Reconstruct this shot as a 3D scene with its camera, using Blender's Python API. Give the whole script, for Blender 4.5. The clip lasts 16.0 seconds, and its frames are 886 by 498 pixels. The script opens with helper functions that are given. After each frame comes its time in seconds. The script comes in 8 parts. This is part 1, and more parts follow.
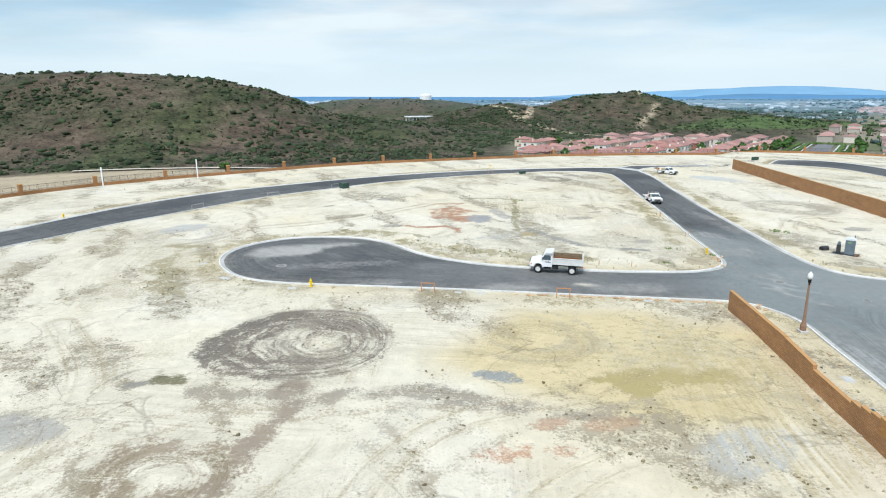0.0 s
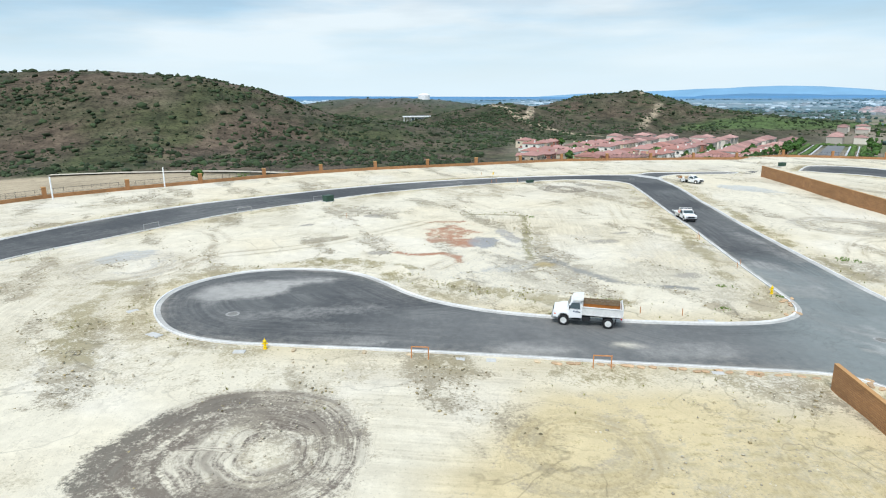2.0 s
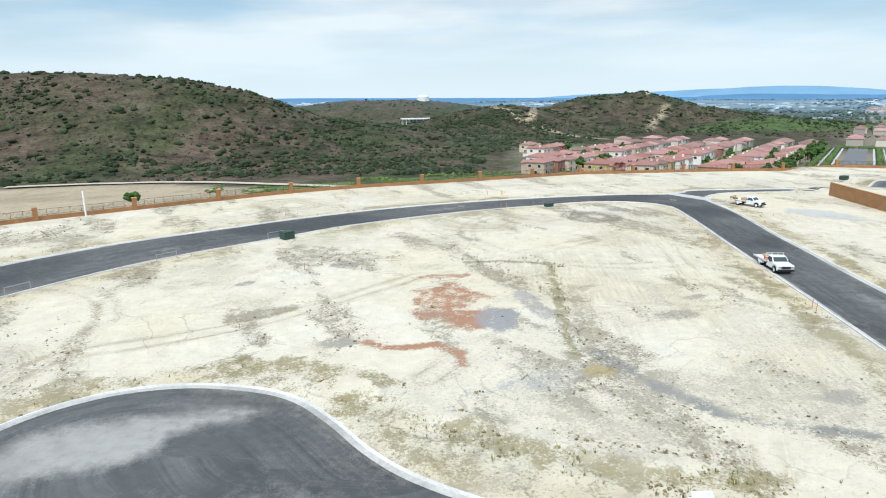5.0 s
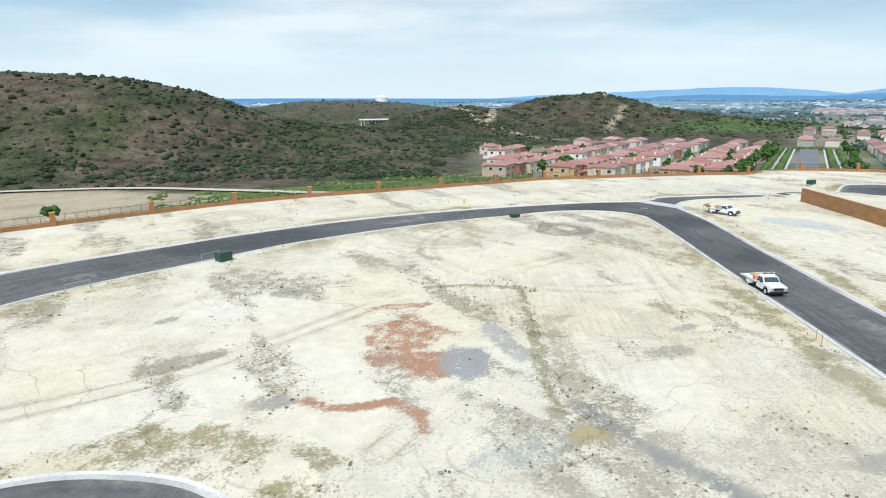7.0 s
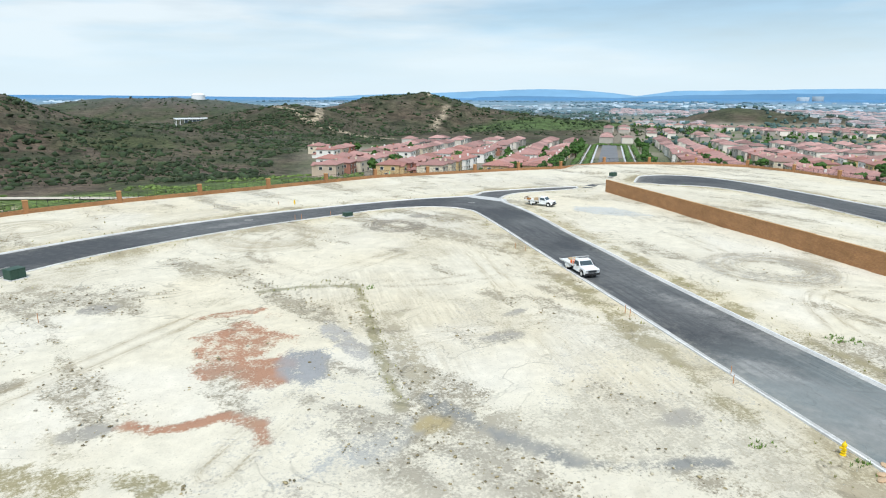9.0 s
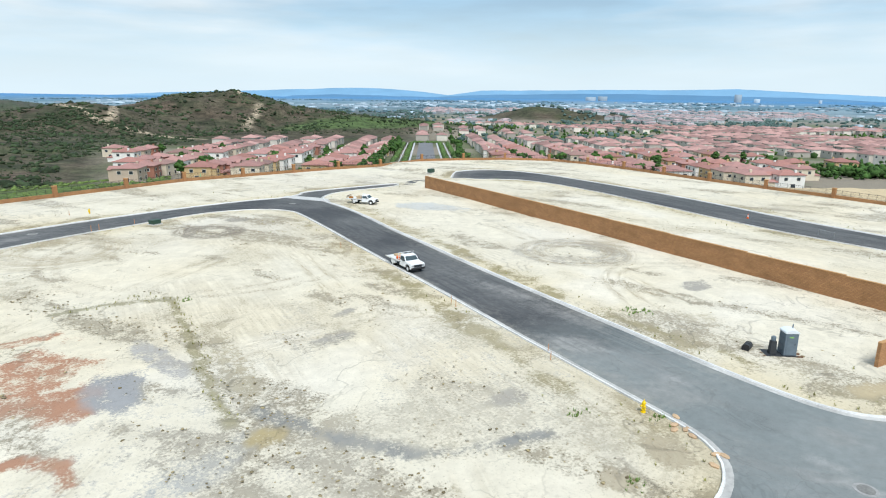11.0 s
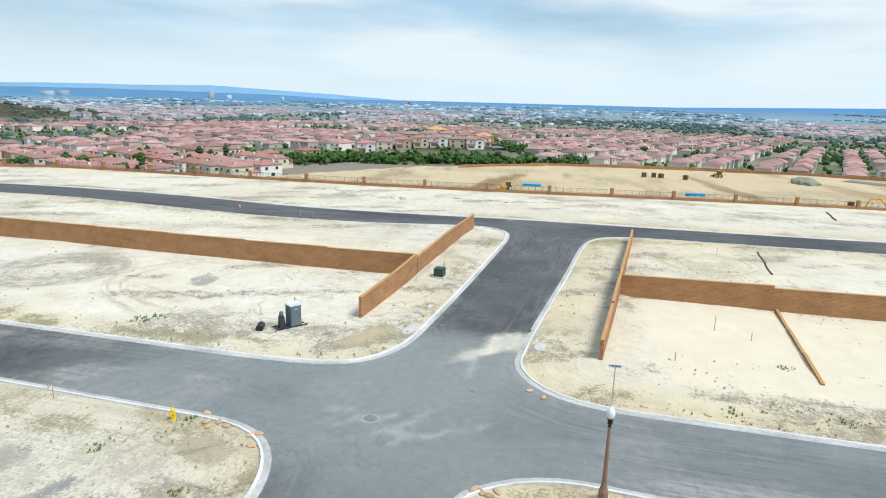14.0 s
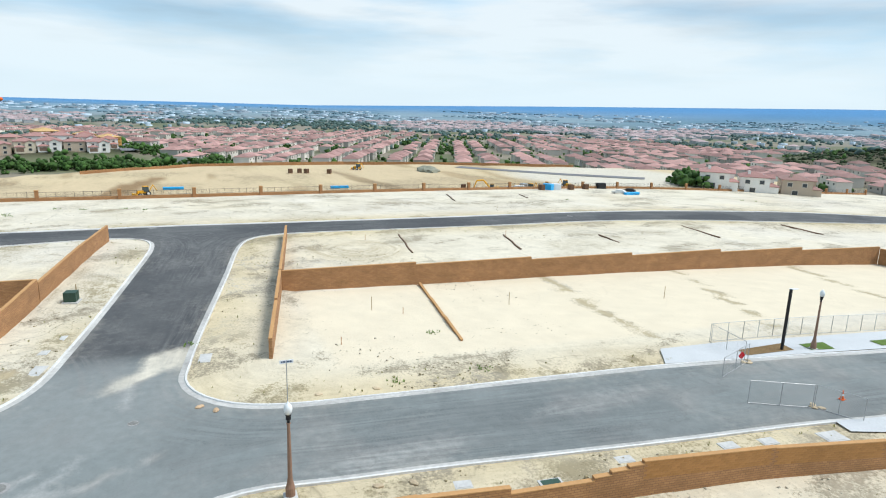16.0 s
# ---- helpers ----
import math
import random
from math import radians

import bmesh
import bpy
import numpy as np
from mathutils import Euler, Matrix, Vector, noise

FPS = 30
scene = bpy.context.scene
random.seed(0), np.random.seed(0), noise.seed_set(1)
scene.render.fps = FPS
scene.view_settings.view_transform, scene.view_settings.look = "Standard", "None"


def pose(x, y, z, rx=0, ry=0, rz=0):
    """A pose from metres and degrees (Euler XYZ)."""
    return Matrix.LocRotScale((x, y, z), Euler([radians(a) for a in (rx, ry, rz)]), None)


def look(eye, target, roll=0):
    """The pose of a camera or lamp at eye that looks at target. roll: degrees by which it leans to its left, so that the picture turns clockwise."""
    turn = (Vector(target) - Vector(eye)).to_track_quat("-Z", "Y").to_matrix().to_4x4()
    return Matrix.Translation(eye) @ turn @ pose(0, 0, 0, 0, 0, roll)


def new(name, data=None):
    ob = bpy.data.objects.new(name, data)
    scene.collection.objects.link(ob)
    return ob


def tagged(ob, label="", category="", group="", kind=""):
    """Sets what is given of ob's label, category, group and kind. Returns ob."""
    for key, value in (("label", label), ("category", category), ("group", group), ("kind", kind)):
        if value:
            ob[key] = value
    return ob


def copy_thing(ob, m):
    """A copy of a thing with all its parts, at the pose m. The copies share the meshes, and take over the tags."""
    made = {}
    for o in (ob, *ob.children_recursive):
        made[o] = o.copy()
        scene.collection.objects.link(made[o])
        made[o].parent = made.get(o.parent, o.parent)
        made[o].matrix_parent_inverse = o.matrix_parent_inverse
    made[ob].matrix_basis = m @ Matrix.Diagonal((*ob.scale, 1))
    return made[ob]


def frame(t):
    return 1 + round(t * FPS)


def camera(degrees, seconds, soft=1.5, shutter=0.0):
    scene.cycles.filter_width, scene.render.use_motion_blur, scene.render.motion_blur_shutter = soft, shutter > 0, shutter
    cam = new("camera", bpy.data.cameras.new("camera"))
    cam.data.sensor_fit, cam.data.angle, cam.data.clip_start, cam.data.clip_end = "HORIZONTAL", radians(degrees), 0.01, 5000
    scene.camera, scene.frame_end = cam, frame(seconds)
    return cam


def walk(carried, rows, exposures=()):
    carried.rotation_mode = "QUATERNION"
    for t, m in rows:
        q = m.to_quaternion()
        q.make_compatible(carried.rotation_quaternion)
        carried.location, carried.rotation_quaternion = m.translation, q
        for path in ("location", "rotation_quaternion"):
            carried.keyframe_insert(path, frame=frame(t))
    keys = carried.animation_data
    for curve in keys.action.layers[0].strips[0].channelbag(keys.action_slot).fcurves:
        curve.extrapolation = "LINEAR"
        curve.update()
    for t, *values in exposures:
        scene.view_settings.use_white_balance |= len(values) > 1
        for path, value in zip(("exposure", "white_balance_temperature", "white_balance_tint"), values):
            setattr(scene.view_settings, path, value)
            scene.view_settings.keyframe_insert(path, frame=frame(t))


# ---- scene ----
# The camera flies in over the site, slows down and turns to the right where it hovers.
cam = camera(70.62, 16.0, soft=1.1)


def heading(x, y, z, pitch, lean, yaw):
    """A camera pose by place, tilt of its axis, lean and compass turn, in degrees."""
    return pose(x, y, z, 90 + pitch, 0, yaw) @ pose(0, 0, 0, 0, 0, lean)


PATH = [
    (0.0, heading(0.38, 7.91, 21.03, -13.99, -0.42, -0.00)),
    (0.5, heading(0.36, 12.01, 21.01, -13.97, -0.39, -0.08)),
    (1.0, heading(0.39, 16.30, 21.00, -14.01, -0.38, -0.09)),
    (1.5, heading(0.45, 21.07, 20.99, -14.02, -0.39, -0.10)),
    (2.0, heading(0.53, 25.76, 20.98, -14.02, -0.39, -0.13)),
    (2.5, heading(0.63, 30.82, 20.96, -14.01, -0.40, -0.10)),
    (3.0, heading(0.72, 35.80, 20.93, -13.99, -0.43, -0.11)),
    (3.5, heading(0.82, 41.16, 20.89, -13.97, -0.49, -0.12)),
    (4.0, heading(0.94, 46.27, 20.88, -13.96, -0.57, -0.08)),
    (4.5, heading(1.08, 51.35, 20.95, -13.93, -0.60, -0.08)),
    (5.0, heading(1.25, 56.30, 21.06, -13.90, -0.63, -0.10)),
    (5.5, heading(1.42, 60.75, 21.20, -13.87, -0.66, -0.14)),
    (6.0, heading(1.58, 64.10, 21.37, -13.85, -0.69, -0.30)),
    (6.5, heading(1.70, 65.53, 21.48, -13.85, -0.68, -0.79)),
    (7.0, heading(1.72, 65.76, 21.38, -13.90, -0.50, -3.79)),
    (7.5, heading(1.77, 65.77, 21.29, -13.97, -0.33, -7.41)),
    (8.0, heading(1.79, 65.88, 21.20, -13.99, -0.15, -11.47)),
    (8.5, heading(1.76, 65.99, 21.12, -13.99, 0.05, -15.36)),
    (9.0, heading(1.74, 66.10, 21.08, -13.99, 0.18, -19.30)),
    (9.75, heading(1.73, 66.20, 21.05, -14.00, 0.36, -25.20)),
    (10.5, heading(1.74, 66.30, 21.03, -14.00, 0.52, -31.30)),
    (11.0, heading(1.77, 66.37, 21.02, -14.01, 0.60, -35.71)),
    (11.5, heading(1.89, 66.31, 21.03, -14.03, 0.69, -40.89)),
    (12.0, heading(1.91, 66.33, 21.07, -14.06, 0.82, -48.31)),
    (12.5, heading(1.92, 66.36, 21.07, -14.00, 0.97, -56.02)),
    (13.0, heading(1.91, 66.40, 21.02, -13.86, 1.13, -64.33)),
    (13.5, heading(1.86, 66.39, 21.00, -13.72, 1.29, -72.12)),
    (14.0, heading(1.83, 66.40, 21.01, -13.60, 1.45, -80.35)),
    (14.5, heading(1.87, 66.42, 20.98, -13.45, 1.58, -88.13)),
    (15.0, heading(1.95, 66.40, 20.93, -13.28, 1.65, -96.32)),
    (15.5, heading(2.01, 66.43, 20.90, -13.11, 1.69, -104.14)),
    (16.0, heading(2.06, 66.40, 20.87, -12.94, 1.67, -111.89)),
]
walk(cam, PATH)

# ---- light: a bright, thinly clouded sky with a veiled sun ----
world = bpy.data.worlds.new("sky")
scene.world = world
world.use_nodes = True
wn, wl = world.node_tree.nodes, world.node_tree.links
SUN_UP, SUN_TURN = radians(58), radians(200)
sky = wn.new("ShaderNodeTexSky")
sky.sky_type, sky.sun_disc, sky.sun_elevation, sky.sun_rotation = "NISHITA", False, SUN_UP, SUN_TURN
sky.altitude, sky.air_density, sky.dust_density = 200, 1.0, 1.5
where = wn.new("ShaderNodeTexCoord")
squash = wn.new("ShaderNodeMapping")
squash.inputs["Scale"].default_value = (1.0, 1.0, 6.5)
cloud = wn.new("ShaderNodeTexNoise")
cloud.inputs["Scale"].default_value, cloud.inputs["Detail"].default_value, cloud.inputs["Roughness"].default_value = 2.0, 7.0, 0.55
thick = wn.new("ShaderNodeValToRGB")
thick.color_ramp.elements[0].position, thick.color_ramp.elements[1].position = 0.34, 0.6
tone = wn.new("ShaderNodeTexNoise")
tone.inputs["Scale"].default_value, tone.inputs["Detail"].default_value = 2.1, 7.0
grey = wn.new("ShaderNodeValToRGB")
grey.color_ramp.elements[0].position, grey.color_ramp.elements[1].position = 0.40, 0.58
grey.color_ramp.elements[0].color, grey.color_ramp.elements[1].color = (4.9, 7.7, 10.0, 1), (8.2, 9.2, 9.8, 1)
veil = wn.new("ShaderNodeMixRGB")
lift = wn.new("ShaderNodeMath")
lift.operation, lift.inputs[1].default_value = "MULTIPLY_ADD", 0.55
lift.inputs[2].default_value = 0.36
back = wn["Background"]
back.inputs["Strength"].default_value = 0.085
wl.new(where.outputs["Generated"], squash.inputs["Vector"])
wl.new(squash.outputs["Vector"], cloud.inputs["Vector"])
wl.new(squash.outputs["Vector"], tone.inputs["Vector"])
wl.new(cloud.outputs["Fac"], thick.inputs["Fac"])
wl.new(tone.outputs["Fac"], grey.inputs["Fac"])
wl.new(thick.outputs["Color"], lift.inputs[0])
wl.new(lift.outputs["Value"], veil.inputs["Fac"])
wl.new(sky.outputs["Color"], veil.inputs["Color1"])
wl.new(grey.outputs["Color"], veil.inputs["Color2"])
# the veil pales towards the horizon
split, low, pale = wn.new("ShaderNodeSeparateXYZ"), wn.new("ShaderNodeMapRange"), wn.new("ShaderNodeMixRGB")
low.interpolation_type = "SMOOTHSTEP"
low.inputs["From Min"].default_value, low.inputs["From Max"].default_value = 0.0, 0.14
low.inputs["To Min"].default_value, low.inputs["To Max"].default_value = 0.9, 0.0
pale.inputs["Color2"].default_value = (7.5, 8.9, 9.7, 1)
wl.new(where.outputs["Generated"], split.inputs["Vector"])
wl.new(split.outputs["Z"], low.inputs["Value"])
wl.new(low.outputs["Result"], pale.inputs["Fac"])
wl.new(veil.outputs["Color"], pale.inputs["Color1"])
wl.new(pale.outputs["Color"], back.inputs["Color"])

sun = new("sun", bpy.data.lights.new("sun", "SUN"))
sun.data.energy, sun.data.angle, sun.data.color = 2.7, radians(22), (1.0, 0.985, 0.96)
sun.matrix_world = look((0, 0, 0), (-math.sin(SUN_TURN) * math.cos(SUN_UP), -math.cos(SUN_TURN) * math.cos(SUN_UP), -math.sin(SUN_UP)))
scene.view_settings.exposure = 0.3


# ---- materials ----
def material(name, colour, rough=0.8, metal=0.0, grain=0.12, size=3.0, coarse=0.1, coarse_size=0.3, bump=0.0, random_by=0.0, attribute="", island=0.0):
    """A procedural surface: a base colour, or a colour attribute, varied by fine and coarse noise in metres, with a bump."""
    m = bpy.data.materials.new(name)
    m.use_nodes = True
    n, k = m.node_tree.nodes, m.node_tree.links
    b = n["Principled BSDF"]
    b.inputs["Roughness"].default_value, b.inputs["Metallic"].default_value = rough, metal
    b.inputs["Specular IOR Level"].default_value = 0.3
    co = n.new("ShaderNodeTexCoord")
    val = n.new("ShaderNodeHueSaturation")
    if attribute:
        a = n.new("ShaderNodeAttribute")
        a.attribute_name = attribute
        k.new(a.outputs["Color"], val.inputs["Color"])
    else:
        val.inputs["Color"].default_value = (*colour, 1)
    k.new(val.outputs["Color"], b.inputs["Base Color"])
    last = None
    for amount, scale in ((grain, size), (coarse, coarse_size)):
        if not amount:
            continue
        t = n.new("ShaderNodeTexNoise")
        t.inputs["Scale"].default_value, t.inputs["Detail"].default_value = scale, 5.0
        k.new(co.outputs["Object"], t.inputs["Vector"])
        r = n.new("ShaderNodeMapRange")
        r.inputs["From Min"].default_value, r.inputs["From Max"].default_value = 0.3, 0.7
        r.inputs["To Min"].default_value, r.inputs["To Max"].default_value = 1 - amount, 1 + amount
        k.new(t.outputs["Fac"], r.inputs["Value"])
        if last is None:
            last, first = r.outputs["Result"], t
        else:
            x = n.new("ShaderNodeMath")
            x.operation = "MULTIPLY"
            k.new(last, x.inputs[0]), k.new(r.outputs["Result"], x.inputs[1])
            last = x.outputs["Value"]
    if random_by or island:
        if island:
            o = n.new("ShaderNodeNewGeometry").outputs["Random Per Island"]
        else:
            o = n.new("ShaderNodeObjectInfo").outputs["Random"]
        r = n.new("ShaderNodeMapRange")
        amount = random_by or island
        r.inputs["To Min"].default_value, r.inputs["To Max"].default_value = 1 - amount, 1 + amount
        k.new(o, r.inputs["Value"])
        if last is None:
            last = r.outputs["Result"]
        else:
            x = n.new("ShaderNodeMath")
            x.operation = "MULTIPLY"
            k.new(last, x.inputs[0]), k.new(r.outputs["Result"], x.inputs[1])
            last = x.outputs["Value"]
    if last is not None:
        k.new(last, val.inputs["Value"])
    if bump and grain:
        u = n.new("ShaderNodeBump")
        u.inputs["Strength"].default_value, u.inputs["Distance"].default_value = 0.6, bump
        k.new(first.outputs["Fac"], u.inputs["Height"])
        k.new(u.outputs["Normal"], b.inputs["Normal"])
    return m


def glass_like(name, colour, rough=0.08):
    m = material(name, colour, rough, 0.0, 0, 1, 0.06, 2.0)
    m.node_tree.nodes["Principled BSDF"].inputs["Specular IOR Level"].default_value = 0.6
    return m


def soil_material(name, rough, stain_grain, bump, ragged=1.0, soft=0.0, top=0.88, marks=1.0, rut_a=(0.15, 0.125, 0.105), rut_b=(0.40, 0.32, 0.17)):
    """Ground whose base and stain colours are attributes; noise breaks the stains' edges and adds ruts, specks and grain."""
    m = bpy.data.materials.new(name)
    m.use_nodes = True
    n, k = m.node_tree.nodes, m.node_tree.links
    b = n["Principled BSDF"]
    b.inputs["Roughness"].default_value, b.inputs["Specular IOR Level"].default_value = rough, 0.2
    co = n.new("ShaderNodeTexCoord").outputs["Object"]

    def noisy(scale, detail, roughness, distortion=0.0):
        t = n.new("ShaderNodeTexNoise")
        t.inputs["Scale"].default_value, t.inputs["Detail"].default_value = scale, detail
        t.inputs["Roughness"].default_value, t.inputs["Distortion"].default_value = roughness, distortion
        k.new(co, t.inputs["Vector"])
        return t.outputs["Fac"]

    def calc(op, *args):
        x = n.new("ShaderNodeMath")
        x.operation = op
        for i, a in enumerate(args):
            if isinstance(a, (int, float)):
                x.inputs[i].default_value = a
            else:
                k.new(a, x.inputs[i])
        return x.outputs["Value"]

    def ramp(v, a, b2, c, d):
        r = n.new("ShaderNodeMapRange")
        for key, val in (("From Min", a), ("From Max", b2), ("To Min", c), ("To Max", d)):
            r.inputs[key].default_value = val
        k.new(v, r.inputs["Value"])
        return r.outputs["Result"]

    base, stain = n.new("ShaderNodeAttribute"), n.new("ShaderNodeAttribute")
    base.attribute_name, stain.attribute_name = "soil", "stain"
    mid, fine = noisy(0.8 * stain_grain, 9, 0.68), noisy(4.5 * stain_grain, 7, 0.72)
    edge = calc("ADD", calc("MULTIPLY", calc("SUBTRACT", mid, 0.5), 2.0 * ragged), calc("MULTIPLY", calc("SUBTRACT", fine, 0.5), 1.9 * ragged))
    fac = ramp(calc("ADD", stain.outputs["Alpha"], edge), 0.24 - soft, 0.74 + soft, 0.0, top)
    fac = calc("MINIMUM", fac, calc("MULTIPLY", stain.outputs["Alpha"], 4.0))
    mix = n.new("ShaderNodeMixRGB")
    k.new(fac, mix.inputs["Fac"]), k.new(base.outputs["Color"], mix.inputs["Color1"]), k.new(stain.outputs["Color"], mix.inputs["Color2"])
    line = ramp(calc("ABSOLUTE", calc("SUBTRACT", noisy(0.11 * stain_grain, 4, 0.5, 0.8), 0.5)), 0.0, 0.011, 1 - 0.30 * marks, 1.0)
    line2 = ramp(calc("ABSOLUTE", calc("SUBTRACT", noisy(0.45 * stain_grain, 5, 0.55, 0.5), 0.47)), 0.0, 0.016, 1 - 0.15 * marks, 1.0)
    patch = ramp(noisy(0.05, 3, 0.5), 0.46, 0.56, 0.0, 1.0)
    lines = calc("ADD", 1.0, calc("MULTIPLY", patch, calc("SUBTRACT", calc("MULTIPLY", line, line2), 1.0)))
    speck = ramp(fine, 0.58, 0.70, 1.0, 1 - 0.34 * marks)
    tone = calc("MULTIPLY", calc("MULTIPLY", lines, speck), ramp(mid, 0.32, 0.68, 0.90, 1.08))
    # streaks that run along wheel tracks: flow holds the distance across, the distance along and the tone
    flow, parts = n.new("ShaderNodeAttribute"), n.new("ShaderNodeSeparateColor")
    flow.attribute_name = "flow"
    k.new(flow.outputs["Color"], parts.inputs["Color"])

    def streaks(across, along, detail, a, b2):
        c, t = n.new("ShaderNodeCombineXYZ"), n.new("ShaderNodeTexNoise")
        k.new(calc("MULTIPLY", parts.outputs["Red"], across), c.inputs["X"]), k.new(calc("MULTIPLY", parts.outputs["Green"], along), c.inputs["Y"])
        t.inputs["Scale"].default_value, t.inputs["Detail"].default_value, t.inputs["Roughness"].default_value = 1.0, detail, 0.6
        k.new(c.outputs["Vector"], t.inputs["Vector"])
        return ramp(t.outputs["Fac"], a, b2, 0.0, 1.0)

    cut = calc("MULTIPLY", streaks(2.6, 0.16, 6, 0.42, 0.60), ramp(fine, 0.36, 0.56, 0.35, 1.0))
    cut = calc("MULTIPLY", calc("MAXIMUM", cut, calc("MULTIPLY", 0.7, streaks(0.7, 0.07, 5, 0.46, 0.62))), flow.outputs["Alpha"])
    rut = n.new("ShaderNodeMixRGB")
    rut.inputs["Color1"].default_value, rut.inputs["Color2"].default_value = (*rut_a, 1), (*rut_b, 1)
    k.new(parts.outputs["Blue"], rut.inputs["Fac"])
    mix2 = n.new("ShaderNodeMixRGB")
    k.new(cut, mix2.inputs["Fac"]), k.new(mix.outputs["Color"], mix2.inputs["Color1"]), k.new(rut.outputs["Color"], mix2.inputs["Color2"])
    # low brush that mottles wild ground
    brush = calc("MULTIPLY", ramp(noisy(0.085, 9, 0.70), 0.40, 0.60, 1.30, 0.62), ramp(noisy(0.42, 6, 0.7), 0.48, 0.62, 1.12, 0.50))
    # alpha above 0: brush grows; below 0: freshly raked and even
    grown, raked = calc("MAXIMUM", base.outputs["Alpha"], 0.0), calc("MULTIPLY", calc("MINIMUM", base.outputs["Alpha"], 0.0), -0.85)
    tone = calc("ADD", tone, calc("MULTIPLY", raked, calc("SUBTRACT", 1.0, tone)))
    tone = calc("MULTIPLY", tone, calc("ADD", 1.0, calc("MULTIPLY", grown, calc("SUBTRACT", brush, 1.0))))
    val = n.new("ShaderNodeHueSaturation")
    k.new(mix2.outputs["Color"], val.inputs["Color"]), k.new(tone, val.inputs["Value"])
    k.new(val.outputs["Color"], b.inputs["Base Color"])
    u = n.new("ShaderNodeBump")
    u.inputs["Strength"].default_value, u.inputs["Distance"].default_value = 0.7, bump
    k.new(calc("ADD", mid, calc("MULTIPLY", fine, 0.4)), u.inputs["Height"]), k.new(u.outputs["Normal"], b.inputs["Normal"])
    return m


SOIL = soil_material("sandy_soil", 0.95, 1.0, 0.12, 1.2)
ASPHALT = soil_material("new_asphalt", 0.85, 1.6, 0.01, 0.42, 0.12, 0.75, 0.45, (0.045, 0.047, 0.052), (0.27, 0.27, 0.26))
CONCRETE = material("pale_concrete", (0.50, 0.50, 0.49), 0.85, 0, 0.08, 6.0, 0.08, 0.6, 0.004)
CONCRETE_PATH = material("clean_concrete", (0.50, 0.52, 0.535), 0.85, 0, 0.05, 6.0, 0.05, 0.4)
BLOCK = material("tan_slump_block", (0.40, 0.20, 0.072), 0.9, 0, 0.08, 5.0, 0.07, 0.4, 0.01, random_by=0.09)
CAP = material("block_cap", (0.47, 0.265, 0.115), 0.9, 0, 0.08, 5.0, 0.06, 0.5)
PILASTER = material("pilaster_block", (0.36, 0.18, 0.08), 0.9, 0, 0.1, 4.0, 0.08, 0.4, 0.01)
WHITE = material("white_vehicle_paint", (0.78, 0.80, 0.82), 0.3, 0, 0.0, 1, 0.03, 1.2)
DIRTY_WHITE = material("scuffed_white_steel", (0.66, 0.67, 0.66), 0.5, 0, 0.07, 9.0, 0.08, 1.5)
BLACK = material("black_rubber", (0.022, 0.022, 0.024), 0.8, 0, 0.15, 12.0, 0.1, 2.0)
CHASSIS = material("dark_chassis", (0.03, 0.03, 0.032), 0.65, 0.2, 0.15, 6.0, 0.1, 2.0)
CHROME = material("brushed_steel", (0.55, 0.56, 0.57), 0.35, 0.8, 0.06, 9.0, 0.05, 2.0)
GALV = material("galvanised_pipe", (0.42, 0.43, 0.44), 0.5, 0.6, 0.08, 9.0, 0.05, 2.0)
WIND = glass_like("tinted_glass", (0.05, 0.075, 0.085))
RUST = material("rusty_bed", (0.36, 0.16, 0.045), 0.9, 0.1, 0.2, 3.0, 0.2, 0.9, 0.004)
GREY_PLASTIC = material("blue_grey_plastic", (0.13, 0.17, 0.205), 0.55, 0, 0.06, 4.0, 0.06, 1.0)
PALE_PLASTIC = material("pale_plastic", (0.66, 0.70, 0.73), 0.5, 0, 0.04, 4.0, 0.04, 1.0)
DARK_PLASTIC = material("dark_plastic", (0.04, 0.045, 0.05), 0.6, 0, 0.08, 4.0, 0.06, 1.0)
GREEN_BOX = material("green_utility_paint", (0.035, 0.075, 0.055), 0.55, 0, 0.08, 5.0, 0.06, 1.0)
YELLOW = material("hydrant_yellow", (0.80, 0.55, 0.01), 0.45, 0, 0.05, 8.0, 0.05, 2.0)
ORANGE = material("safety_orange", (0.80, 0.14, 0.02), 0.55, 0, 0.06, 6.0, 0.05, 2.0)
ORANGE_WOOD = material("orange_stained_wood", (0.50, 0.23, 0.10), 0.85, 0, 0.15, 9.0, 0.1, 2.0)
PALE_WOOD = material("pale_timber", (0.46, 0.34, 0.21), 0.85, 0, 0.15, 9.0, 0.1, 2.0)
BROWN_POLE = material("brown_concrete_pole", (0.27, 0.165, 0.115), 0.8, 0, 0.07, 8.0, 0.05, 1.0)
BLACK_POLE = material("black_pole_paint", (0.012, 0.012, 0.014), 0.5, 0, 0.08, 6.0, 0.05, 1.0)
GLOBE = material("milky_acrylic", (0.74, 0.77, 0.79), 0.25, 0, 0.0, 1, 0.03, 3.0)
SIGN_WHITE = material("white_sign_sheet", (0.8, 0.82, 0.84), 0.5, 0, 0.0, 1, 0.03, 3.0)
SIGN_BLUE = material("blue_grey_lettering", (0.08, 0.11, 0.18), 0.6, 0, 0, 1, 0.04, 3.0)
SIGN_RED = material("red_sign_sheet", (0.62, 0.01, 0.02), 0.45, 0, 0, 1, 0.04, 3.0)
SANDBAG = material("sun_bleached_sandbag", (0.52, 0.42, 0.29), 0.95, 0, 0.12, 9.0, 0.1, 2.0, random_by=0.15)
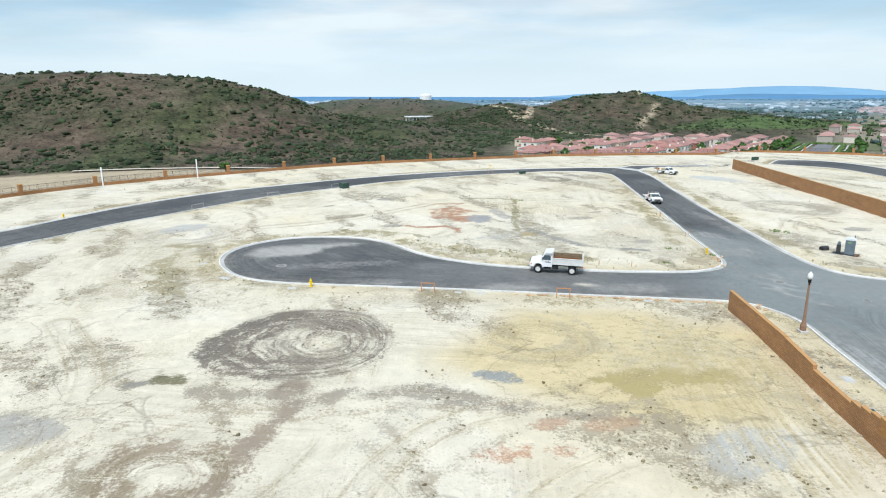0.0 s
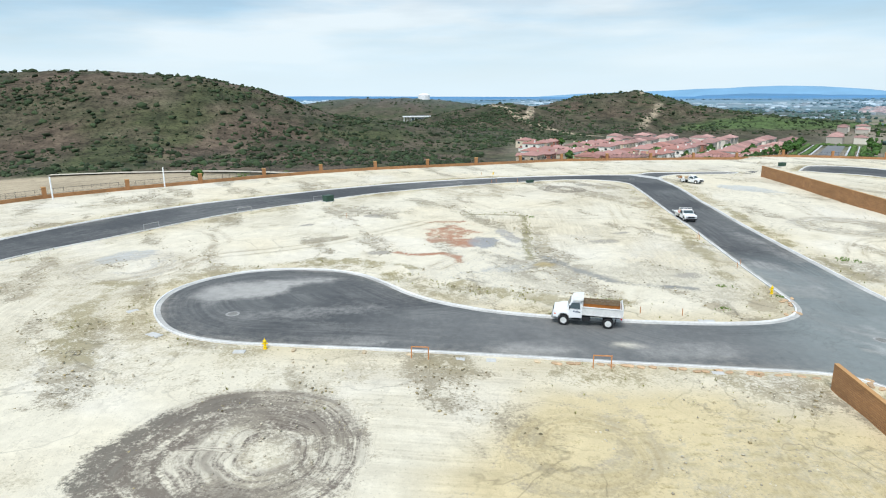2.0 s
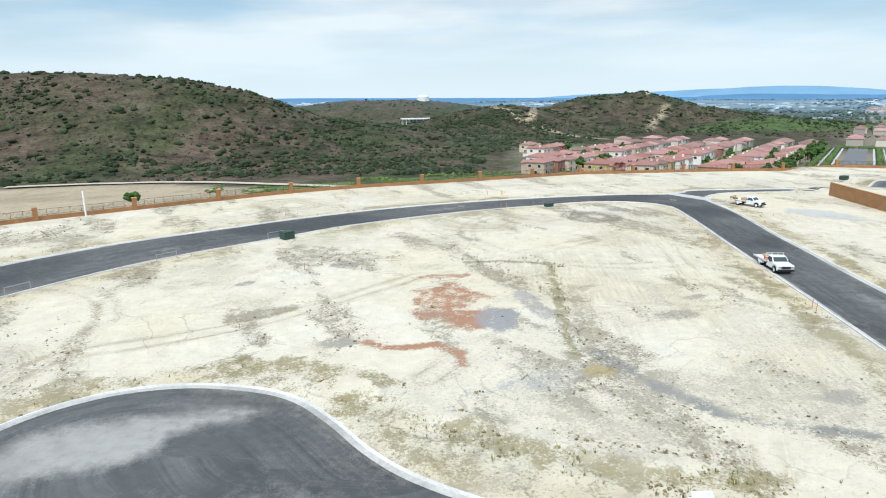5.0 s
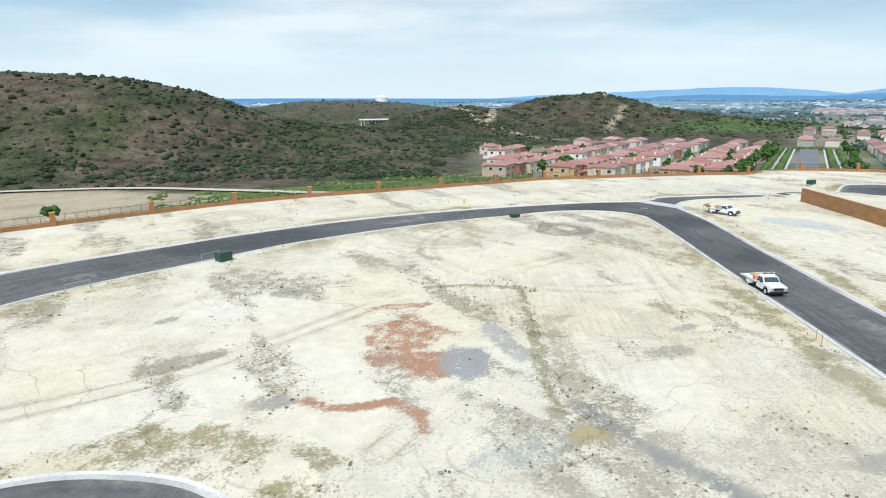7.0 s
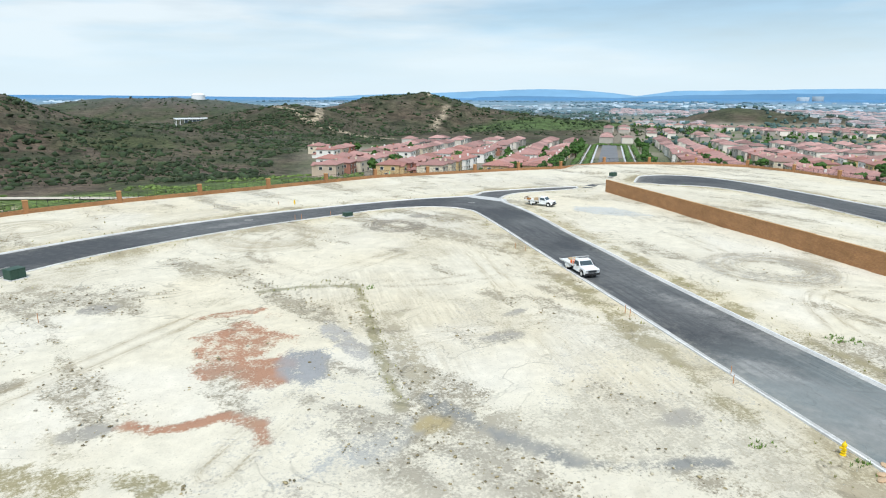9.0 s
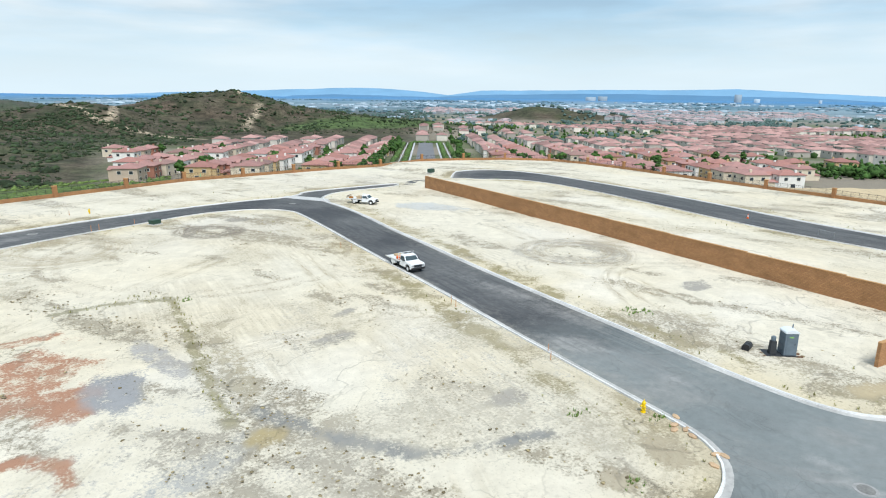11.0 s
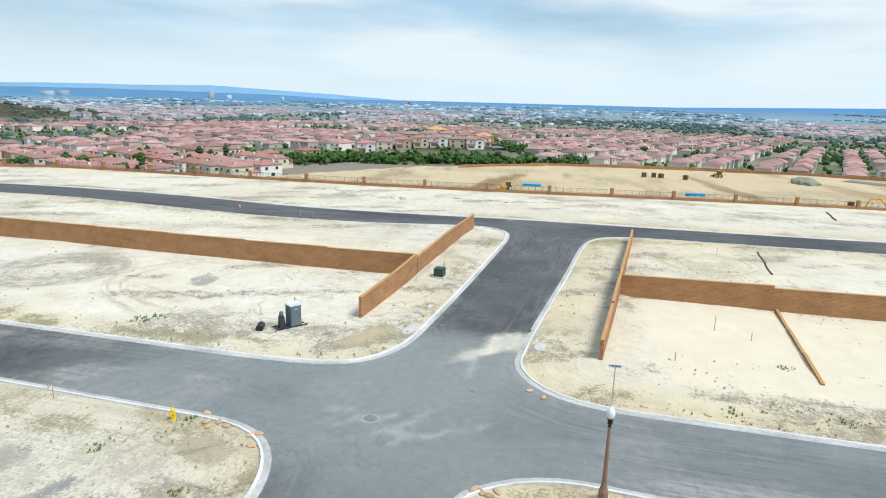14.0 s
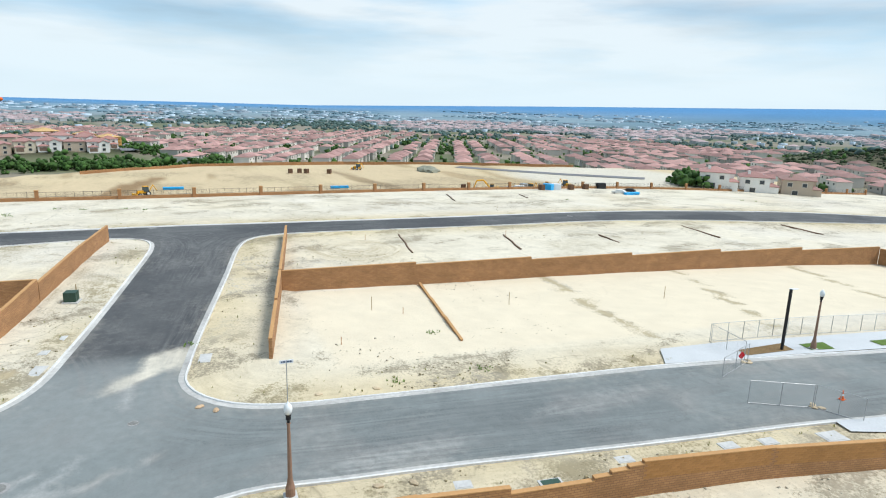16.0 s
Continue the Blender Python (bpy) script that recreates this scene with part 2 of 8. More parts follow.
CLAY = material("orange_clay_bag", (0.47, 0.33, 0.21), 0.95, 0, 0.12, 9.0, 0.1, 2.0, random_by=0.2)
WEED = material("dry_green_weed", (0.30, 0.29, 0.12), 0.95, 0, 0.2, 3.0, 0.15, 0.4, island=0.4)
CLOD = material("soil_clod", (0.44, 0.40, 0.31), 0.95, 0, 0.15, 6.0, 0.1, 1.0, island=0.35)
BUSH = material("chaparral_leaf", (0.036, 0.056, 0.026), 0.95, 0, 0.25, 1.2, 0.2, 0.1, island=0.45)
LEAF = material("garden_leaf", (0.045, 0.10, 0.022), 0.9, 0, 0.25, 1.5, 0.2, 0.2, island=0.4)
VALLEY = material("low_green_brush", (0.11, 0.165, 0.045), 0.95, 0, 0.25, 2.5, 0.2, 0.2, island=0.4)
HEDGE = material("hedge_leaf", (0.075, 0.135, 0.035), 0.9, 0, 0.25, 2.5, 0.2, 0.2, island=0.3)
# two distance bands of leaf, aerial haze put into their bluish base colours
FAR_LEAF = material("haze_tinted_foliage", (0.075, 0.125, 0.115), 0.95, 0, 0.15, 0.3, 0.15, 0.02, island=0.3)
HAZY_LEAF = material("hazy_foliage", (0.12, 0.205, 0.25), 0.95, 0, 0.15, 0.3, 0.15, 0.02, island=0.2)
BARK = material("bark", (0.11, 0.08, 0.055), 0.95, 0, 0.2, 9.0, 0.1, 2.0)
ROOF_RED = material("terracotta_roof_tile", (0.33, 0.165, 0.14), 0.85, 0, 0.12, 2.2, 0.08, 0.25, 0.02, random_by=0.16)
ROOF_PINK = material("rose_roof_tile", (0.36, 0.20, 0.18), 0.85, 0, 0.12, 2.2, 0.08, 0.25, 0.02, random_by=0.14)
ROOF_BROWN = material("brown_roof_tile", (0.27, 0.165, 0.145), 0.85, 0, 0.12, 2.2, 0.08, 0.25, 0.02, random_by=0.16)
STUCCO_WHITE = material("white_stucco", (0.80, 0.78, 0.74), 0.9, 0, 0.04, 4.0, 0.06, 0.4)
STUCCO_CREAM = material("cream_stucco", (0.68, 0.60, 0.47), 0.9, 0, 0.04, 4.0, 0.06, 0.4)
STUCCO_TAN = material("tan_stucco", (0.50, 0.41, 0.32), 0.9, 0, 0.04, 4.0, 0.06, 0.4)
STUCCO_OCHRE = material("ochre_stucco", (0.56, 0.41, 0.22), 0.9, 0, 0.04, 4.0, 0.06, 0.4)
STUCCO_BRICK = material("brick_red_stucco", (0.36, 0.17, 0.12), 0.9, 0, 0.04, 4.0, 0.06, 0.4)
PANE = glass_like("dark_window_pane", (0.04, 0.05, 0.06))
TRIM = material("pale_trim", (0.70, 0.67, 0.60), 0.8, 0, 0, 1, 0.04, 1.0)
GARAGE = material("brown_garage_door", (0.22, 0.15, 0.11), 0.8, 0, 0.05, 3.0, 0.05, 1.0)
SOLAR = glass_like("solar_panel", (0.03, 0.04, 0.08))
FAR_ROOF = material("distant_roof", (0.36, 0.215, 0.195), 0.9, 0, 0.10, 0.5, 0.06, 0.02, island=0.38)
FAR_WALL = material("distant_stucco", (0.60, 0.56, 0.50), 0.9, 0, 0.05, 0.2, 0.05, 0.02, island=0.42)
# haze mixed into the wall colour: pale blue stands for far white buildings
CITY = material("hazed_town_blocks", (0.34, 0.42, 0.49), 0.9, 0, 0.05, 0.2, 0.05, 0.02, island=0.5)
EXC_YELLOW = material("machine_yellow", (0.75, 0.38, 0.02), 0.5, 0, 0.08, 4.0, 0.08, 1.0)
PIPE_BLUE = material("blue_water_pipe", (0.03, 0.38, 0.75), 0.4, 0, 0.05, 4.0, 0.05, 1.0)
IRON = material("dark_iron_rail", (0.05, 0.05, 0.05), 0.6, 0.3, 0.1, 8.0, 0.05, 1.0)
PALLET = material("stacked_brown_goods", (0.14, 0.08, 0.05), 0.9, 0, 0.15, 6.0, 0.1, 1.0)
MULCH = material("brown_mulch", (0.20, 0.13, 0.06), 0.95, 0, 0.3, 12.0, 0.15, 1.5, 0.02)
TURF = material("young_turf", (0.09, 0.15, 0.03), 0.95, 0, 0.25, 14.0, 0.15, 1.0, 0.02)


# ---- building helpers ----
def mesh_of(bm, name, mat, smooth=False):
    me = bpy.data.meshes.new(name)
    bm.to_mesh(me)
    bm.free()
    for m in mat if isinstance(mat, (list, tuple)) else (mat,):
        me.materials.append(m)
    if smooth:
        me.polygons.foreach_set("use_smooth", [True] * len(me.polygons))
    return me


def part(name, bm, mat, parent=None, label="", smooth=False):
    """Links a bmesh as one mesh object under a thing or a part."""
    ob = new(name, mesh_of(bm, name, mat, smooth) if isinstance(bm, bmesh.types.BMesh) else bm)
    if parent is not None:
        ob.parent = parent
    return tagged(ob, label)


def thing(name, label, category, group="", kind="", at=None):
    ob = new(name)
    ob.empty_display_size = 0.3
    if at is not None:
        ob.matrix_basis = at
    return tagged(ob, label, category, group, kind)


def slab(bm, centre, size, turn=0.0, taper=(1.0, 1.0), tilt=0.0, bevel=0.0, shift=(0, 0)):
    """A block about centre; taper scales its top, shift moves its top, turn is about z and tilt about y, in degrees."""
    x, y, z = (s / 2 for s in size)
    m = Matrix.Translation(centre) @ Euler((0, radians(tilt), radians(turn))).to_matrix().to_4x4()
    vs = []
    for sz in (-1, 1):
        tx, ty = taper if sz > 0 else (1, 1)
        ox, oy = shift if sz > 0 else (0, 0)
        for sx, sy in ((-1, -1), (1, -1), (1, 1), (-1, 1)):
            vs.append(bm.verts.new(m @ Vector((sx * x * tx + ox, sy * y * ty + oy, sz * z))))
    fs = [bm.faces.new([vs[i] for i in f]) for f in ((3, 2, 1, 0), (4, 5, 6, 7), (0, 1, 5, 4), (1, 2, 6, 5), (2, 3, 7, 6), (3, 0, 4, 7))]
    if bevel:
        bmesh.ops.bevel(bm, geom=list({e for f in fs for e in f.edges}), offset=bevel, segments=2, affect="EDGES", profile=0.6)
    return bm


def rod(bm, a, b, r, r2=None, sides=8):
    """A round bar from a to b."""
    a, b = Vector(a), Vector(b)
    q = (b - a).to_track_quat("Z", "Y").to_matrix().to_4x4()
    bmesh.ops.create_cone(bm, cap_ends=True, segments=sides, radius1=r, radius2=r if r2 is None else r2, depth=(b - a).length, matrix=Matrix.Translation((a + b) / 2) @ q)
    return bm


def turned(bm, profile, sides=16, at=(0, 0, 0), flat=False):
    """A turned body about z from (radius, height) pairs."""
    rings = []
    for r, z in profile:
        rings.append([bm.verts.new((at[0] + r * math.cos(2 * math.pi * i / sides), at[1] + r * math.sin(2 * math.pi * i / sides), at[2] + z)) for i in range(sides)])
    for a, b in zip(rings, rings[1:]):
        for i in range(sides):
            bm.faces.new((a[i], a[(i + 1) % sides], b[(i + 1) % sides], b[i]))
    bm.faces.new(list(reversed(rings[0])))
    bm.faces.new(rings[-1])
    return bm


def outline(bm, pts, half, centre=0.0, bevel=0.0, top_in=0.0, from_z=0.0):
    """A side profile of (x, z) points pulled out across y, drawn in above from_z by top_in."""
    sides = []
    for s in (-1, 1):
        sides.append([bm.verts.new((x, centre + s * (half - (top_in * max(0.0, z - from_z) if top_in else 0)), z)) for x, z in pts])
    fs = [bm.faces.new(sides[0]), bm.faces.new(list(reversed(sides[1])))]
    n = len(pts)
    for i in range(n):
        fs.append(bm.faces.new((sides[0][(i + 1) % n], sides[0][i], sides[1][i], sides[1][(i + 1) % n])))
    bmesh.ops.recalc_face_normals(bm, faces=fs)
    if bevel:
        bmesh.ops.bevel(bm, geom=list({e for f in fs for e in f.edges}), offset=bevel, segments=2, affect="EDGES", profile=0.6)
    return bm


def BM():
    return bmesh.new()


def from_arrays(name, verts, faces, mats, index=None, smooth=False):
    me = bpy.data.meshes.new(name)
    me.from_pydata([tuple(v) for v in verts], [], [tuple(f) for f in faces])
    for m in mats if isinstance(mats, (list, tuple)) else (mats,):
        me.materials.append(m)
    if index is not None:
        me.polygons.foreach_set("material_index", index)
    if smooth:
        me.polygons.foreach_set("use_smooth", [True] * len(me.polygons))
    return me

# ---- the lie of the land ----
def step(v, a, b):
    t = np.clip((v - a) / (b - a), 0, 1)
    return t * t * (3 - 2 * t)


def lattice(ix, iy, seed):
    h = (ix.astype(np.int64) * 374761393 + iy.astype(np.int64) * 668265263 + seed * 974634777) & 0x7FFFFFFF
    h = ((h ^ (h >> 13)) * 1274126177) & 0x7FFFFFFF
    return ((h ^ (h >> 16)) & 0xFFFF) / 65535.0


def value_noise(x, y, seed):
    ix, iy = np.floor(x), np.floor(y)
    fx, fy = x - ix, y - iy
    fx, fy = fx * fx * (3 - 2 * fx), fy * fy * (3 - 2 * fy)
    a, b = lattice(ix, iy, seed), lattice(ix + 1, iy, seed)
    c, d = lattice(ix, iy + 1, seed), lattice(ix + 1, iy + 1, seed)
    return (a * (1 - fx) + b * fx) * (1 - fy) + (c * (1 - fx) + d * fx) * fy


def fbm(x, y, size, octaves=4, seed=0):
    """Noise from 0 to 1 whose largest forms are size metres wide."""
    total, amp, norm = 0.0, 1.0, 0.0
    for o in range(octaves):
        total = total + amp * value_noise(x / size * 2 ** o + 17.3 * o, y / size * 2 ** o - 9.1 * o, seed + o)
        norm, amp = norm + amp, amp * 0.55
    return total / norm


def to_line(x, y, pts, closed=False):
    """Distance from a polyline."""
    best = np.full(np.shape(x), 1e9)
    for a, b in zip(pts, pts[1:] + (pts[:1] if closed else [])):
        dx, dy = b[0] - a[0], b[1] - a[1]
        t = np.clip(((x - a[0]) * dx + (y - a[1]) * dy) / (dx * dx + dy * dy), 0, 1)
        best = np.minimum(best, np.hypot(x - a[0] - t * dx, y - a[1] - t * dy))
    return best


def inside(x, y, pts):
    odd = np.zeros(np.shape(x), bool)
    for a, b in zip(pts, pts[1:] + pts[:1]):
        if a[1] != b[1]:
            odd ^= ((a[1] > y) != (b[1] > y)) & (x < (b[0] - a[0]) * (y - a[1]) / (b[1] - a[1]) + a[0])
    return odd


# the view wall that rings the pad, from its west end round to the south-east
PERIMETER = [(-101, 104), (-95, 119), (-88, 132), (-84, 142), (-74, 153), (-61, 165), (-48.5, 175), (-36, 186), (-22, 195.2), (-8.3, 201.8), (6, 208.3), (22, 216),
             (38, 224.5), (60, 229), (72, 232), (89, 235.3), (107, 237), (127, 235.5), (150, 229), (160, 217), (159.5, 190), (156, 160), (155, 140),
             (155, 125), (154.5, 108), (156, 94), (157.5, 78), (160, 60.5), (163.5, 42.5), (167.2, 22), (171, 2), (175.5, -22.6), (180.5, -48.6),
             (184, -84), (183, -125), (186, -177), (192, -220)]
PAD = PERIMETER + [(150, -270), (-40, -200), (-130, -60), (-115, 80)]


def wall_x(y):
    """Where the long retaining walls run, by y."""
    return np.interp(y, [-60, -42, -19, 22, 57.4, 84, 101, 120, 144, 188, 205], [71.5, 72.2, 74.4, 75.2, 75.6, 77, 77.2, 78.4, 80.2, 84, 86])


def pad(x, y):
    """The graded pad: falling gently, with an upper terrace east of the retaining walls."""
    u, v = np.clip((x - 20) / 100, -1.6, 2.2), np.clip((y - 110) / 100, -3.4, 1.6)
    z = -1.285 * u + 0.861 * v - 0.335 * u * u - 0.036 * u * v - 0.783 * v * v
    lots = step(x - wall_x(y), 0.35, 2.2)
    lots = lots * step(y, -58, -50) * (1 - step(y, 190, 203))
    lots = np.maximum(lots, step(x, 100, 106))
    street = step(x, 62, 104)
    line_c, line_d = 84.5 - (x - 59.5) * 0.12, 61.1 - (x - 54.4) * 0.157
    between = step(y, line_d - 1.9, line_d - 0.3) * (1 - step(y, line_c + 0.3, line_c + 1.9))
    between = between * (1 - step(x, 106, 109))
    return z + 1.1 * (lots * (1 - between) + street * between)


RIDGE_WEST = [(-900, 700, 62), (-600, 600, 50), (-370, 545, 41), (-310, 538, 39), (-250, 535, 37), (-200, 548, 34), (-170, 575, 28), (-140, 600, 18), (-100, 615, 4), (-48, 650, -6), (38, 690, -18)]
RIDGE_NORTH = [(90, 985, -8), (150, 970, -1), (208, 973, 15), (292, 970, 21), (325, 960, 13), (368, 945, 1), (410, 880, -9), (500, 830, -19), (600, 800, -27)]


def ridge(x, y, pts, base, width):
    """Height above base of a ridge through (x, y, z) points."""
    best, top = np.full(np.shape(x), 1e9), np.zeros(np.shape(x))
    for a, b in zip(pts, pts[1:]):
        dx, dy = b[0] - a[0], b[1] - a[1]
        t = np.clip(((x - a[0]) * dx + (y - a[1]) * dy) / (dx * dx + dy * dy), 0, 1)
        d = np.hypot(x - a[0] - t * dx, y - a[1] - t * dy)
        near = d < best
        best, top = np.where(near, d, best), np.where(near, a[2] + t * (b[2] - a[2]), top)
    return np.maximum(0, top - base) * np.exp(-(best / width) ** 2)


def country(x, y):
    """The land beyond the pad: valley, hills, town plain, rising slowly to the horizon."""
    r = np.hypot(x - 2, y - 66)
    turn = np.degrees(np.arctan2(x - 2, y - 66))
    rim = np.interp(turn, [-90, -11, 10, 60, 90, 100, 122, 145, 180], [10, 2, -15, -8, -8, -8, 36, 70, 60])
    plain = np.interp(r, [0, 180, 240, 350, 550, 1200, 2000, 3000, 4000], [-12, -12, -15, -20.5, -25, -37, -38, -30, -18])
    far = step(r, 3000, 4900)
    z = plain * (1 - far) + (20 + (rim - 20)) * far
    rough = fbm(x, y, 120, 5, 3) - 0.5
    west = ridge(x, y, RIDGE_WEST, -24, 118)
    north = ridge(x, y, RIDGE_NORTH, -32, 120)
    hills = west * (1 + 0.10 * rough) + north * (1 + 0.12 * rough)
    for cx, cy, top, w in ((95, 830, 19, 70), (40, 900, 15, 90), (-60, 1750, 32, 260), (-330, 1700, 24, 300), (985, 1085, 26, 110), (1120, 1010, 14, 140), (500, 152, 13, 70), (385, -545, 20, 105)):
        hills = hills + top * np.exp(-((x - cx) ** 2 + (y - cy) ** 2) / w ** 2) * (1 + 0.4 * rough)
    z = z + hills + np.clip(hills, 0, 14) / 14 * (fbm(x, y, 45, 4, 8) - 0.5) * 7
    return z


def lie(x, y):
    """Height of the ground anywhere."""
    x, y = np.asarray(x, float), np.asarray(y, float)
    inn = inside(x, y, PAD)
    d = to_line(x, y, PAD, True)
    out = country(x, y)
    site = pad(x, y)
    # the lower building pad east of the view wall
    lower = np.interp(x, [150, 190, 300], [-6.0, -7.2, -7.5]) + 0.6 * (fbm(x, y, 30, 3, 5) - 0.5)
    in_lower = inside(x, y, LOWER_PAD)
    dl = to_line(x, y, LOWER_PAD, True)
    out = np.where(in_lower, lower, lower + (out - lower) * step(dl, 0, 28))
    drop = step(d, 0.8, 30)
    near_low = inside(x, y, LOWER_PAD) | (dl < 20)
    drop = np.where(near_low, step(d, 0.8, 9), drop)
    return np.where(inn, site, site + (out - site) * drop)


LOWER_PAD = [(163, 62), (160, 100), (162, 140), (172, 166), (192, 172), (226, 152), (264, 118), (290, 66), (296, 0), (286, -60), (270, -110), (250, -160), (186, -170), (186, -90), (176, -10)]


def z_at(x, y):
    return float(lie(np.array([x]), np.array([y]))[0])


# ---- street outlines, kerb to kerb ----
STREETS = [(27, -20), (29, 5), (30.1, 18), (31.1, 25.5), (32.1, 36.6), (33.1, 46), (33.9, 53), (34.5, 60), (34.9, 63.5), (34.6, 66), (33.6, 68.3), (31.2, 70.4),
           (23.7, 71.5), (15, 72.5), (6, 73.7), (-3.4, 74.8), (-8.3, 75.3), (-14.6, 75.9), (-18.2, 76.4), (-21.5, 77.4), (-24.5, 79.3), (-27, 82.5),
           (-28.5, 86), (-28.8, 89.6), (-27.8, 92.8), (-25.5, 95.8), (-22.1, 98), (-17.6, 99), (-12.5, 98.4), (-9, 96.8), (-6, 93.8), (-3.3, 90.4),
           (-0.8, 88), (2.4, 86), (6, 84.4), (12, 82.9), (17.7, 82.1), (22.8, 81.6), (28.2, 81.5), (32.2, 82.1), (34.9, 83.6), (36.3, 85.6), (36.9, 88.2),
           (37.2, 92), (37.8, 99), (38.5, 107), (39.7, 119), (41, 133), (42.1, 144.4), (43.5, 157), (44.6, 170.5), (44.2, 173.5), (42.3, 176.2), (39, 177.9),
           (35, 178.5), (31, 178.2), (25.5, 176.4), (20.5, 174), (10, 169.5), (0.6, 164.5), (-8, 159), (-15.4, 153.5), (-21.5, 147.5), (-26.9, 142.2),
           (-31.8, 137.6), (-36, 133), (-40, 127.5), (-47, 116), (-53, 107), (-57, 98.7), (-61, 92), (-68, 78), (-80, 55), (-90, 62), (-77, 84), (-68, 102),
           (-64.3, 111), (-60, 121), (-54, 131.5), (-46.5, 141.3), (-41.8, 145.8), (-36.8, 150), (-31.3, 154.6), (-24.8, 159.9), (-17.4, 165.3),
           (-8.9, 170.6), (0.6, 175.4), (11, 179.8), (22.2, 183.6), (34, 186.9), (41.5, 188.3), (49.5, 189), (53.5, 191.3), (58, 194.6), (80, 197.6),
           (78.5, 193.6), (64, 190.9), (57.6, 186.5), (55, 181), (54.9, 176), (54.8, 170), (53.8, 160), (52.4, 150), (51.2, 138), (50.3, 130),
           (49.4, 119), (48.8, 110), (48.3, 102), (47.9, 95.5), (47.7, 90.5), (47.8, 86), (48.2, 83.5), (49.2, 81.4), (51.5, 79.6), (55, 78.4),
           (61.7, 77.5), (69.5, 76.5), (81, 75), (94, 73.4), (100, 73), (104, 73.4), (106.6, 75), (107.8, 78.5), (106.5, 86), (104, 97.5), (103.5, 113.5),
           (104.7, 126), (107.5, 141.2), (110.4, 158.3), (111.3, 173), (109.5, 182), (105, 186.3), (100, 189), (98.8, 194), (100.5, 200.5), (106.5, 205.6),
           (115, 206.3), (121.5, 201.5), (124.3, 193), (124.7, 184), (124, 169.7), (122.6, 152), (120.2, 135.3), (117.2, 119.6), (116.2, 107), (116.4, 96),
           (117.1, 85.7), (118, 76), (118.8, 66), (119.2, 55), (120, 40), (121.7, 20), (124.2, 0), (127, -22), (127.6, -48), (125.5, -86), (117, -115),
           (104, -135), (92, -128), (103, -108), (106, -90), (109, -66), (113.2, -36), (113.4, -13), (110.8, 9), (109, 33), (108.2, 47), (107, 54.5),
           (104.2, 58.3), (98, 60.6), (83, 63.1), (68, 65.7), (59.8, 67), (55.2, 67.6), (52, 67.9), (49.5, 67.2), (47.4, 65.6), (46, 63.3), (45.3, 60),
           (45, 55), (44.6, 47.5), (44.2, 38), (43.6, 27.5), (42, 12), (40.8, 2), (39, -20)]


def curve_through(pts, gap, closed=True):
    """Points about gap metres apart on a smooth curve through pts."""
    out, n = [], len(pts)
    for i in range(n if closed else n - 1):
        p0, p1, p2, p3 = (np.array(pts[(i + k) % n if closed else min(max(i + k, 0), n - 1)], float) for k in (-1, 0, 1, 2))
        steps = max(1, int(np.hypot(*(p2 - p1)) / gap))
        for s in range(steps):
            t = s / steps
            out.append(tuple(0.5 * (2 * p1 + (p2 - p0) * t + (2 * p0 - 5 * p1 + 4 * p2 - p3) * t * t + (3 * p1 - p0 - 3 * p2 + p3) * t ** 3)))
    if not closed:
        out.append(tuple(map(float, pts[-1])))
    return out


EDGE = curve_through(STREETS, 0.9)


def offset(pts, inward):
    """The closed line moved to its inner side."""
    p = np.array(pts)
    d = np.roll(p, -1, 0) - np.roll(p, 1, 0)
    d /= np.maximum(np.linalg.norm(d, axis=1), 1e-6)[:, None]
    area = 0.5 * np.sum(p[:, 0] * np.roll(p[:, 1], -1) - np.roll(p[:, 0], -1) * p[:, 1])
    side = np.stack([-d[:, 1], d[:, 0]], 1) * (1 if area > 0 else -1)
    return p + side * inward


# ---- soil colours ----
SAND = np.array((0.640, 0.592, 0.483))


def swirl(x, y, cx, cy, r, seed):
    """Wheel ruts that run round a centre: 0 to 1."""
    a = np.arctan2(y - cy, x - cx)
    wob = fbm(x, y, 5, 3, seed) - 0.5
    d = np.hypot(x - cx - 1.2 * np.sin(a * 2 + seed), y - cy) * (1 + 0.25 * wob)
    band = step(d, r * 0.32, r * 0.45) * (1 - step(d, r * 0.88, r * 1.06))
    rut = 0.5 + 0.5 * np.sin(d * 4.2 + 2.6 * np.sin(a + seed) + 6 * wob)
    return band * (0.45 + 0.55 * rut) * (0.55 + 0.75 * fbm(x, y, 2.5, 3, seed + 5))


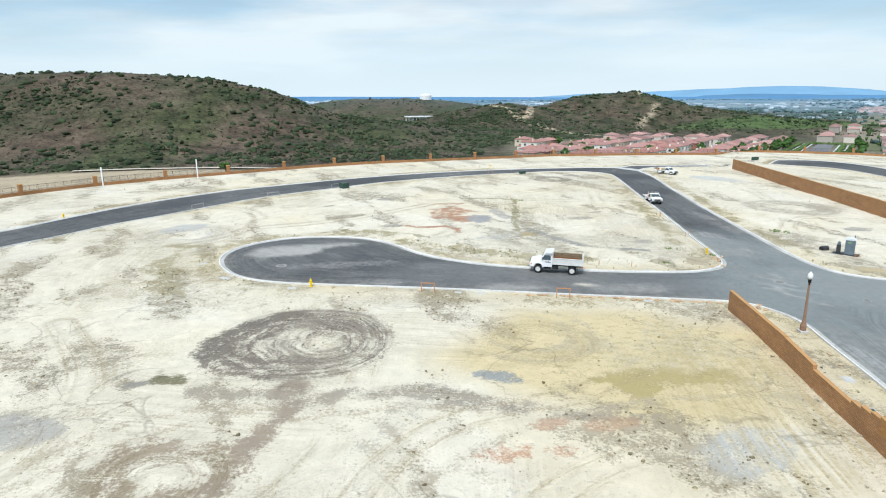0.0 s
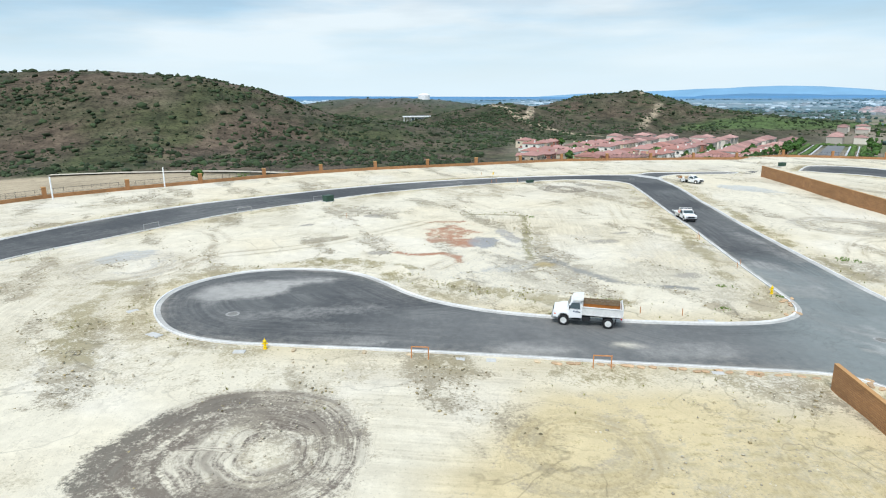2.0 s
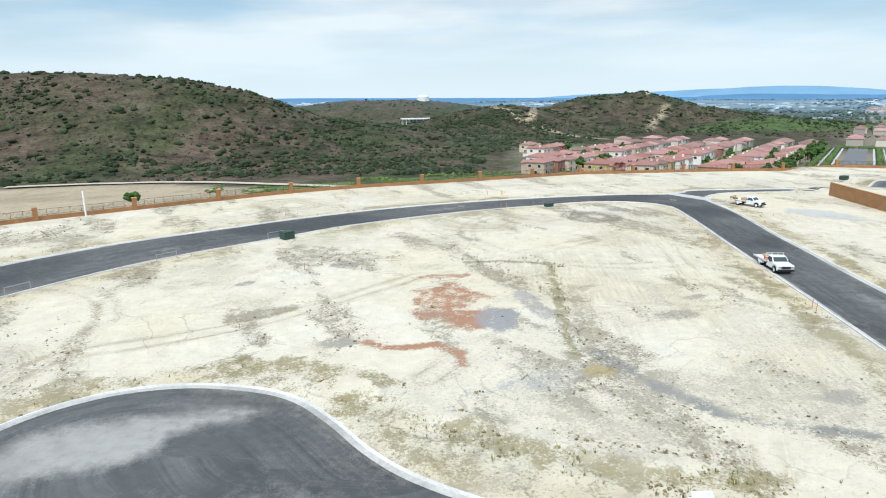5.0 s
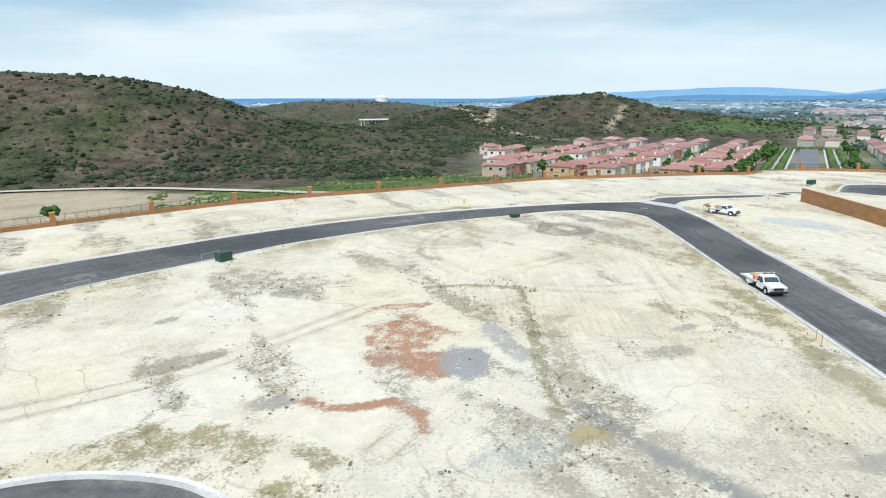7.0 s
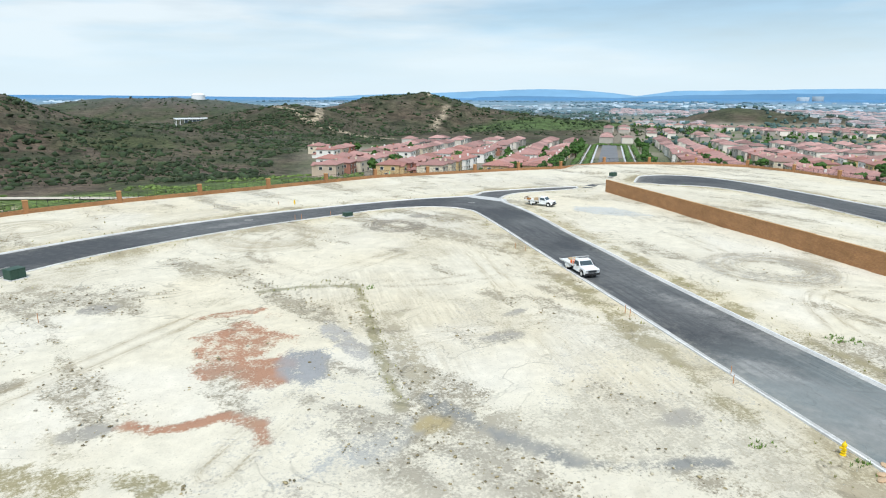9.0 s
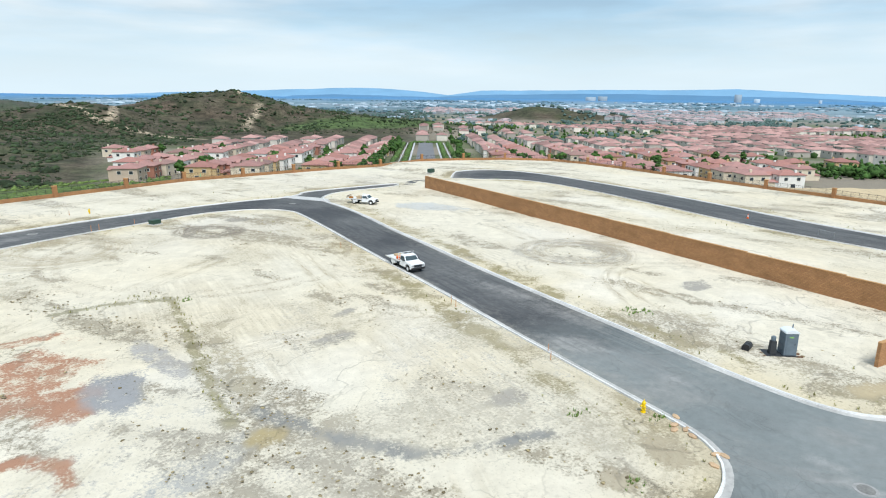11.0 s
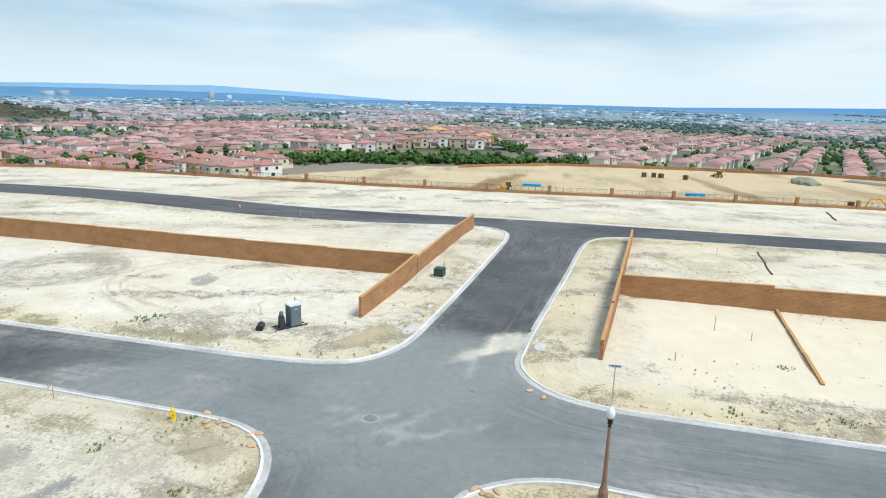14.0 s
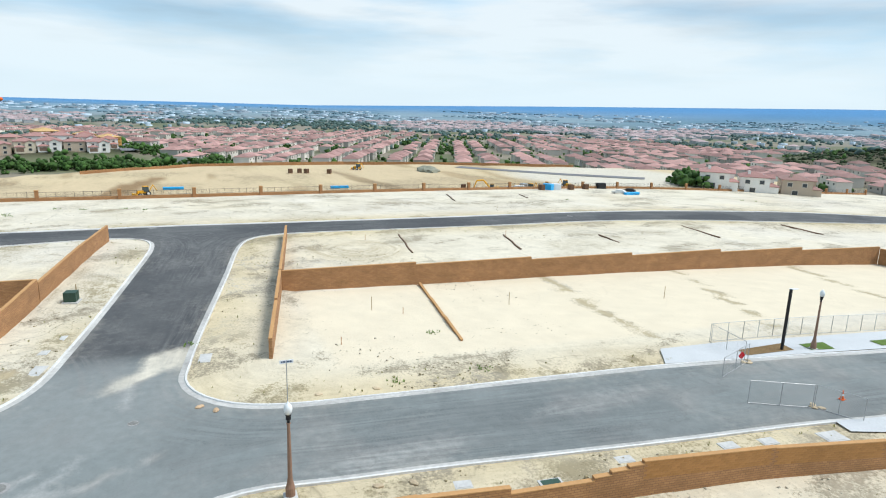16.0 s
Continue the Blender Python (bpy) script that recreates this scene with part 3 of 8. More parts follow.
def soil_colours(x, y, kerb_gap):
    """The colour of the ground at each point: sand with stains and ruts, weeds, hill scrub, town plain, far haze."""
    n = len(x)
    col = np.tile(SAND, (n, 1))
    mark = np.tile(np.array((0.3, 0.27, 0.2)), (n, 1))
    much = np.zeros(n)

    def wash(mask, rgb):
        m = np.clip(mask, 0, 1)[:, None]
        col[:] = col * (1 - m) + np.array(rgb) * m

    def lay(mask, rgb):
        m = np.clip(mask, 0, 1)
        t = (m / np.maximum(m + much * (1 - m), 1e-6))[:, None]
        mark[:] = mark * (1 - t) + np.array(rgb) * t
        much[:] = m + much * (1 - m)

    def spot(cx, cy, rx, ry, turn, rgb, amount=1.0, ragged=0.9, grain=2.5, seed=1):
        c, s = math.cos(radians(turn)), math.sin(radians(turn))
        near = (abs(x - cx) < 2 * max(rx, ry) + 3) & (abs(y - cy) < 2 * max(rx, ry) + 3)
        m = np.zeros(n)
        u, v = x[near] - cx, y[near] - cy
        d = np.hypot((u * c + v * s) / rx, (v * c - u * s) / ry) + ragged * (fbm(x[near], y[near], grain, 4, seed) - 0.5) * 1.6
        m[near] = (1 - step(d, 0.7, 1.1)) * (0.6 + 0.7 * fbm(x[near], y[near], 1.4, 3, seed + 3))
        lay(m * amount, rgb)

    def streak(pts, width, rgb, amount=1.0, seed=1, ragged=1.0):
        lo, hi = np.min(pts, 0) - width * 3, np.max(pts, 0) + width * 3
        near = (x > lo[0]) & (x < hi[0]) & (y > lo[1]) & (y < hi[1])
        m = np.zeros(n)
        d = to_line(x[near], y[near], list(pts)) / width + ragged * (fbm(x[near], y[near], 3, 4, seed) - 0.5) * 2
        m[near] = (1 - step(d, 0.3, 1.1)) * (0.5 + 0.8 * fbm(x[near], y[near], 1.5, 3, seed + 4))
        lay(m * amount, rgb)

    # broad drifts of tone
    wash(0.6 * step(fbm(x, y, 34, 4, 11), 0.5, 0.72), (0.605, 0.565, 0.49))
    wash(0.55 * step(fbm(x, y, 22, 4, 21), 0.52, 0.75), (0.64, 0.565, 0.42))
    wash(0.5 * step(fbm(x, y, 14, 4, 51), 0.60, 0.75), (0.68, 0.64, 0.56))
    lay(0.44 * step(fbm(x, y, 9, 4, 31), 0.53, 0.70), (0.43, 0.385, 0.29))
    lay(0.52 * step(fbm(x + 0.4 * y, y * 0.4, 4.5, 4, 41), 0.55, 0.70), (0.24, 0.21, 0.155))
    lay(0.20 * step(fbm(x - 0.5 * y, y * 0.35, 12, 4, 43), 0.60, 0.72), (0.40, 0.385, 0.35))
    # disturbed yellowish strip behind the kerbs
    wash(0.6 * np.exp(-(kerb_gap / 3.6) ** 2) * step(fbm(x, y, 11, 3, 55), 0.32, 0.56), (0.54, 0.455, 0.29))
    wash(0.55 * np.exp(-(kerb_gap / 6.0) ** 2) * (1 - step(y, 62, 82)) * step(x, 26, 34), (0.57, 0.475, 0.30))
    lay(0.50 * np.exp(-((kerb_gap - 1.8) / 2.2) ** 2) * step(fbm(x, y, 6, 4, 56), 0.44, 0.62), (0.25, 0.21, 0.115))
    # yellowish ploughed ground near the first wall
    wash(0.8 * (1 - step(np.hypot((x - 16) / 16, (y - 58) / 13) + 0.6 * (fbm(x, y, 8, 3, 61) - 0.5), 0.6, 1.15)), (0.56, 0.455, 0.25))
    lay(0.42 * (1 - step(np.hypot((x - 18) / 13, (y - 57) / 11), 0.6, 1.1)) * step(np.sin((x * 0.35 + y) * 4.5 + 5 * fbm(x, y, 6, 2, 62)), 0.0, 0.9), (0.38, 0.31, 0.15))
    spot(17, 52.4, 6.0, 1.9, 8, (0.34, 0.28, 0.12), 0.85, seed=63)
    # tracks that curve over the near ground
    for cx, cy, rr in ((-30, 30, 22), (-30, 30, 24), (-2, 22, 26), (-2, 22, 28), (22, 20, 30), (-14, 36, 12), (-14, 36, 14), (8, 62, 4), (8, 62, 6), (-45, 108, 14), (-45, 108, 16), (24, 150, 18), (24, 150, 20)):
        dd = abs(np.hypot(x - cx, y - cy) - rr - 0.8 * (fbm(x, y, 9, 2, 64) - 0.5))
        lay(0.45 * (1 - step(dd, 0.15, 0.75)) * step(fbm(x, y, 12, 3, 65), 0.42, 0.55), (0.38, 0.33, 0.25))
    # wheel ruts
    lay(0.85 * swirl(x, y, -12.6, 59.9, 8.2, 3) * (0.55 + 0.45 * step(-x, 8, 17)), (0.14, 0.12, 0.10))
    streak([(-19.6, 56.5), (-19.4, 60), (-17.6, 63.6), (-14.2, 66)], 1.1, (0.10, 0.09, 0.078), 0.75, 66, 1.2)
    spot(-7.2, 63.4, 3.0, 1.4, -20, (0.20, 0.175, 0.15), 0.55, 0.8, seed=67)
    lay(0.75 * swirl(x, y, -16.5, 39.6, 4.6, 7), (0.26, 0.20, 0.15))
    lay(0.7 * swirl(x, y, 67, 125, 8.5, 12), (0.37, 0.35, 0.31))
    lay(0.8 * swirl(x, y, 27, 163, 4.8, 15), (0.22, 0.20, 0.17))
    lay(0.5 * swirl(x, y, 7, 160, 9, 19), (0.45, 0.40, 0.31))
    lay(0.5 * swirl(x, y, -38, 100, 7, 23), (0.43, 0.41, 0.37))
    lay(0.45 * swirl(x, y, 9, 60, 5, 27), (0.42, 0.36, 0.23))
    streak([(-11, 51), (-10.8, 47), (-12.2, 43), (-12.5, 39)], 1.2, (0.24, 0.19, 0.15), 0.9, 71)
    streak([(-18, 50), (-9, 50.2), (-3, 50.4), (3, 48.9), (8, 47.4), (17, 47)], 1.3, (0.27, 0.24, 0.20), 0.75, 72, 1.6)
    spot(-20.8, 52, 1.5, 0.8, 0, (0.10, 0.10, 0.045), 1.0, seed=73)
    spot(-23, 51.2, 1.0, 0.6, 20, (0.20, 0.20, 0.19), 0.9, seed=74)
    spot(4.6, 53, 2.2, 1.0, -25, (0.24, 0.26, 0.27), 0.95, 0.6, seed=75)
    for cx, cy, rx, ry, sd in ((3.7, 42.5, 2.2, 0.9, 1), (11.6, 46.1, 1.8, 0.8, 2), (7.4, 46.2, 1.4, 0.6, 3), (8, 43, 1.5, 0.6, 4)):
        spot(cx, cy, rx, ry, 10, (0.44, 0.25, 0.16), 0.55, seed=80 + sd)
    spot(-28, 45, 3.2, 2.6, 0, (0.34, 0.33, 0.31), 0.85, 0.5, seed=85)
    spot(19, 42.5, 4.2, 2.6, 30, (0.42, 0.44, 0.45), 0.55, seed=86)
    # red earth, grey drain line and gully of the middle block
    red = (0.33, 0.15, 0.085)
    spot(1.9, 118.5, 3.8, 7.5, -12, red, 0.66, 0.9, seed=91)
    spot(4.0, 113, 2.0, 3.4, -20, red, 0.75, 0.6, seed=92)
    spot(1.0, 126.3, 3.2, 0.9, 10, red, 0.7, seed=93)
    streak([(-5.3, 107), (-3, 105.6), (0.5, 106.1), (2.6, 104.4), (2.7, 102.3)], 0.75, red, 1.0, 94, 0.7)
    spot(6.6, 112.6, 2.1, 3.8, -15, (0.24, 0.25, 0.27), 0.9, 0.7, seed=95)
    spot(10.5, 117, 1.3, 4.0, 10, (0.34, 0.33, 0.32), 0.7, seed=96)
    spot(9, 100, 5.5, 1.6, 18, (0.34, 0.35, 0.35), 0.42, 1.2, seed=97)
    streak([(14.8, 132), (13.6, 120), (12.6, 111), (12.0, 104)], 0.55, (0.26, 0.235, 0.13), 0.9, 98, 0.8)
    streak([(15.8, 122), (15.0, 111), (13.8, 105)], 1.2, (0.36, 0.32, 0.23), 0.55, 99, 1.5)
    streak([(4, 133), (9, 133.6), (14.6, 132.4)], 0.7, (0.25, 0.235, 0.15), 0.8, 100)
    spot(13.6, 101.3, 1.6, 1.2, 0, (0.34, 0.27, 0.13), 1.0, seed=101)
    streak([(14.2, 104.6), (15.3, 101.6), (16.8, 98.9), (18.4, 96.7), (20.1, 94.4), (22.7, 93.3), (25.9, 92.6), (28.5, 91.8)], 0.8, (0.17, 0.18, 0.185), 0.8, 102, 1.0)
    for cx, cy, rx, ry, sd in ((-7.8, 106.7, 2.0, 0.9, 1), (-21, 123.5, 1.3, 1.2, 2), (-11.4, 131.5, 2.0, 1.4, 4), (23.7, 113.6, 2.4, 1.3, 5),
                               (28.3, 119.2, 1.8, 0.5, 6), (68, 106.5, 3.0, 1.6, 7), (30, 96.9, 1.8, 1.3, 8), (34, 170, 2, 2, 10)):
        spot(cx, cy, rx, ry, 15, (0.28, 0.265, 0.24), 0.8, seed=110 + sd)
    streak([(-18.5, 112), (-16, 114.5), (-14, 116)], 1.4, (0.28, 0.25, 0.19), 0.8, 122)
    spot(70, 165, 7.5, 4.0, -55, (0.46, 0.47, 0.46), 0.85, 0.6, seed=124)
    spot(-40.5, 104.5, 4.2, 2.6, 60, (0.42, 0.43, 0.43), 0.85, 0.6, seed=125)
    spot(33.5, 86.2, 1.6, 2.2, -30, (0.36, 0.31, 0.22), 0.95, 0.5, seed=126)
    spot(28, 86, 1.6, 1.0, 0, (0.38, 0.33, 0.24), 0.8, seed=127)
    spot(55, 82.5, 3.6, 1.3, -20, (0.42, 0.34, 0.21), 0.85, seed=128)
    # weeds in the banks
    for pts, w in (([(-5, 96.5), (-1, 93.5), (5, 90.8), (11, 88), (18, 86.6)], 1.7), ([(-16, 103), (-9, 102), (-4, 100)], 1.4), ([(38.6, 128), (36, 112), (34.6, 96)], 1.2),
                   ([(49.8, 112), (51.5, 124), (53.5, 140)], 1.3), ([(-36, 93), (-34, 83), (-30, 74)], 1.8), ([(51, 92), (49.6, 104)], 1.0)):
        streak(pts, w, (0.25, 0.215, 0.11), 0.62, int(w * 90), 1.8)
    # freshly levelled lots
    lots = (step(x, 50, 52) * (1 - step(x, 74, 75.4)) * (1 - step(y, 55, 57)) * step(y, -45, -40))
    much[:] = much * (1 - 0.96 * lots)
    wash(lots * 0.95, (0.66, 0.585, 0.45))
    for y0, y1 in ((24, 22), (7, -1), (-18, -24)):
        streak([(50, y0), (62, (y0 + y1) / 2), (75, y1)], 0.9, (0.38, 0.32, 0.20), 0.95, int(y0 + 200))

    # beyond the pad
    inn = inside(x, y, PAD)
    d = to_line(x, y, PAD, True)
    away = np.where(inn, 0, step(d, 0.5, 3))
    r = np.hypot(x - 2, y - 66)
    az = np.degrees(np.arctan2(x - 2, y - 66))
    scrub = np.tile(np.array((0.080, 0.072, 0.046)), (n, 1))

    def tint(mask, rgb):
        m = np.clip(mask, 0, 1)[:, None]
        scrub[:] = scrub * (1 - m) + np.array(rgb) * m

    tint(step(fbm(x, y, 90, 4, 141), 0.46, 0.68), (0.105, 0.080, 0.058))
    tint(0.8 * step(fbm(x, y, 60, 4, 142), 0.5, 0.64), (0.058, 0.072, 0.030))
    tint(0.8 * step(fbm(x, y, 26, 4, 143), 0.52, 0.66), (0.045, 0.052, 0.028))
    tint(0.5 * step(fbm(x, y, 22, 3, 144), 0.60, 0.72), (0.13, 0.105, 0.078))
    # green strip and tan basin in the valley
    tint((1 - step(abs(y - (300 + 0.45 * (x + 60))) / 45 + 0.5 * fbm(x, y, 30, 3, 145), 0.7, 1.1)) * step(x, -115, -80) * (1 - step(x, 150, 220)), (0.11, 0.165, 0.045))
    basin = (1 - step(np.hypot((x + 150) / 105, (y - 275) / 62) + 0.25 * (fbm(x, y, 40, 3, 146) - 0.5), 0.85, 1.0))
    tint(basin, (0.42, 0.35, 0.25))
    # hill tracks
    track = np.minimum(to_line(x, y, [(292, 972), (290, 945)]), to_line(x, y, [(300, 905), (285, 870), (262, 835), (246, 800)]) + 1.0)
    track = np.minimum(track, to_line(x, y, [(60, 880), (84, 820), (96, 780), (130, 742), (170, 700)]))
    track = np.minimum(track, to_line(x, y, [(96, 780), (108, 800), (120, 860)]))
    tint((1 - step(track, 3, 6)), (0.40, 0.33, 0.24))
    # the town on its plain
    town = step(az, 5, 9) * step(r, 255, 300) * (1 - step(r, 520, 590) * (1 - step(az, 31, 36))) * (1 - step(country(x, y) - np.interp(r, [0, 350, 550, 1200, 2000, 3000], [-12, -20, -25, -37, -38, -30]), 5, 9))
    ground_town = np.tile(np.array((0.24, 0.21, 0.165)), (n, 1))
    g = np.clip(step(fbm(x, y, 70, 3, 151), 0.45, 0.6), 0, 1)[:, None]
    ground_town = ground_town * (1 - 0.7 * g) + 0.7 * g * np.array((0.085, 0.12, 0.045))
    # distance haze painted in: ground turns blue from 1300 m to the horizon
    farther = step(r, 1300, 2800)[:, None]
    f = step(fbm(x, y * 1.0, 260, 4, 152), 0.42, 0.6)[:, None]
    hazed_ground = np.array((0.20, 0.285, 0.335)) * (1 - f) + np.array((0.11, 0.20, 0.255)) * f
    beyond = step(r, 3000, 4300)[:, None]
    hazed_ground = hazed_ground * (1 - beyond) + np.array((0.075, 0.23, 0.44)) * beyond
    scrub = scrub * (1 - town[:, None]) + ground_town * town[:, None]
    scrub = scrub * (1 - farther) + hazed_ground * farther
    # green slope behind the first houses and the lower building pad
    tint((1 - step(np.hypot((x - 420) / 150, (y - 800) / 50), 0.7, 1.05)), (0.075, 0.115, 0.04))
    lower = np.where(inside(x, y, LOWER_PAD), 1.0, 1 - step(to_line(x, y, LOWER_PAD, True), 10, 24))
    tint(lower, (0.54, 0.435, 0.28))
    tint(lower * 0.7 * step(fbm(x, y, 28, 4, 161), 0.52, 0.66), (0.56, 0.46, 0.29))
    tint(lower * 0.6 * step(fbm(x * 0.3, y, 12, 4, 162), 0.58, 0.7), (0.33, 0.24, 0.13))
    tint(lower * (1 - step(to_line(x, y, [(198, 93), (248, 78)]) / 8 + fbm(x, y, 12, 3, 163), 0.7, 1.1)), (0.27, 0.18, 0.095))
    tint(lower * (1 - step(to_line(x, y, [(196, 2), (262, 12)]) / 7 + fbm(x, y, 10, 3, 164), 0.7, 1.1)), (0.33, 0.25, 0.15))
    tint(lower * (1 - step(np.hypot((x - 232) / 45, (y + 100) / 50), 0.7, 1.0)), (0.58, 0.54, 0.45))
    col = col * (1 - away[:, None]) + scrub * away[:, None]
    much = np.where(away > 0, 0.45 * away * step(fbm(x, y, 14, 3, 172), 0.45, 0.65) * (1 - step(r, 700, 1300)) * (1 - town), much)
    mark = np.where(away[:, None] > 0.5, scrub * 0.5, mark)
    wild = away * (1 - np.clip(town, 0, 1)) * (1 - np.clip(lower, 0, 1)) * (1 - 0.7 * step(r, 1100, 2200)) * (1 - 0.8 * basin)
    base = np.column_stack([np.clip(col * (0.94 + 0.12 * fbm(x, y, 1.3, 2, 171))[:, None], 0.01, 0.85), wild - lots])
    flow, worked = np.zeros((n, 4)), (away < 0.01) & (kerb_gap < 98)
    flow[worked] = soil_flow(x[worked], y[worked], kerb_gap[worked])
    return base, np.column_stack([mark, np.clip(much, 0, 1)]), flow


def soil_flow(x, y, kerb_gap):
    """Where wheels and blades have combed the soil: distance across, distance along, tone, amount."""
    f = np.column_stack([kerb_gap, x * 0.7 + y, 0.45 + 0 * x, np.where(kerb_gap < 40, 0.30, 0) * step(fbm(x, y, 16, 3, 71), 0.48, 0.66)])

    def put(m, across, along, tone):
        over = m > f[:, 3]
        f[over] = np.column_stack([across, along, tone + 0 * x, np.clip(m, 0, 1)])[over]

    def ring(cx, cy, r0, r1, tone, amount, lean=0.0, seed=1):
        """Round and round a centre that drifts by lean towards the middle."""
        q = np.clip(np.hypot(x - cx, y - cy) / r1, 0, 1.2)
        ex, ey = x - cx - lean * (1 - q), y - cy
        d, a = np.hypot(ex, ey), np.arctan2(ey, ex)
        d = d + 1.7 * (fbm(x, y, 6, 3, seed) - 0.5)
        put(amount * step(d, r0 * 0.8, r0 * 1.15) * (1 - step(d, r1 * 0.88, r1 * 1.04)) * (0.55 + 0.9 * fbm(x, y, 4, 3, seed + 2)), d, a * 5 + seed, tone)

    def run(pts, half, tone, amount, seed=1):
        """A pair of wheel marks along a line."""
        line = curve_through(pts, 3.0, False)
        lo, hi = np.min(line, 0) - 3, np.max(line, 0) + 3
        near = (x > lo[0]) & (x < hi[0]) & (y > lo[1]) & (y < hi[1])
        d = np.full(len(x), 99.0)
        d[near] = to_line(x[near], y[near], line)
        put(amount * np.exp(-((d - half) / 0.42) ** 2) * step(fbm(x, y, 10, 3, seed), 0.36, 0.5), d, x + y, tone)

    # the combed yellowish ground along the first wall
    wall = to_line(x, y, [(29.5, 68.2), (28.4, 51.5), (26.8, 34), (23.6, 12)])
    put(0.75 * (x < 29.5) * (1 - step(wall, 5, 20)) * step(y, 24, 36) * step(fbm(x, y, 12, 3, 73), 0.30, 0.5), wall, y * 0.6, 1.0)
    ring(-12.2, 59.9, 2.2, 8.4, 0.0, 1.0, 2.9, 3)
    ring(-16.5, 39.6, 1.5, 4.8, 0.35, 0.9, 0.6, 7)
    ring(67, 125, 3, 9, 0.55, 0.6, 1, 12)
    ring(27, 163, 1.5, 6.0, 0.15, 0.9, 1.5, 15)
    ring(7, 160, 4, 10, 0.6, 0.5, 1, 19)
    ring(-38, 100, 3, 8, 0.5, 0.5, 1, 23)
    ring(9, 60, 2, 5.4, 0.85, 0.6, 0.5, 27)
    ring(-28, 175, 2, 8, 0.5, 0.6, 1, 29)
    ring(93, 44, 2, 8, 0.7, 0.6, 1, 31)
    for pts, tone, sd in (([(-45, 40), (-30, 46), (-12, 50), (4, 49), (22, 46)], 0.2, 81), ([(-11, 51), (-10.8, 46), (-12.5, 40), (-13, 34)], 0.1, 82), ([(-34, 28), (-26, 40), (-27, 52), (-36, 64)], 0.5, 83),
                          ([(-6, 30), (-4, 40), (2, 47), (10, 50), (20, 58)], 0.6, 84), ([(2, 30), (6, 38), (14, 43), (24, 42)], 0.7, 85), ([(14.2, 104.6), (16.8, 98.9), (20.1, 94.4), (28.5, 91.8)], 0.0, 86),
                          ([(-30, 104), (-16, 112), (0, 128), (16, 140), (30, 150)], 0.5, 87), ([(20, 88), (26, 104), (30, 124), (34, 150)], 0.6, 88), ([(56, 88), (60, 104), (66, 130), (72, 160)], 0.55, 89),
                          ([(52, 96), (58, 110), (66, 116), (75, 112)], 0.5, 90), ([(-70, 128), (-48, 158), (-20, 182), (20, 202), (60, 214)], 0.5, 91), ([(130, 120), (138, 90), (142, 50), (148, 0)], 0.5, 92),
                          ([(134, 40), (140, 20), (150, 4)], 0.4, 93), ([(82, 176), (88, 140), (94, 110), (98, 90)], 0.5, 94), ([(-20, 20), (-8, 40), (-6, 56)], 0.45, 95), ([(0, 100), (10, 112), (24, 116), (36, 112)], 0.5, 96)):
        run(pts, 0.95, tone, 0.8, sd)
    lots = step(x, 50, 52) * (1 - step(x, 74, 75.4)) * (1 - step(y, 55, 57)) * step(y, -45, -40)
    f[:, 3] *= 1 - 0.93 * lots
    return f


def add_colours(me, rgb):
    for key, values in zip(("soil", "stain", "flow"), rgb):
        a = me.color_attributes.new(key, "FLOAT_COLOR", "POINT")
        a.data.foreach_set("color", values.astype(np.float32).ravel())


def ticks(*runs):
    out = []
    for a, b, gap in runs:
        out.extend(np.linspace(a, b, max(2, int(round((b - a) / gap)) + 1))[:-1])
    return np.array(out + [runs[-1][1]])


# one sheet of ground out to the horizon, finest where the camera passes low
gx = ticks((-4900, -1500, 200), (-1500, -700, 60), (-700, -120, 9), (-120, -62, 1.8), (-62, 58, 0.55), (58, 130, 0.9), (130, 200, 2), (200, 640, 9), (640, 1400, 26), (1400, 4900, 120))
gy = ticks((-4900, -1500, 220), (-1500, -300, 70), (-300, -60, 5), (-60, 28, 1.5), (28, 140, 0.55), (140, 210, 0.8), (210, 245, 1.5), (245, 1020, 8.5), (1020, 2000, 40), (2000, 4900, 140))
GX, GY = np.meshgrid(gx, gy)
vx, vy = GX.ravel(), GY.ravel()
vz = lie(vx, vy)
in_pad = inside(vx, vy, PAD) & (vx > -100) & (vx < 200)
street_edge = np.full(len(vx), 99.0)
street_edge[in_pad] = to_line(vx[in_pad], vy[in_pad], STREETS, True)
on_street = np.zeros(len(vx), bool)
on_street[in_pad] = inside(vx[in_pad], vy[in_pad], EDGE)
relief = np.where(in_pad & ~on_street, step(street_edge, 0.4, 4.0), 0)
relief = relief * step(to_line(vx, vy, PERIMETER), 0.6, 3)
vz = vz + relief * (0.30 * (fbm(vx, vy, 9, 4, 181) - 0.42) + 0.10 * (fbm(vx, vy, 1.6, 3, 182) - 0.45))
bank = np.where(~on_street, np.exp(-((street_edge - 1.6) / 1.0) ** 2), 0) * in_pad
gully = np.zeros(len(vx))
near_bank = (vx > -14) & (vx < 24) & (vy > 80) & (vy < 104)
gully[near_bank] = np.exp(-(to_line(vx[near_bank], vy[near_bank], [(-9, 101), (-4, 98), (0, 94.5), (5, 91.5), (11, 88.8), (18, 87)]) / 1.5) ** 2)
vz[near_bank] += gully[near_bank] * 1.5 * (fbm(vx[near_bank], vy[near_bank], 2.4, 4, 185) - 0.40)
vz = vz + bank * 0.35 * np.clip(fbm(vx, vy, 5, 3, 183) - 0.35, 0, 1)
vz = vz - np.where(on_street, 0.12 * step(street_edge, 0.0, 1.2), 0)
nx = len(gx)
cell = np.arange(len(gy) - 1)[:, None] * nx + np.arange(nx - 1)[None]
quads = np.stack([cell, cell + 1, cell + nx + 1, cell + nx], -1).reshape(-1, 4)
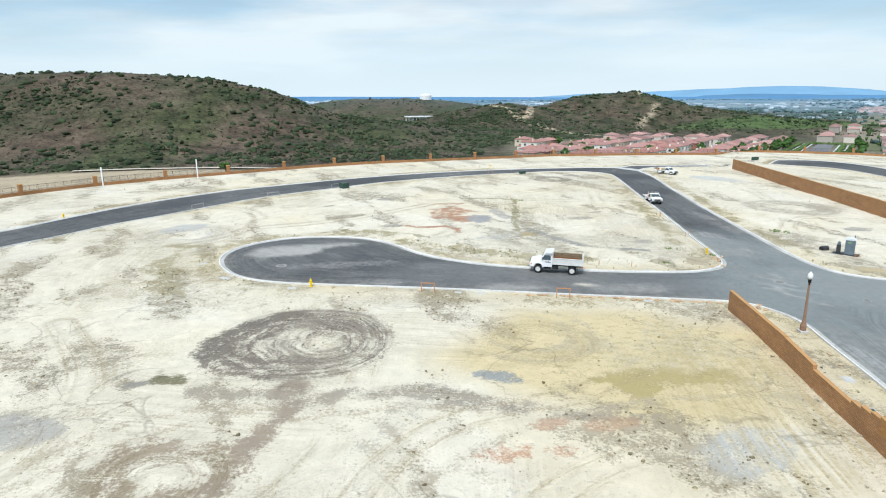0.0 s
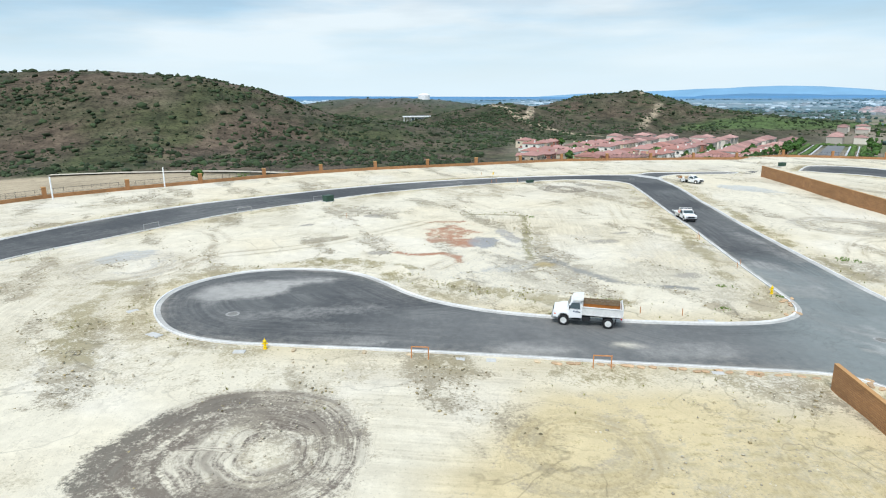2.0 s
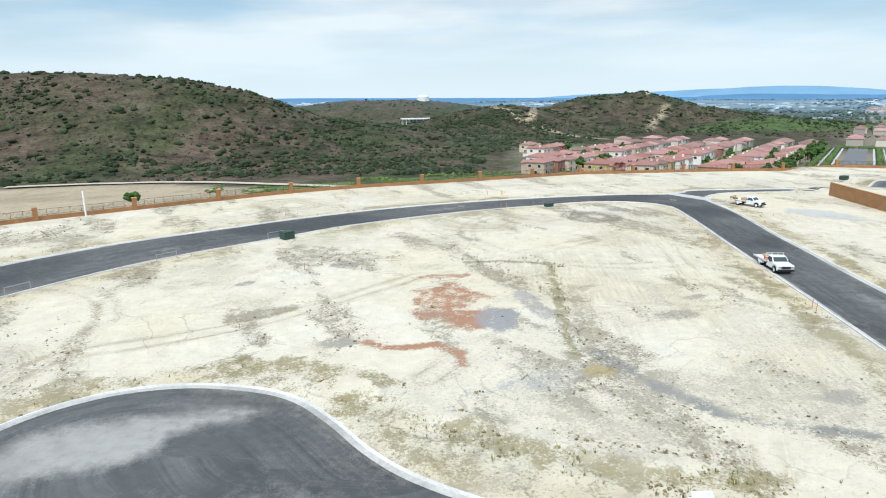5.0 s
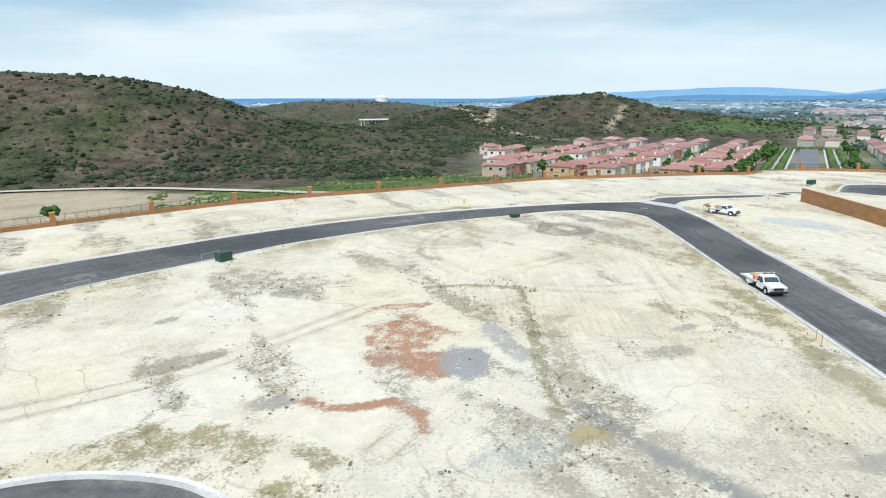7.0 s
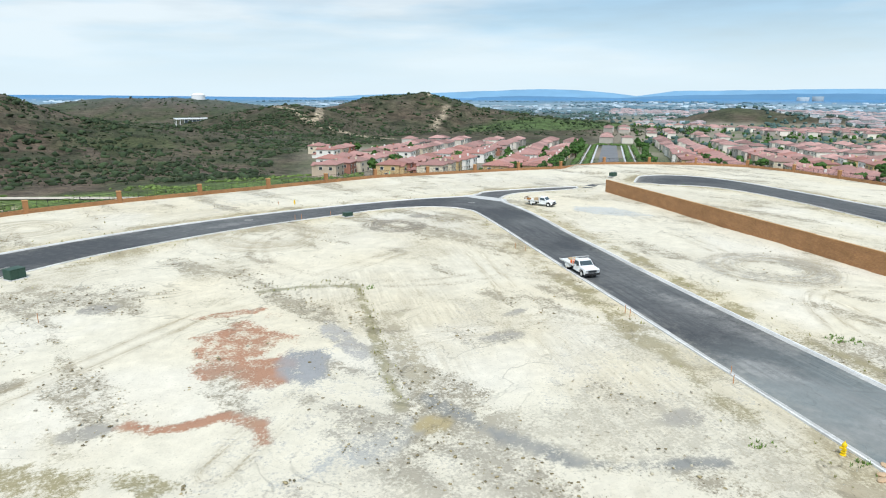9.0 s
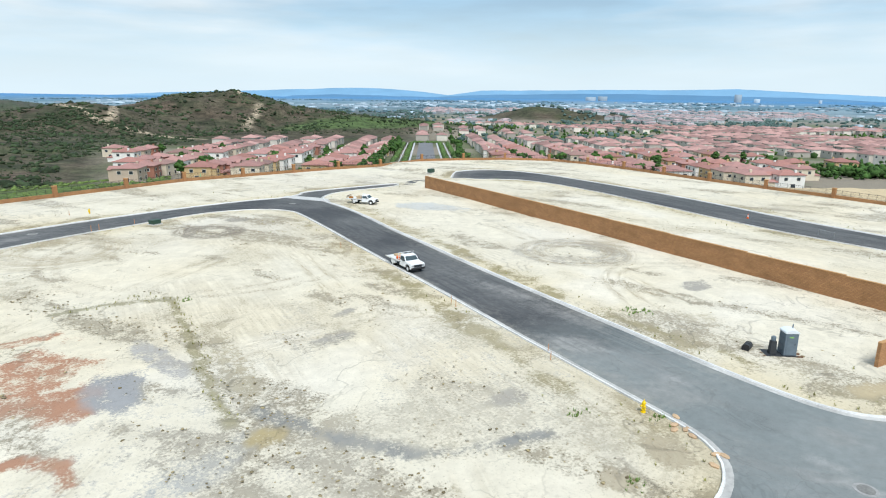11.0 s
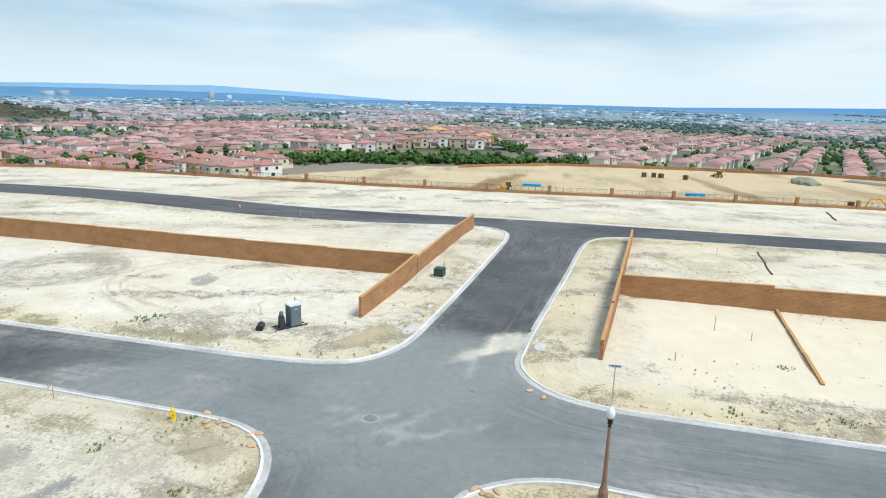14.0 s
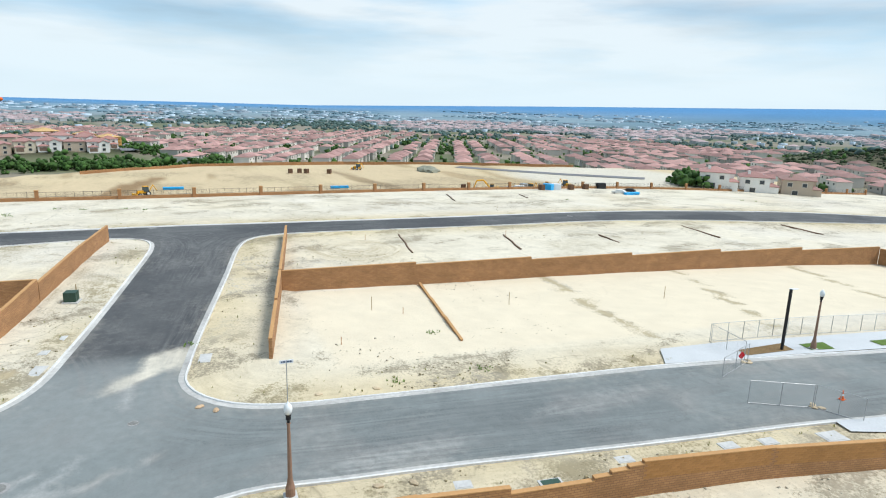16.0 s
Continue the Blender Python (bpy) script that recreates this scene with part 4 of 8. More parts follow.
land = bpy.data.meshes.new("ground")
land.vertices.add(len(vx))
land.vertices.foreach_set("co", np.stack([vx, vy, vz], 1).astype(np.float32).ravel())
land.loops.add(quads.size)
land.loops.foreach_set("vertex_index", quads.ravel().astype(np.int32))
land.polygons.add(len(quads))
land.polygons.foreach_set("loop_start", np.arange(0, quads.size, 4, dtype=np.int32))
land.polygons.foreach_set("use_smooth", np.ones(len(quads), bool))
land.update(calc_edges=True)
land.materials.append(SOIL)
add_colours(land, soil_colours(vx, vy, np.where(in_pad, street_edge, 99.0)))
tagged(new("ground", land), "pale sandy graded soil with ruts, running out to brown hills and a haze-blue plain", "ground", kind="structure")


# ---- streets, gutters and kerbs ----
from mathutils.geometry import delaunay_2d_cdt


def sheet(name, border, gap, lift, mat, colours=None, thick=0.0):
    """A paved area filled inside its border and laid on the ground."""
    b = np.array(border)
    lo, hi = b.min(0), b.max(0)
    sx, sy = np.meshgrid(np.arange(lo[0] + gap / 2, hi[0], gap), np.arange(lo[1] + gap / 2, hi[1], gap))
    sx, sy = sx.ravel(), sy.ravel()
    keep = inside(sx, sy, border) & (to_line(sx, sy, border, True) > gap * 0.4)
    pts = [Vector(p) for p in border] + [Vector(p) for p in zip(sx[keep], sy[keep])]
    n = len(border)
    v, _, f, *_ = delaunay_2d_cdt(pts, [(i, (i + 1) % n) for i in range(n)], [], 1, 1e-4)
    px, py = np.array([p[0] for p in v]), np.array([p[1] for p in v])
    pz = lie(px, py) + lift
    me = from_arrays(name, np.stack([px, py, pz], 1), f, mat, smooth=True)
    if colours is not None:
        add_colours(me, colours(px, py))
    return new(name, me)


def asphalt_colours(x, y):
    n = len(x)
    col = np.tile(np.array((0.066, 0.070, 0.075)), (n, 1))
    mark = np.tile(np.array((0.25, 0.245, 0.235)), (n, 1))
    much = np.zeros(n)

    def wash(m, rgb):
        m = np.clip(m, 0, 1)[:, None]
        col[:] = col * (1 - m) + np.array(rgb) * m

    def lay(m, rgb):
        m = np.clip(m, 0, 1)
        t = (m / np.maximum(m + much * (1 - m), 1e-6))[:, None]
        mark[:] = mark * (1 - t) + np.array(rgb) * t
        much[:] = m + much * (1 - m)

    wash(0.6 * step(fbm(x, y, 16, 4, 201), 0.45, 0.7), (0.105, 0.110, 0.113))
    # dust trodden over the short side street
    wash(0.8 * (1 - step(abs(y - 77.5 + 0.1 * x), 6, 9)) * step(x, -14, 4) * (1 - step(x, 40, 48)), (0.150, 0.155, 0.156))
    # the older main street is paler and dustier
    main = (1 - step(np.maximum(x - 55, 0) / 5 + np.maximum(y - 96, 0) / 14, 0, 1)) * step(x, 24, 36)
    wash(0.9 * main, (0.205, 0.230, 0.230))
    wash(0.4 * main * step(fbm(x, y, 10, 4, 207), 0.5, 0.7), (0.255, 0.272, 0.27))
    lay(0.30 * step(fbm(x, y, 5, 4, 202), 0.55, 0.72), (0.15, 0.15, 0.152))
    lay((0.42 * main + 0.10) * step(fbm(x, y, 4.5, 5, 203), 0.57, 0.75), (0.30, 0.295, 0.28))
    for cx, cy, rx, ry, turn, amount in ((-21, 90.5, 5.8, 3.4, 35, 0.97), (-15, 94.0, 4.0, 1.3, 10, 0.8), (8.5, 75.2, 4, 1.3, 0, 0.6), (16.3, 76.5, 1.3, 0.6, 0, 1.0),
                                         (-7, 76.8, 4, 1.0, 0, 0.5), (57.4, 69.0, 4.4, 2.3, -25, 1.0), (53.6, 71.6, 3.4, 1.2, -40, 1.0), (41.5, 101, 2.2, 3.6, 20, 0.5), (46, 108, 2, 6, 6, 0.35),
                                         (46, 118, 1.2, 6, 6, 0.35), (-36, 140, 3, 1.2, 40, 0.4), (2, 170, 5, 1, 27, 0.35), (39, 40, 2.0, 7, 4, 0.4), (36, 55, 2, 6, 10, 0.45), (-12, 84, 8, 2, 10, 0.3), (22, 75, 6, 2, 0, 0.4)):
        c, s = math.cos(radians(turn)), math.sin(radians(turn))
        u, v = x - cx, y - cy
        d = np.hypot((u * c + v * s) / rx, (v * c - u * s) / ry) + 1.0 * (fbm(x, y, 3, 4, 204) - 0.5)
        lay(amount * (1 - step(d, 0.45, 1.15)), (0.74, 0.68, 0.56) if amount > 0.97 else (0.44, 0.43, 0.41))
    edge = to_line(x, y, STREETS, True)
    lay(0.6 * np.exp(-edge / 1.0) * step(fbm(x, y, 7, 3, 205), 0.35, 0.6), (0.36, 0.33, 0.28))
    # faint wheel lines and the seam between two pours
    for off in (2.6, 4.2, 5.4):
        lay(0.22 * (1 - step(abs(edge - off - 1.2 * (fbm(x, y, 20, 2, 206) - 0.5)), 0.1, 0.6)), (0.16, 0.16, 0.16))
    lay(0.7 * (1 - step(to_line(x, y, [(36.5, 76), (41, 69)]), 0.1, 0.55)), (0.36, 0.35, 0.33))
    for pts in ([(38, 80.5), (44, 70), (46.5, 66)], [(34.5, 83), (38.5, 76), (45, 72.5), (54, 72)], [(36.5, 66), (38, 74), (41, 82), (43, 94)]):
        lay(0.5 * (1 - step(to_line(x, y, curve_through(pts, 1.0, False)), 0.1, 0.5)) * step(fbm(x, y, 5, 3, 212), 0.4, 0.55), (0.42, 0.42, 0.41))
    # swept dust and tyre marks that follow the kerbs
    combed = np.column_stack([edge, x + 0.6 * y, step(fbm(x, y, 13, 3, 208), 0.40, 0.56), 0.28 + 0.14 * main * step(fbm(x, y, 9, 3, 209), 0.45, 0.6)])
    for cx, cy, r1, tone in ((30, 92, 24.0, 0.8), (52, 92, 22.0, 0.8), (-4, 96, 16.0, 0.9)):
        d = np.hypot(x - cx, y - cy) + 1.5 * (fbm(x, y, 7, 2, 210) - 0.5)
        on = (d < r1) & (d > r1 * 0.6) & (y < 90)
        combed[on] = np.column_stack([d, 6 * np.arctan2(y - cy, x - cx), tone + 0 * d, 0.5 * (1 - step(d, r1 * 0.8, r1)) * step(d, r1 * 0.6, r1 * 0.75) * step(fbm(x, y, 6, 3, 211), 0.42, 0.56)])[on]
    return np.column_stack([col, np.zeros(n)]), np.column_stack([mark, much]), combed


tagged(sheet("road", [tuple(p) for p in offset(EDGE, 0.1)], 1.1, 0.02, ASPHALT, asphalt_colours), "fresh black asphalt streets with dust and a turning circle", "road", kind="structure")
stub = sheet("road", curve_through([(83.5, 198.6), (92, 200.3), (90, 196.6), (82.4, 195)], 1.0), 1.0, 0.03, ASPHALT, asphalt_colours)
tagged(stub, "short dark asphalt apron ending in soil", "road", kind="structure")


def strip(name, line, profile, mat):
    """A moulding along a closed line: profile of (inward, height above ground)."""
    rails = []
    for inward, up in profile:
        p = offset(line, inward)
        rails.append(np.column_stack([p, lie(p[:, 0], p[:, 1]) + up]))
    n, k = len(line), len(profile)
    verts = np.concatenate(rails)
    faces = []
    for j in range(k - 1):
        for i in range(n):
            faces.append((j * n + i, j * n + (i + 1) % n, (j + 1) * n + (i + 1) % n, (j + 1) * n + i))
    me = from_arrays(name, verts, faces, mat)
    return new(name, me)


KERB = material("kerb_concrete", (0.64, 0.64, 0.63), 0.85, 0, 0.10, 4.0, 0.16, 0.35, 0.004)
GUTTER = material("dusty_gutter_concrete", (0.43, 0.425, 0.41), 0.88, 0, 0.14, 3.0, 0.22, 0.25, 0.004)
tagged(strip("kerb", EDGE, [(-0.06, -0.15), (-0.05, 0.15), (0.10, 0.15), (0.14, 0.045)], KERB), "pale concrete kerb along the streets", "kerb", kind="structure")
tagged(strip("gutter", EDGE, [(0.138, 0.047), (0.58, 0.030), (0.60, 0.0)], GUTTER), "dusty grey concrete gutter at the foot of the kerb", "gutter", kind="structure")
cross = curve_through([(49.2, 189.2), (51.6, 190.2), (56.4, 183.6), (55.0, 180.2)], 0.8)
tagged(sheet("gutter", cross, 0.8, 0.045, CONCRETE), "pale concrete cross gutter over a side street", "gutter", kind="structure")


# ---- block walls ----
def wall_run(name, pts, tops, label, thick=0.3, blocks=(), sink=0.4):
    """A block wall along pts with its top at the given heights above sea, stepped run by run, and a cap."""
    root = thing(name, label, "wall", kind="structure")
    for (a, b), (ta, tb) in zip(zip(pts, pts[1:]), tops):
        a, b = Vector((*a, 0)), Vector((*b, 0))
        d = (b - a).normalized()
        side = Vector((-d.y, d.x, 0)) * thick / 2
        core, cap = BM(), BM()
        base = min(z_at(a.x + s * side.x * 8, a.y + s * side.y * 8) for s in (-1, 1)), min(z_at(b.x + s * side.x * 8, b.y + s * side.y * 8) for s in (-1, 1))
        for bm, w, lows, highs in ((core, 1.0, (base[0] - sink, base[1] - sink), (ta, tb)), (cap, 1.12, (ta, tb), (ta + 0.06, tb + 0.06))):
            vs = [bm.verts.new((p.x + s * w * side.x, p.y + s * w * side.y, z)) for zs in (lows, highs) for p, z in ((a, zs[0]), (b, zs[1])) for s in (-1, 1)]
            for f in ((0, 2, 3, 1), (4, 5, 7, 6), (0, 4, 6, 2), (1, 3, 7, 5), (0, 1, 5, 4), (2, 6, 7, 3)):
                bm.faces.new([vs[i] for i in f])
            bmesh.ops.recalc_face_normals(bm, faces=bm.faces[:])
        part("wall_run", core, BLOCK_WALL, root)
        part("cap", cap, CAP, root, "paler block cap course")
    return root


def block_wall_material():
    """Slump block: level courses with weathered bands and single paler blocks."""
    m = bpy.data.materials.new("slump_block_wall")
    m.use_nodes = True
    n, k = m.node_tree.nodes, m.node_tree.links
    b = n["Principled BSDF"]
    b.inputs["Roughness"].default_value = 0.92
    co = n.new("ShaderNodeTexCoord")
    sep = n.new("ShaderNodeSeparateXYZ")
    k.new(co.outputs["Object"], sep.inputs["Vector"])
    add = n.new("ShaderNodeMath")
    add.operation = "ADD"
    k.new(sep.outputs["X"], add.inputs[0]), k.new(sep.outputs["Y"], add.inputs[1])
    com = n.new("ShaderNodeCombineXYZ")
    k.new(add.outputs["Value"], com.inputs["X"]), k.new(sep.outputs["Z"], com.inputs["Y"])
    br = n.new("ShaderNodeTexBrick")
    br.inputs["Scale"].default_value, br.inputs["Brick Width"].default_value, br.inputs["Row Height"].default_value = 1.0, 0.41, 0.155
    br.inputs["Mortar Size"].default_value, br.inputs["Bias"].default_value = 0.014, -0.1
    br.inputs["Color1"].default_value, br.inputs["Color2"].default_value = (0.43, 0.225, 0.098, 1), (0.35, 0.175, 0.074, 1)
    br.inputs["Mortar"].default_value = (0.24, 0.125, 0.065, 1)
    k.new(com.outputs["Vector"], br.inputs["Vector"])
    t = n.new("ShaderNodeTexNoise")
    t.inputs["Scale"].default_value, t.inputs["Detail"].default_value = 0.5, 6.0
    wide = n.new("ShaderNodeMapping")
    wide.inputs["Scale"].default_value = (0.8, 1.6, 1.0)
    k.new(com.outputs["Vector"], wide.inputs["Vector"]), k.new(wide.outputs["Vector"], t.inputs["Vector"])
    r = n.new("ShaderNodeMapRange")
    r.inputs["From Min"].default_value, r.inputs["From Max"].default_value, r.inputs["To Min"].default_value, r.inputs["To Max"].default_value = 0.3, 0.7, 0.84, 1.16
    k.new(t.outputs["Fac"], r.inputs["Value"])
    v = n.new("ShaderNodeHueSaturation")
    k.new(br.outputs["Color"], v.inputs["Color"]), k.new(r.outputs["Result"], v.inputs["Value"])
    k.new(v.outputs["Color"], b.inputs["Base Color"])
    u = n.new("ShaderNodeBump")
    u.inputs["Distance"].default_value, u.invert = 0.015, True
    k.new(br.outputs["Fac"], u.inputs["Height"]), k.new(u.outputs["Normal"], b.inputs["Normal"])
    return m


BLOCK_WALL = block_wall_material()
WALL_A = [(29.5, 68.2), (28.9, 56.6), (28.4, 51.5), (28.05, 46.4), (27.97, 45.3), (27.88, 44.2), (27.8, 43.2), (26.8, 34), (25.3, 25.9), (23.6, 12), (22.4, 0)]
WEST_TOPS = [(1.45, 1.15), (1.1, 0.9), (0.55, 0.45), (0.65, 0.65), (0.85, 0.85), (1.02, 1.02), (1.2, 0.9), (0.85, 0.65), (0.6, 0.3), (0.3, 0.1)]
west = wall_run("wall_west", WALL_A, WEST_TOPS, "tan slump-block garden wall stepping down beside the street")


def facing_blocks(root, pts, tops, courses):
    """Single slump blocks laid proud of the street-side face, course by course from the top."""
    bm = BM()
    slab(bm, (0, 0, 0), (0.392, 0.05, 0.144), bevel=0.008)
    shared = mesh_of(bm, "block", BLOCK)
    made = 0
    for (a, b), (ta, tb) in zip(zip(pts, pts[1:]), tops):
        length, turn = math.dist(a, b), math.degrees(math.atan2(b[1] - a[1], b[0] - a[0]))
        nx_, ny_ = math.sin(radians(turn)), -math.cos(radians(turn))
        fall = math.degrees(math.atan2(tb - ta, length))
        for c in range(courses):
            s = 0.2 + (0.2 if c % 2 else 0)
            while s < length - 0.2 and made < 300:
                k = s / length
                z = ta + (tb - ta) * k - 0.08 - c * 0.155
                bl = part("block", shared, None, root)
                bl.matrix_basis = pose(a[0] + (b[0] - a[0]) * k + nx_ * 0.132, a[1] + (b[1] - a[1]) * k + ny_ * 0.132, z, 0, -fall, turn)
                s += 0.404
                made += 1


def stepped(pts, rise_a, rise_b, runs, side):
    """Level runs along a line with tops above the higher ground on one side."""
    line, tops = [], []
    total = [0.0]
    for a, b in zip(pts, pts[1:]):
        total.append(total[-1] + math.dist(a, b))
    for i in range(runs + 1):
        s = total[-1] * i / runs
        line.append((float(np.interp(s, total, [p[0] for p in pts])), float(np.interp(s, total, [p[1] for p in pts]))))
    for i in range(runs):
        mx, my = (line[i][0] + line[i + 1][0]) / 2, (line[i][1] + line[i + 1][1]) / 2
        z = z_at(mx + side[0] * 3, my + side[1] * 3) + rise_a + (rise_b - rise_a) * i / max(1, runs - 1)
        tops.append((z, z))
    return line, tops


l, h = stepped([(83.9, 188), (80.2, 144), (78.4, 120), (77.2, 101), (76.6, 82.7)], 1.75, 1.75, 9, (1, 0))
wall_run("wall_north_block", l, h, "long tan block wall between two rows of bare lots")
l, h = stepped([(59.4, 84.5), (76.4, 82.5)], 2.25, 2.25, 2, (0, -1))
wall_run("wall_return_north", l, [(h[0][0], h[0][0] + 0.1), (h[0][0] + 0.1, h[0][0] + 0.5)], "tan block wall at the street corner, lower end")
l, h = stepped([(76.6, 82.48), (106, 79)], 2.0, 2.0, 2, (0, 1))
wall_run("wall_return_north_upper", l, [(h[0][0] - 0.5, h[0][0]), (h[0][0], h[0][0])], "tan block wall at the street corner, upper end")
l, h = stepped([(54.5, 61.1), (75.4, 57.6)], 2.0, 2.0, 2, (0, 1))
wall_run("wall_return_south", l, [(h[0][0], h[0][0] + 0.1), (h[0][0] + 0.3, h[0][0] + 0.5)], "tan block wall beside the side street, lower end")
l, h = stepped([(75.6, 57.55), (104.8, 52.9)], 1.9, 1.9, 3, (0, -1))
wall_run("wall_return_south_upper", l, h, "tan block wall beside the side street, upper end")
l, h = stepped([(75.6, 57.4), (75.2, 22), (74.6, -19), (72.2, -43)], 1.75, 1.75, 6, (1, 0))
wall_run("wall_south_block", l, h, "long tan block retaining wall behind levelled lots")
l, h = stepped([(72.0, -43.1), (52, -46.5)], 2.6, 2.6, 2, (0, 1))
wall_run("wall_south_return", l, h, "tan block wall closing the row of levelled lots")
l, h = stepped([(75.0, 40.2), (54.2, 43.2)], 0.2, 0.2, 3, (0, 1))
wall_run("wall_footing", l, h, "low unfinished block footing between two lots", 0.25)


# the view wall: low block base, iron rails and pilasters
def view_wall():
    line = curve_through(PERIMETER, 4.0, closed=False)
    root = thing("wall_perimeter", "low tan block wall with iron view fence and square pilasters", "wall", kind="structure")
    pole, bars = [], [0.0]
    for a, b in zip(line, line[1:]):
        bars.append(bars[-1] + math.dist(a, b))
    lx, ly = [p[0] for p in line], [p[1] for p in line]

    def spot(s):
        return float(np.interp(s, bars, lx)), float(np.interp(s, bars, ly))

    gap, s = 15.6, 4.0
    places = []
    while s < bars[-1]:
        places.append(spot(s))
        s += gap
    post = BM()
    slab(post, (0, 0, 0.95), (0.72, 0.72, 2.5))
    post_mesh = mesh_of(post, "pilaster", PILASTER)
    top = BM()
    slab(top, (0, 0, 2.26), (0.86, 0.86, 0.13), taper=(0.9, 0.9))
    top_mesh = mesh_of(top, "pilaster_cap", CAP)
    for i, (x, y) in enumerate(places):
        nxt = places[min(i + 1, len(places) - 1)] if i + 1 < len(places) else places[i - 1]
        ang = math.atan2(nxt[1] - y, nxt[0] - x)
        z = z_at(x, y)
        p = part("pilaster", post_mesh, None, root)
        p.matrix_basis = pose(x, y, z, 0, 0, math.degrees(ang))
        part("cap", top_mesh, None, p)
        if i + 1 == len(places):
            break
        x2, y2 = nxt
        z2 = z_at(x2, y2)
        base = BM()
        d = Vector((x2 - x, y2 - y, 0)).normalized()
        side = Vector((-d.y, d.x, 0)) * 0.15
        parts = 4
        for j in range(parts):
            p0, p1 = Vector((x, y, 0)).lerp(Vector((x2, y2, 0)), j / parts), Vector((x, y, 0)).lerp(Vector((x2, y2, 0)), (j + 1) / parts)
            h0, h1 = z + (z2 - z) * j / parts, z + (z2 - z) * (j + 1) / parts
            vs = [base.verts.new((q.x + s2 * side.x, q.y + s2 * side.y, h + up)) for up in (-1.2, 0.75) for q, h in ((p0, h0), (p1, h1)) for s2 in (-1, 1)]
            for f in ((4, 5, 7, 6), (0, 4, 6, 2), (1, 3, 7, 5)):
                base.faces.new([vs[k] for k in f])
        bmesh.ops.recalc_face_normals(base, faces=base.faces[:])
        part("base_wall", base, BLOCK_WALL, root)
        rails = BM()
        for up in (0.9, 1.85):
            rod(rails, (x, y, z + up), (x2, y2, z2 + up), 0.025, sides=4)
        n = 9
        for j in range(1, n):
            q = Vector((x, y, z)).lerp(Vector((x2, y2, z2)), j / n)
            rod(rails, q + Vector((0, 0, 0.72)), q + Vector((0, 0, 1.95)), 0.035, sides=4)
        m = 90
        for j in range(1, m):
            q = Vector((x, y, z)).lerp(Vector((x2, y2, z2)), j / m)
            vs = [rails.verts.new(q + d * k + Vector((0, 0, h))) for k, h in ((-0.008, 0.9), (0.008, 0.9), (0.008, 1.85), (-0.008, 1.85))]
            rails.faces.new(vs)
        part("rails", rails, IRON, root, "dark iron view fence rails")


view_wall()

facing_blocks(west, WALL_A[6:9], WEST_TOPS[6:8], 7)


# ---- vehicles ----
def wheel(parent, at, r, width, dual=False):
    """A wheel with tyre and rim, its axle along y."""
    holder = BM()
    rod(holder, (0, -width * 0.3, 0), (0, width * 0.3, 0), r * 0.16, sides=10)
    w = part("wheel", holder, CHASSIS, parent)
    w.location = at
    bm = BM()
    for off in ((-0.55, 0.55) if dual else (0,)):
        prof = [(r * 0.60, -0.5), (r * 0.93, -0.5), (r, -0.36), (r, 0.36), (r * 0.93, 0.5), (r * 0.60, 0.5)]
        sides, rings = 22, []
        for pr, py in prof:
            rings.append([bm.verts.new((pr * math.cos(2 * math.pi * i / sides), (py + off * 1.15) * width, pr * math.sin(2 * math.pi * i / sides))) for i in range(sides)])
        for a, b in zip(rings, rings[1:] + rings[:1]):
            for i in range(sides):
                bm.faces.new((a[i], b[i], b[(i + 1) % sides], a[(i + 1) % sides]))
    bmesh.ops.recalc_face_normals(bm, faces=bm.faces[:])
    part("tyre", bm, BLACK, w)
    for s in (-1, 1):
        rim = BM()
        e = width * (1.1 if dual else 0.42) * s
        rod(rim, (0, e * 0.7, 0), (0, e, 0), r * 0.62, r * 0.60, 18)
        rod(rim, (0, e, 0), (0, e * 1.12, 0), r * 0.2, r * 0.14, 10)
        part("rim", rim, DIRTY_WHITE, w, "white steel rim")
    return w


def windows_of(cab_parent, quads, name="side_window"):
    for q in quads:
        bm = BM()
        q = [Vector(c) for c in q]
        n = (q[1] - q[0]).cross(q[2] - q[0]).normalized() * 0.018
        vs = [bm.verts.new(c + k * n) for k in (-1, 1) for c in q]
        for f in ((3, 2, 1, 0), (4, 5, 6, 7), (0, 1, 5, 4), (1, 2, 6, 5), (2, 3, 7, 6), (3, 0, 4, 7)):
            bm.faces.new([vs[k] for k in f])
        bmesh.ops.recalc_face_normals(bm, faces=bm.faces[:])
        part(name, bm, WIND, cab_parent, "dark tinted glass")


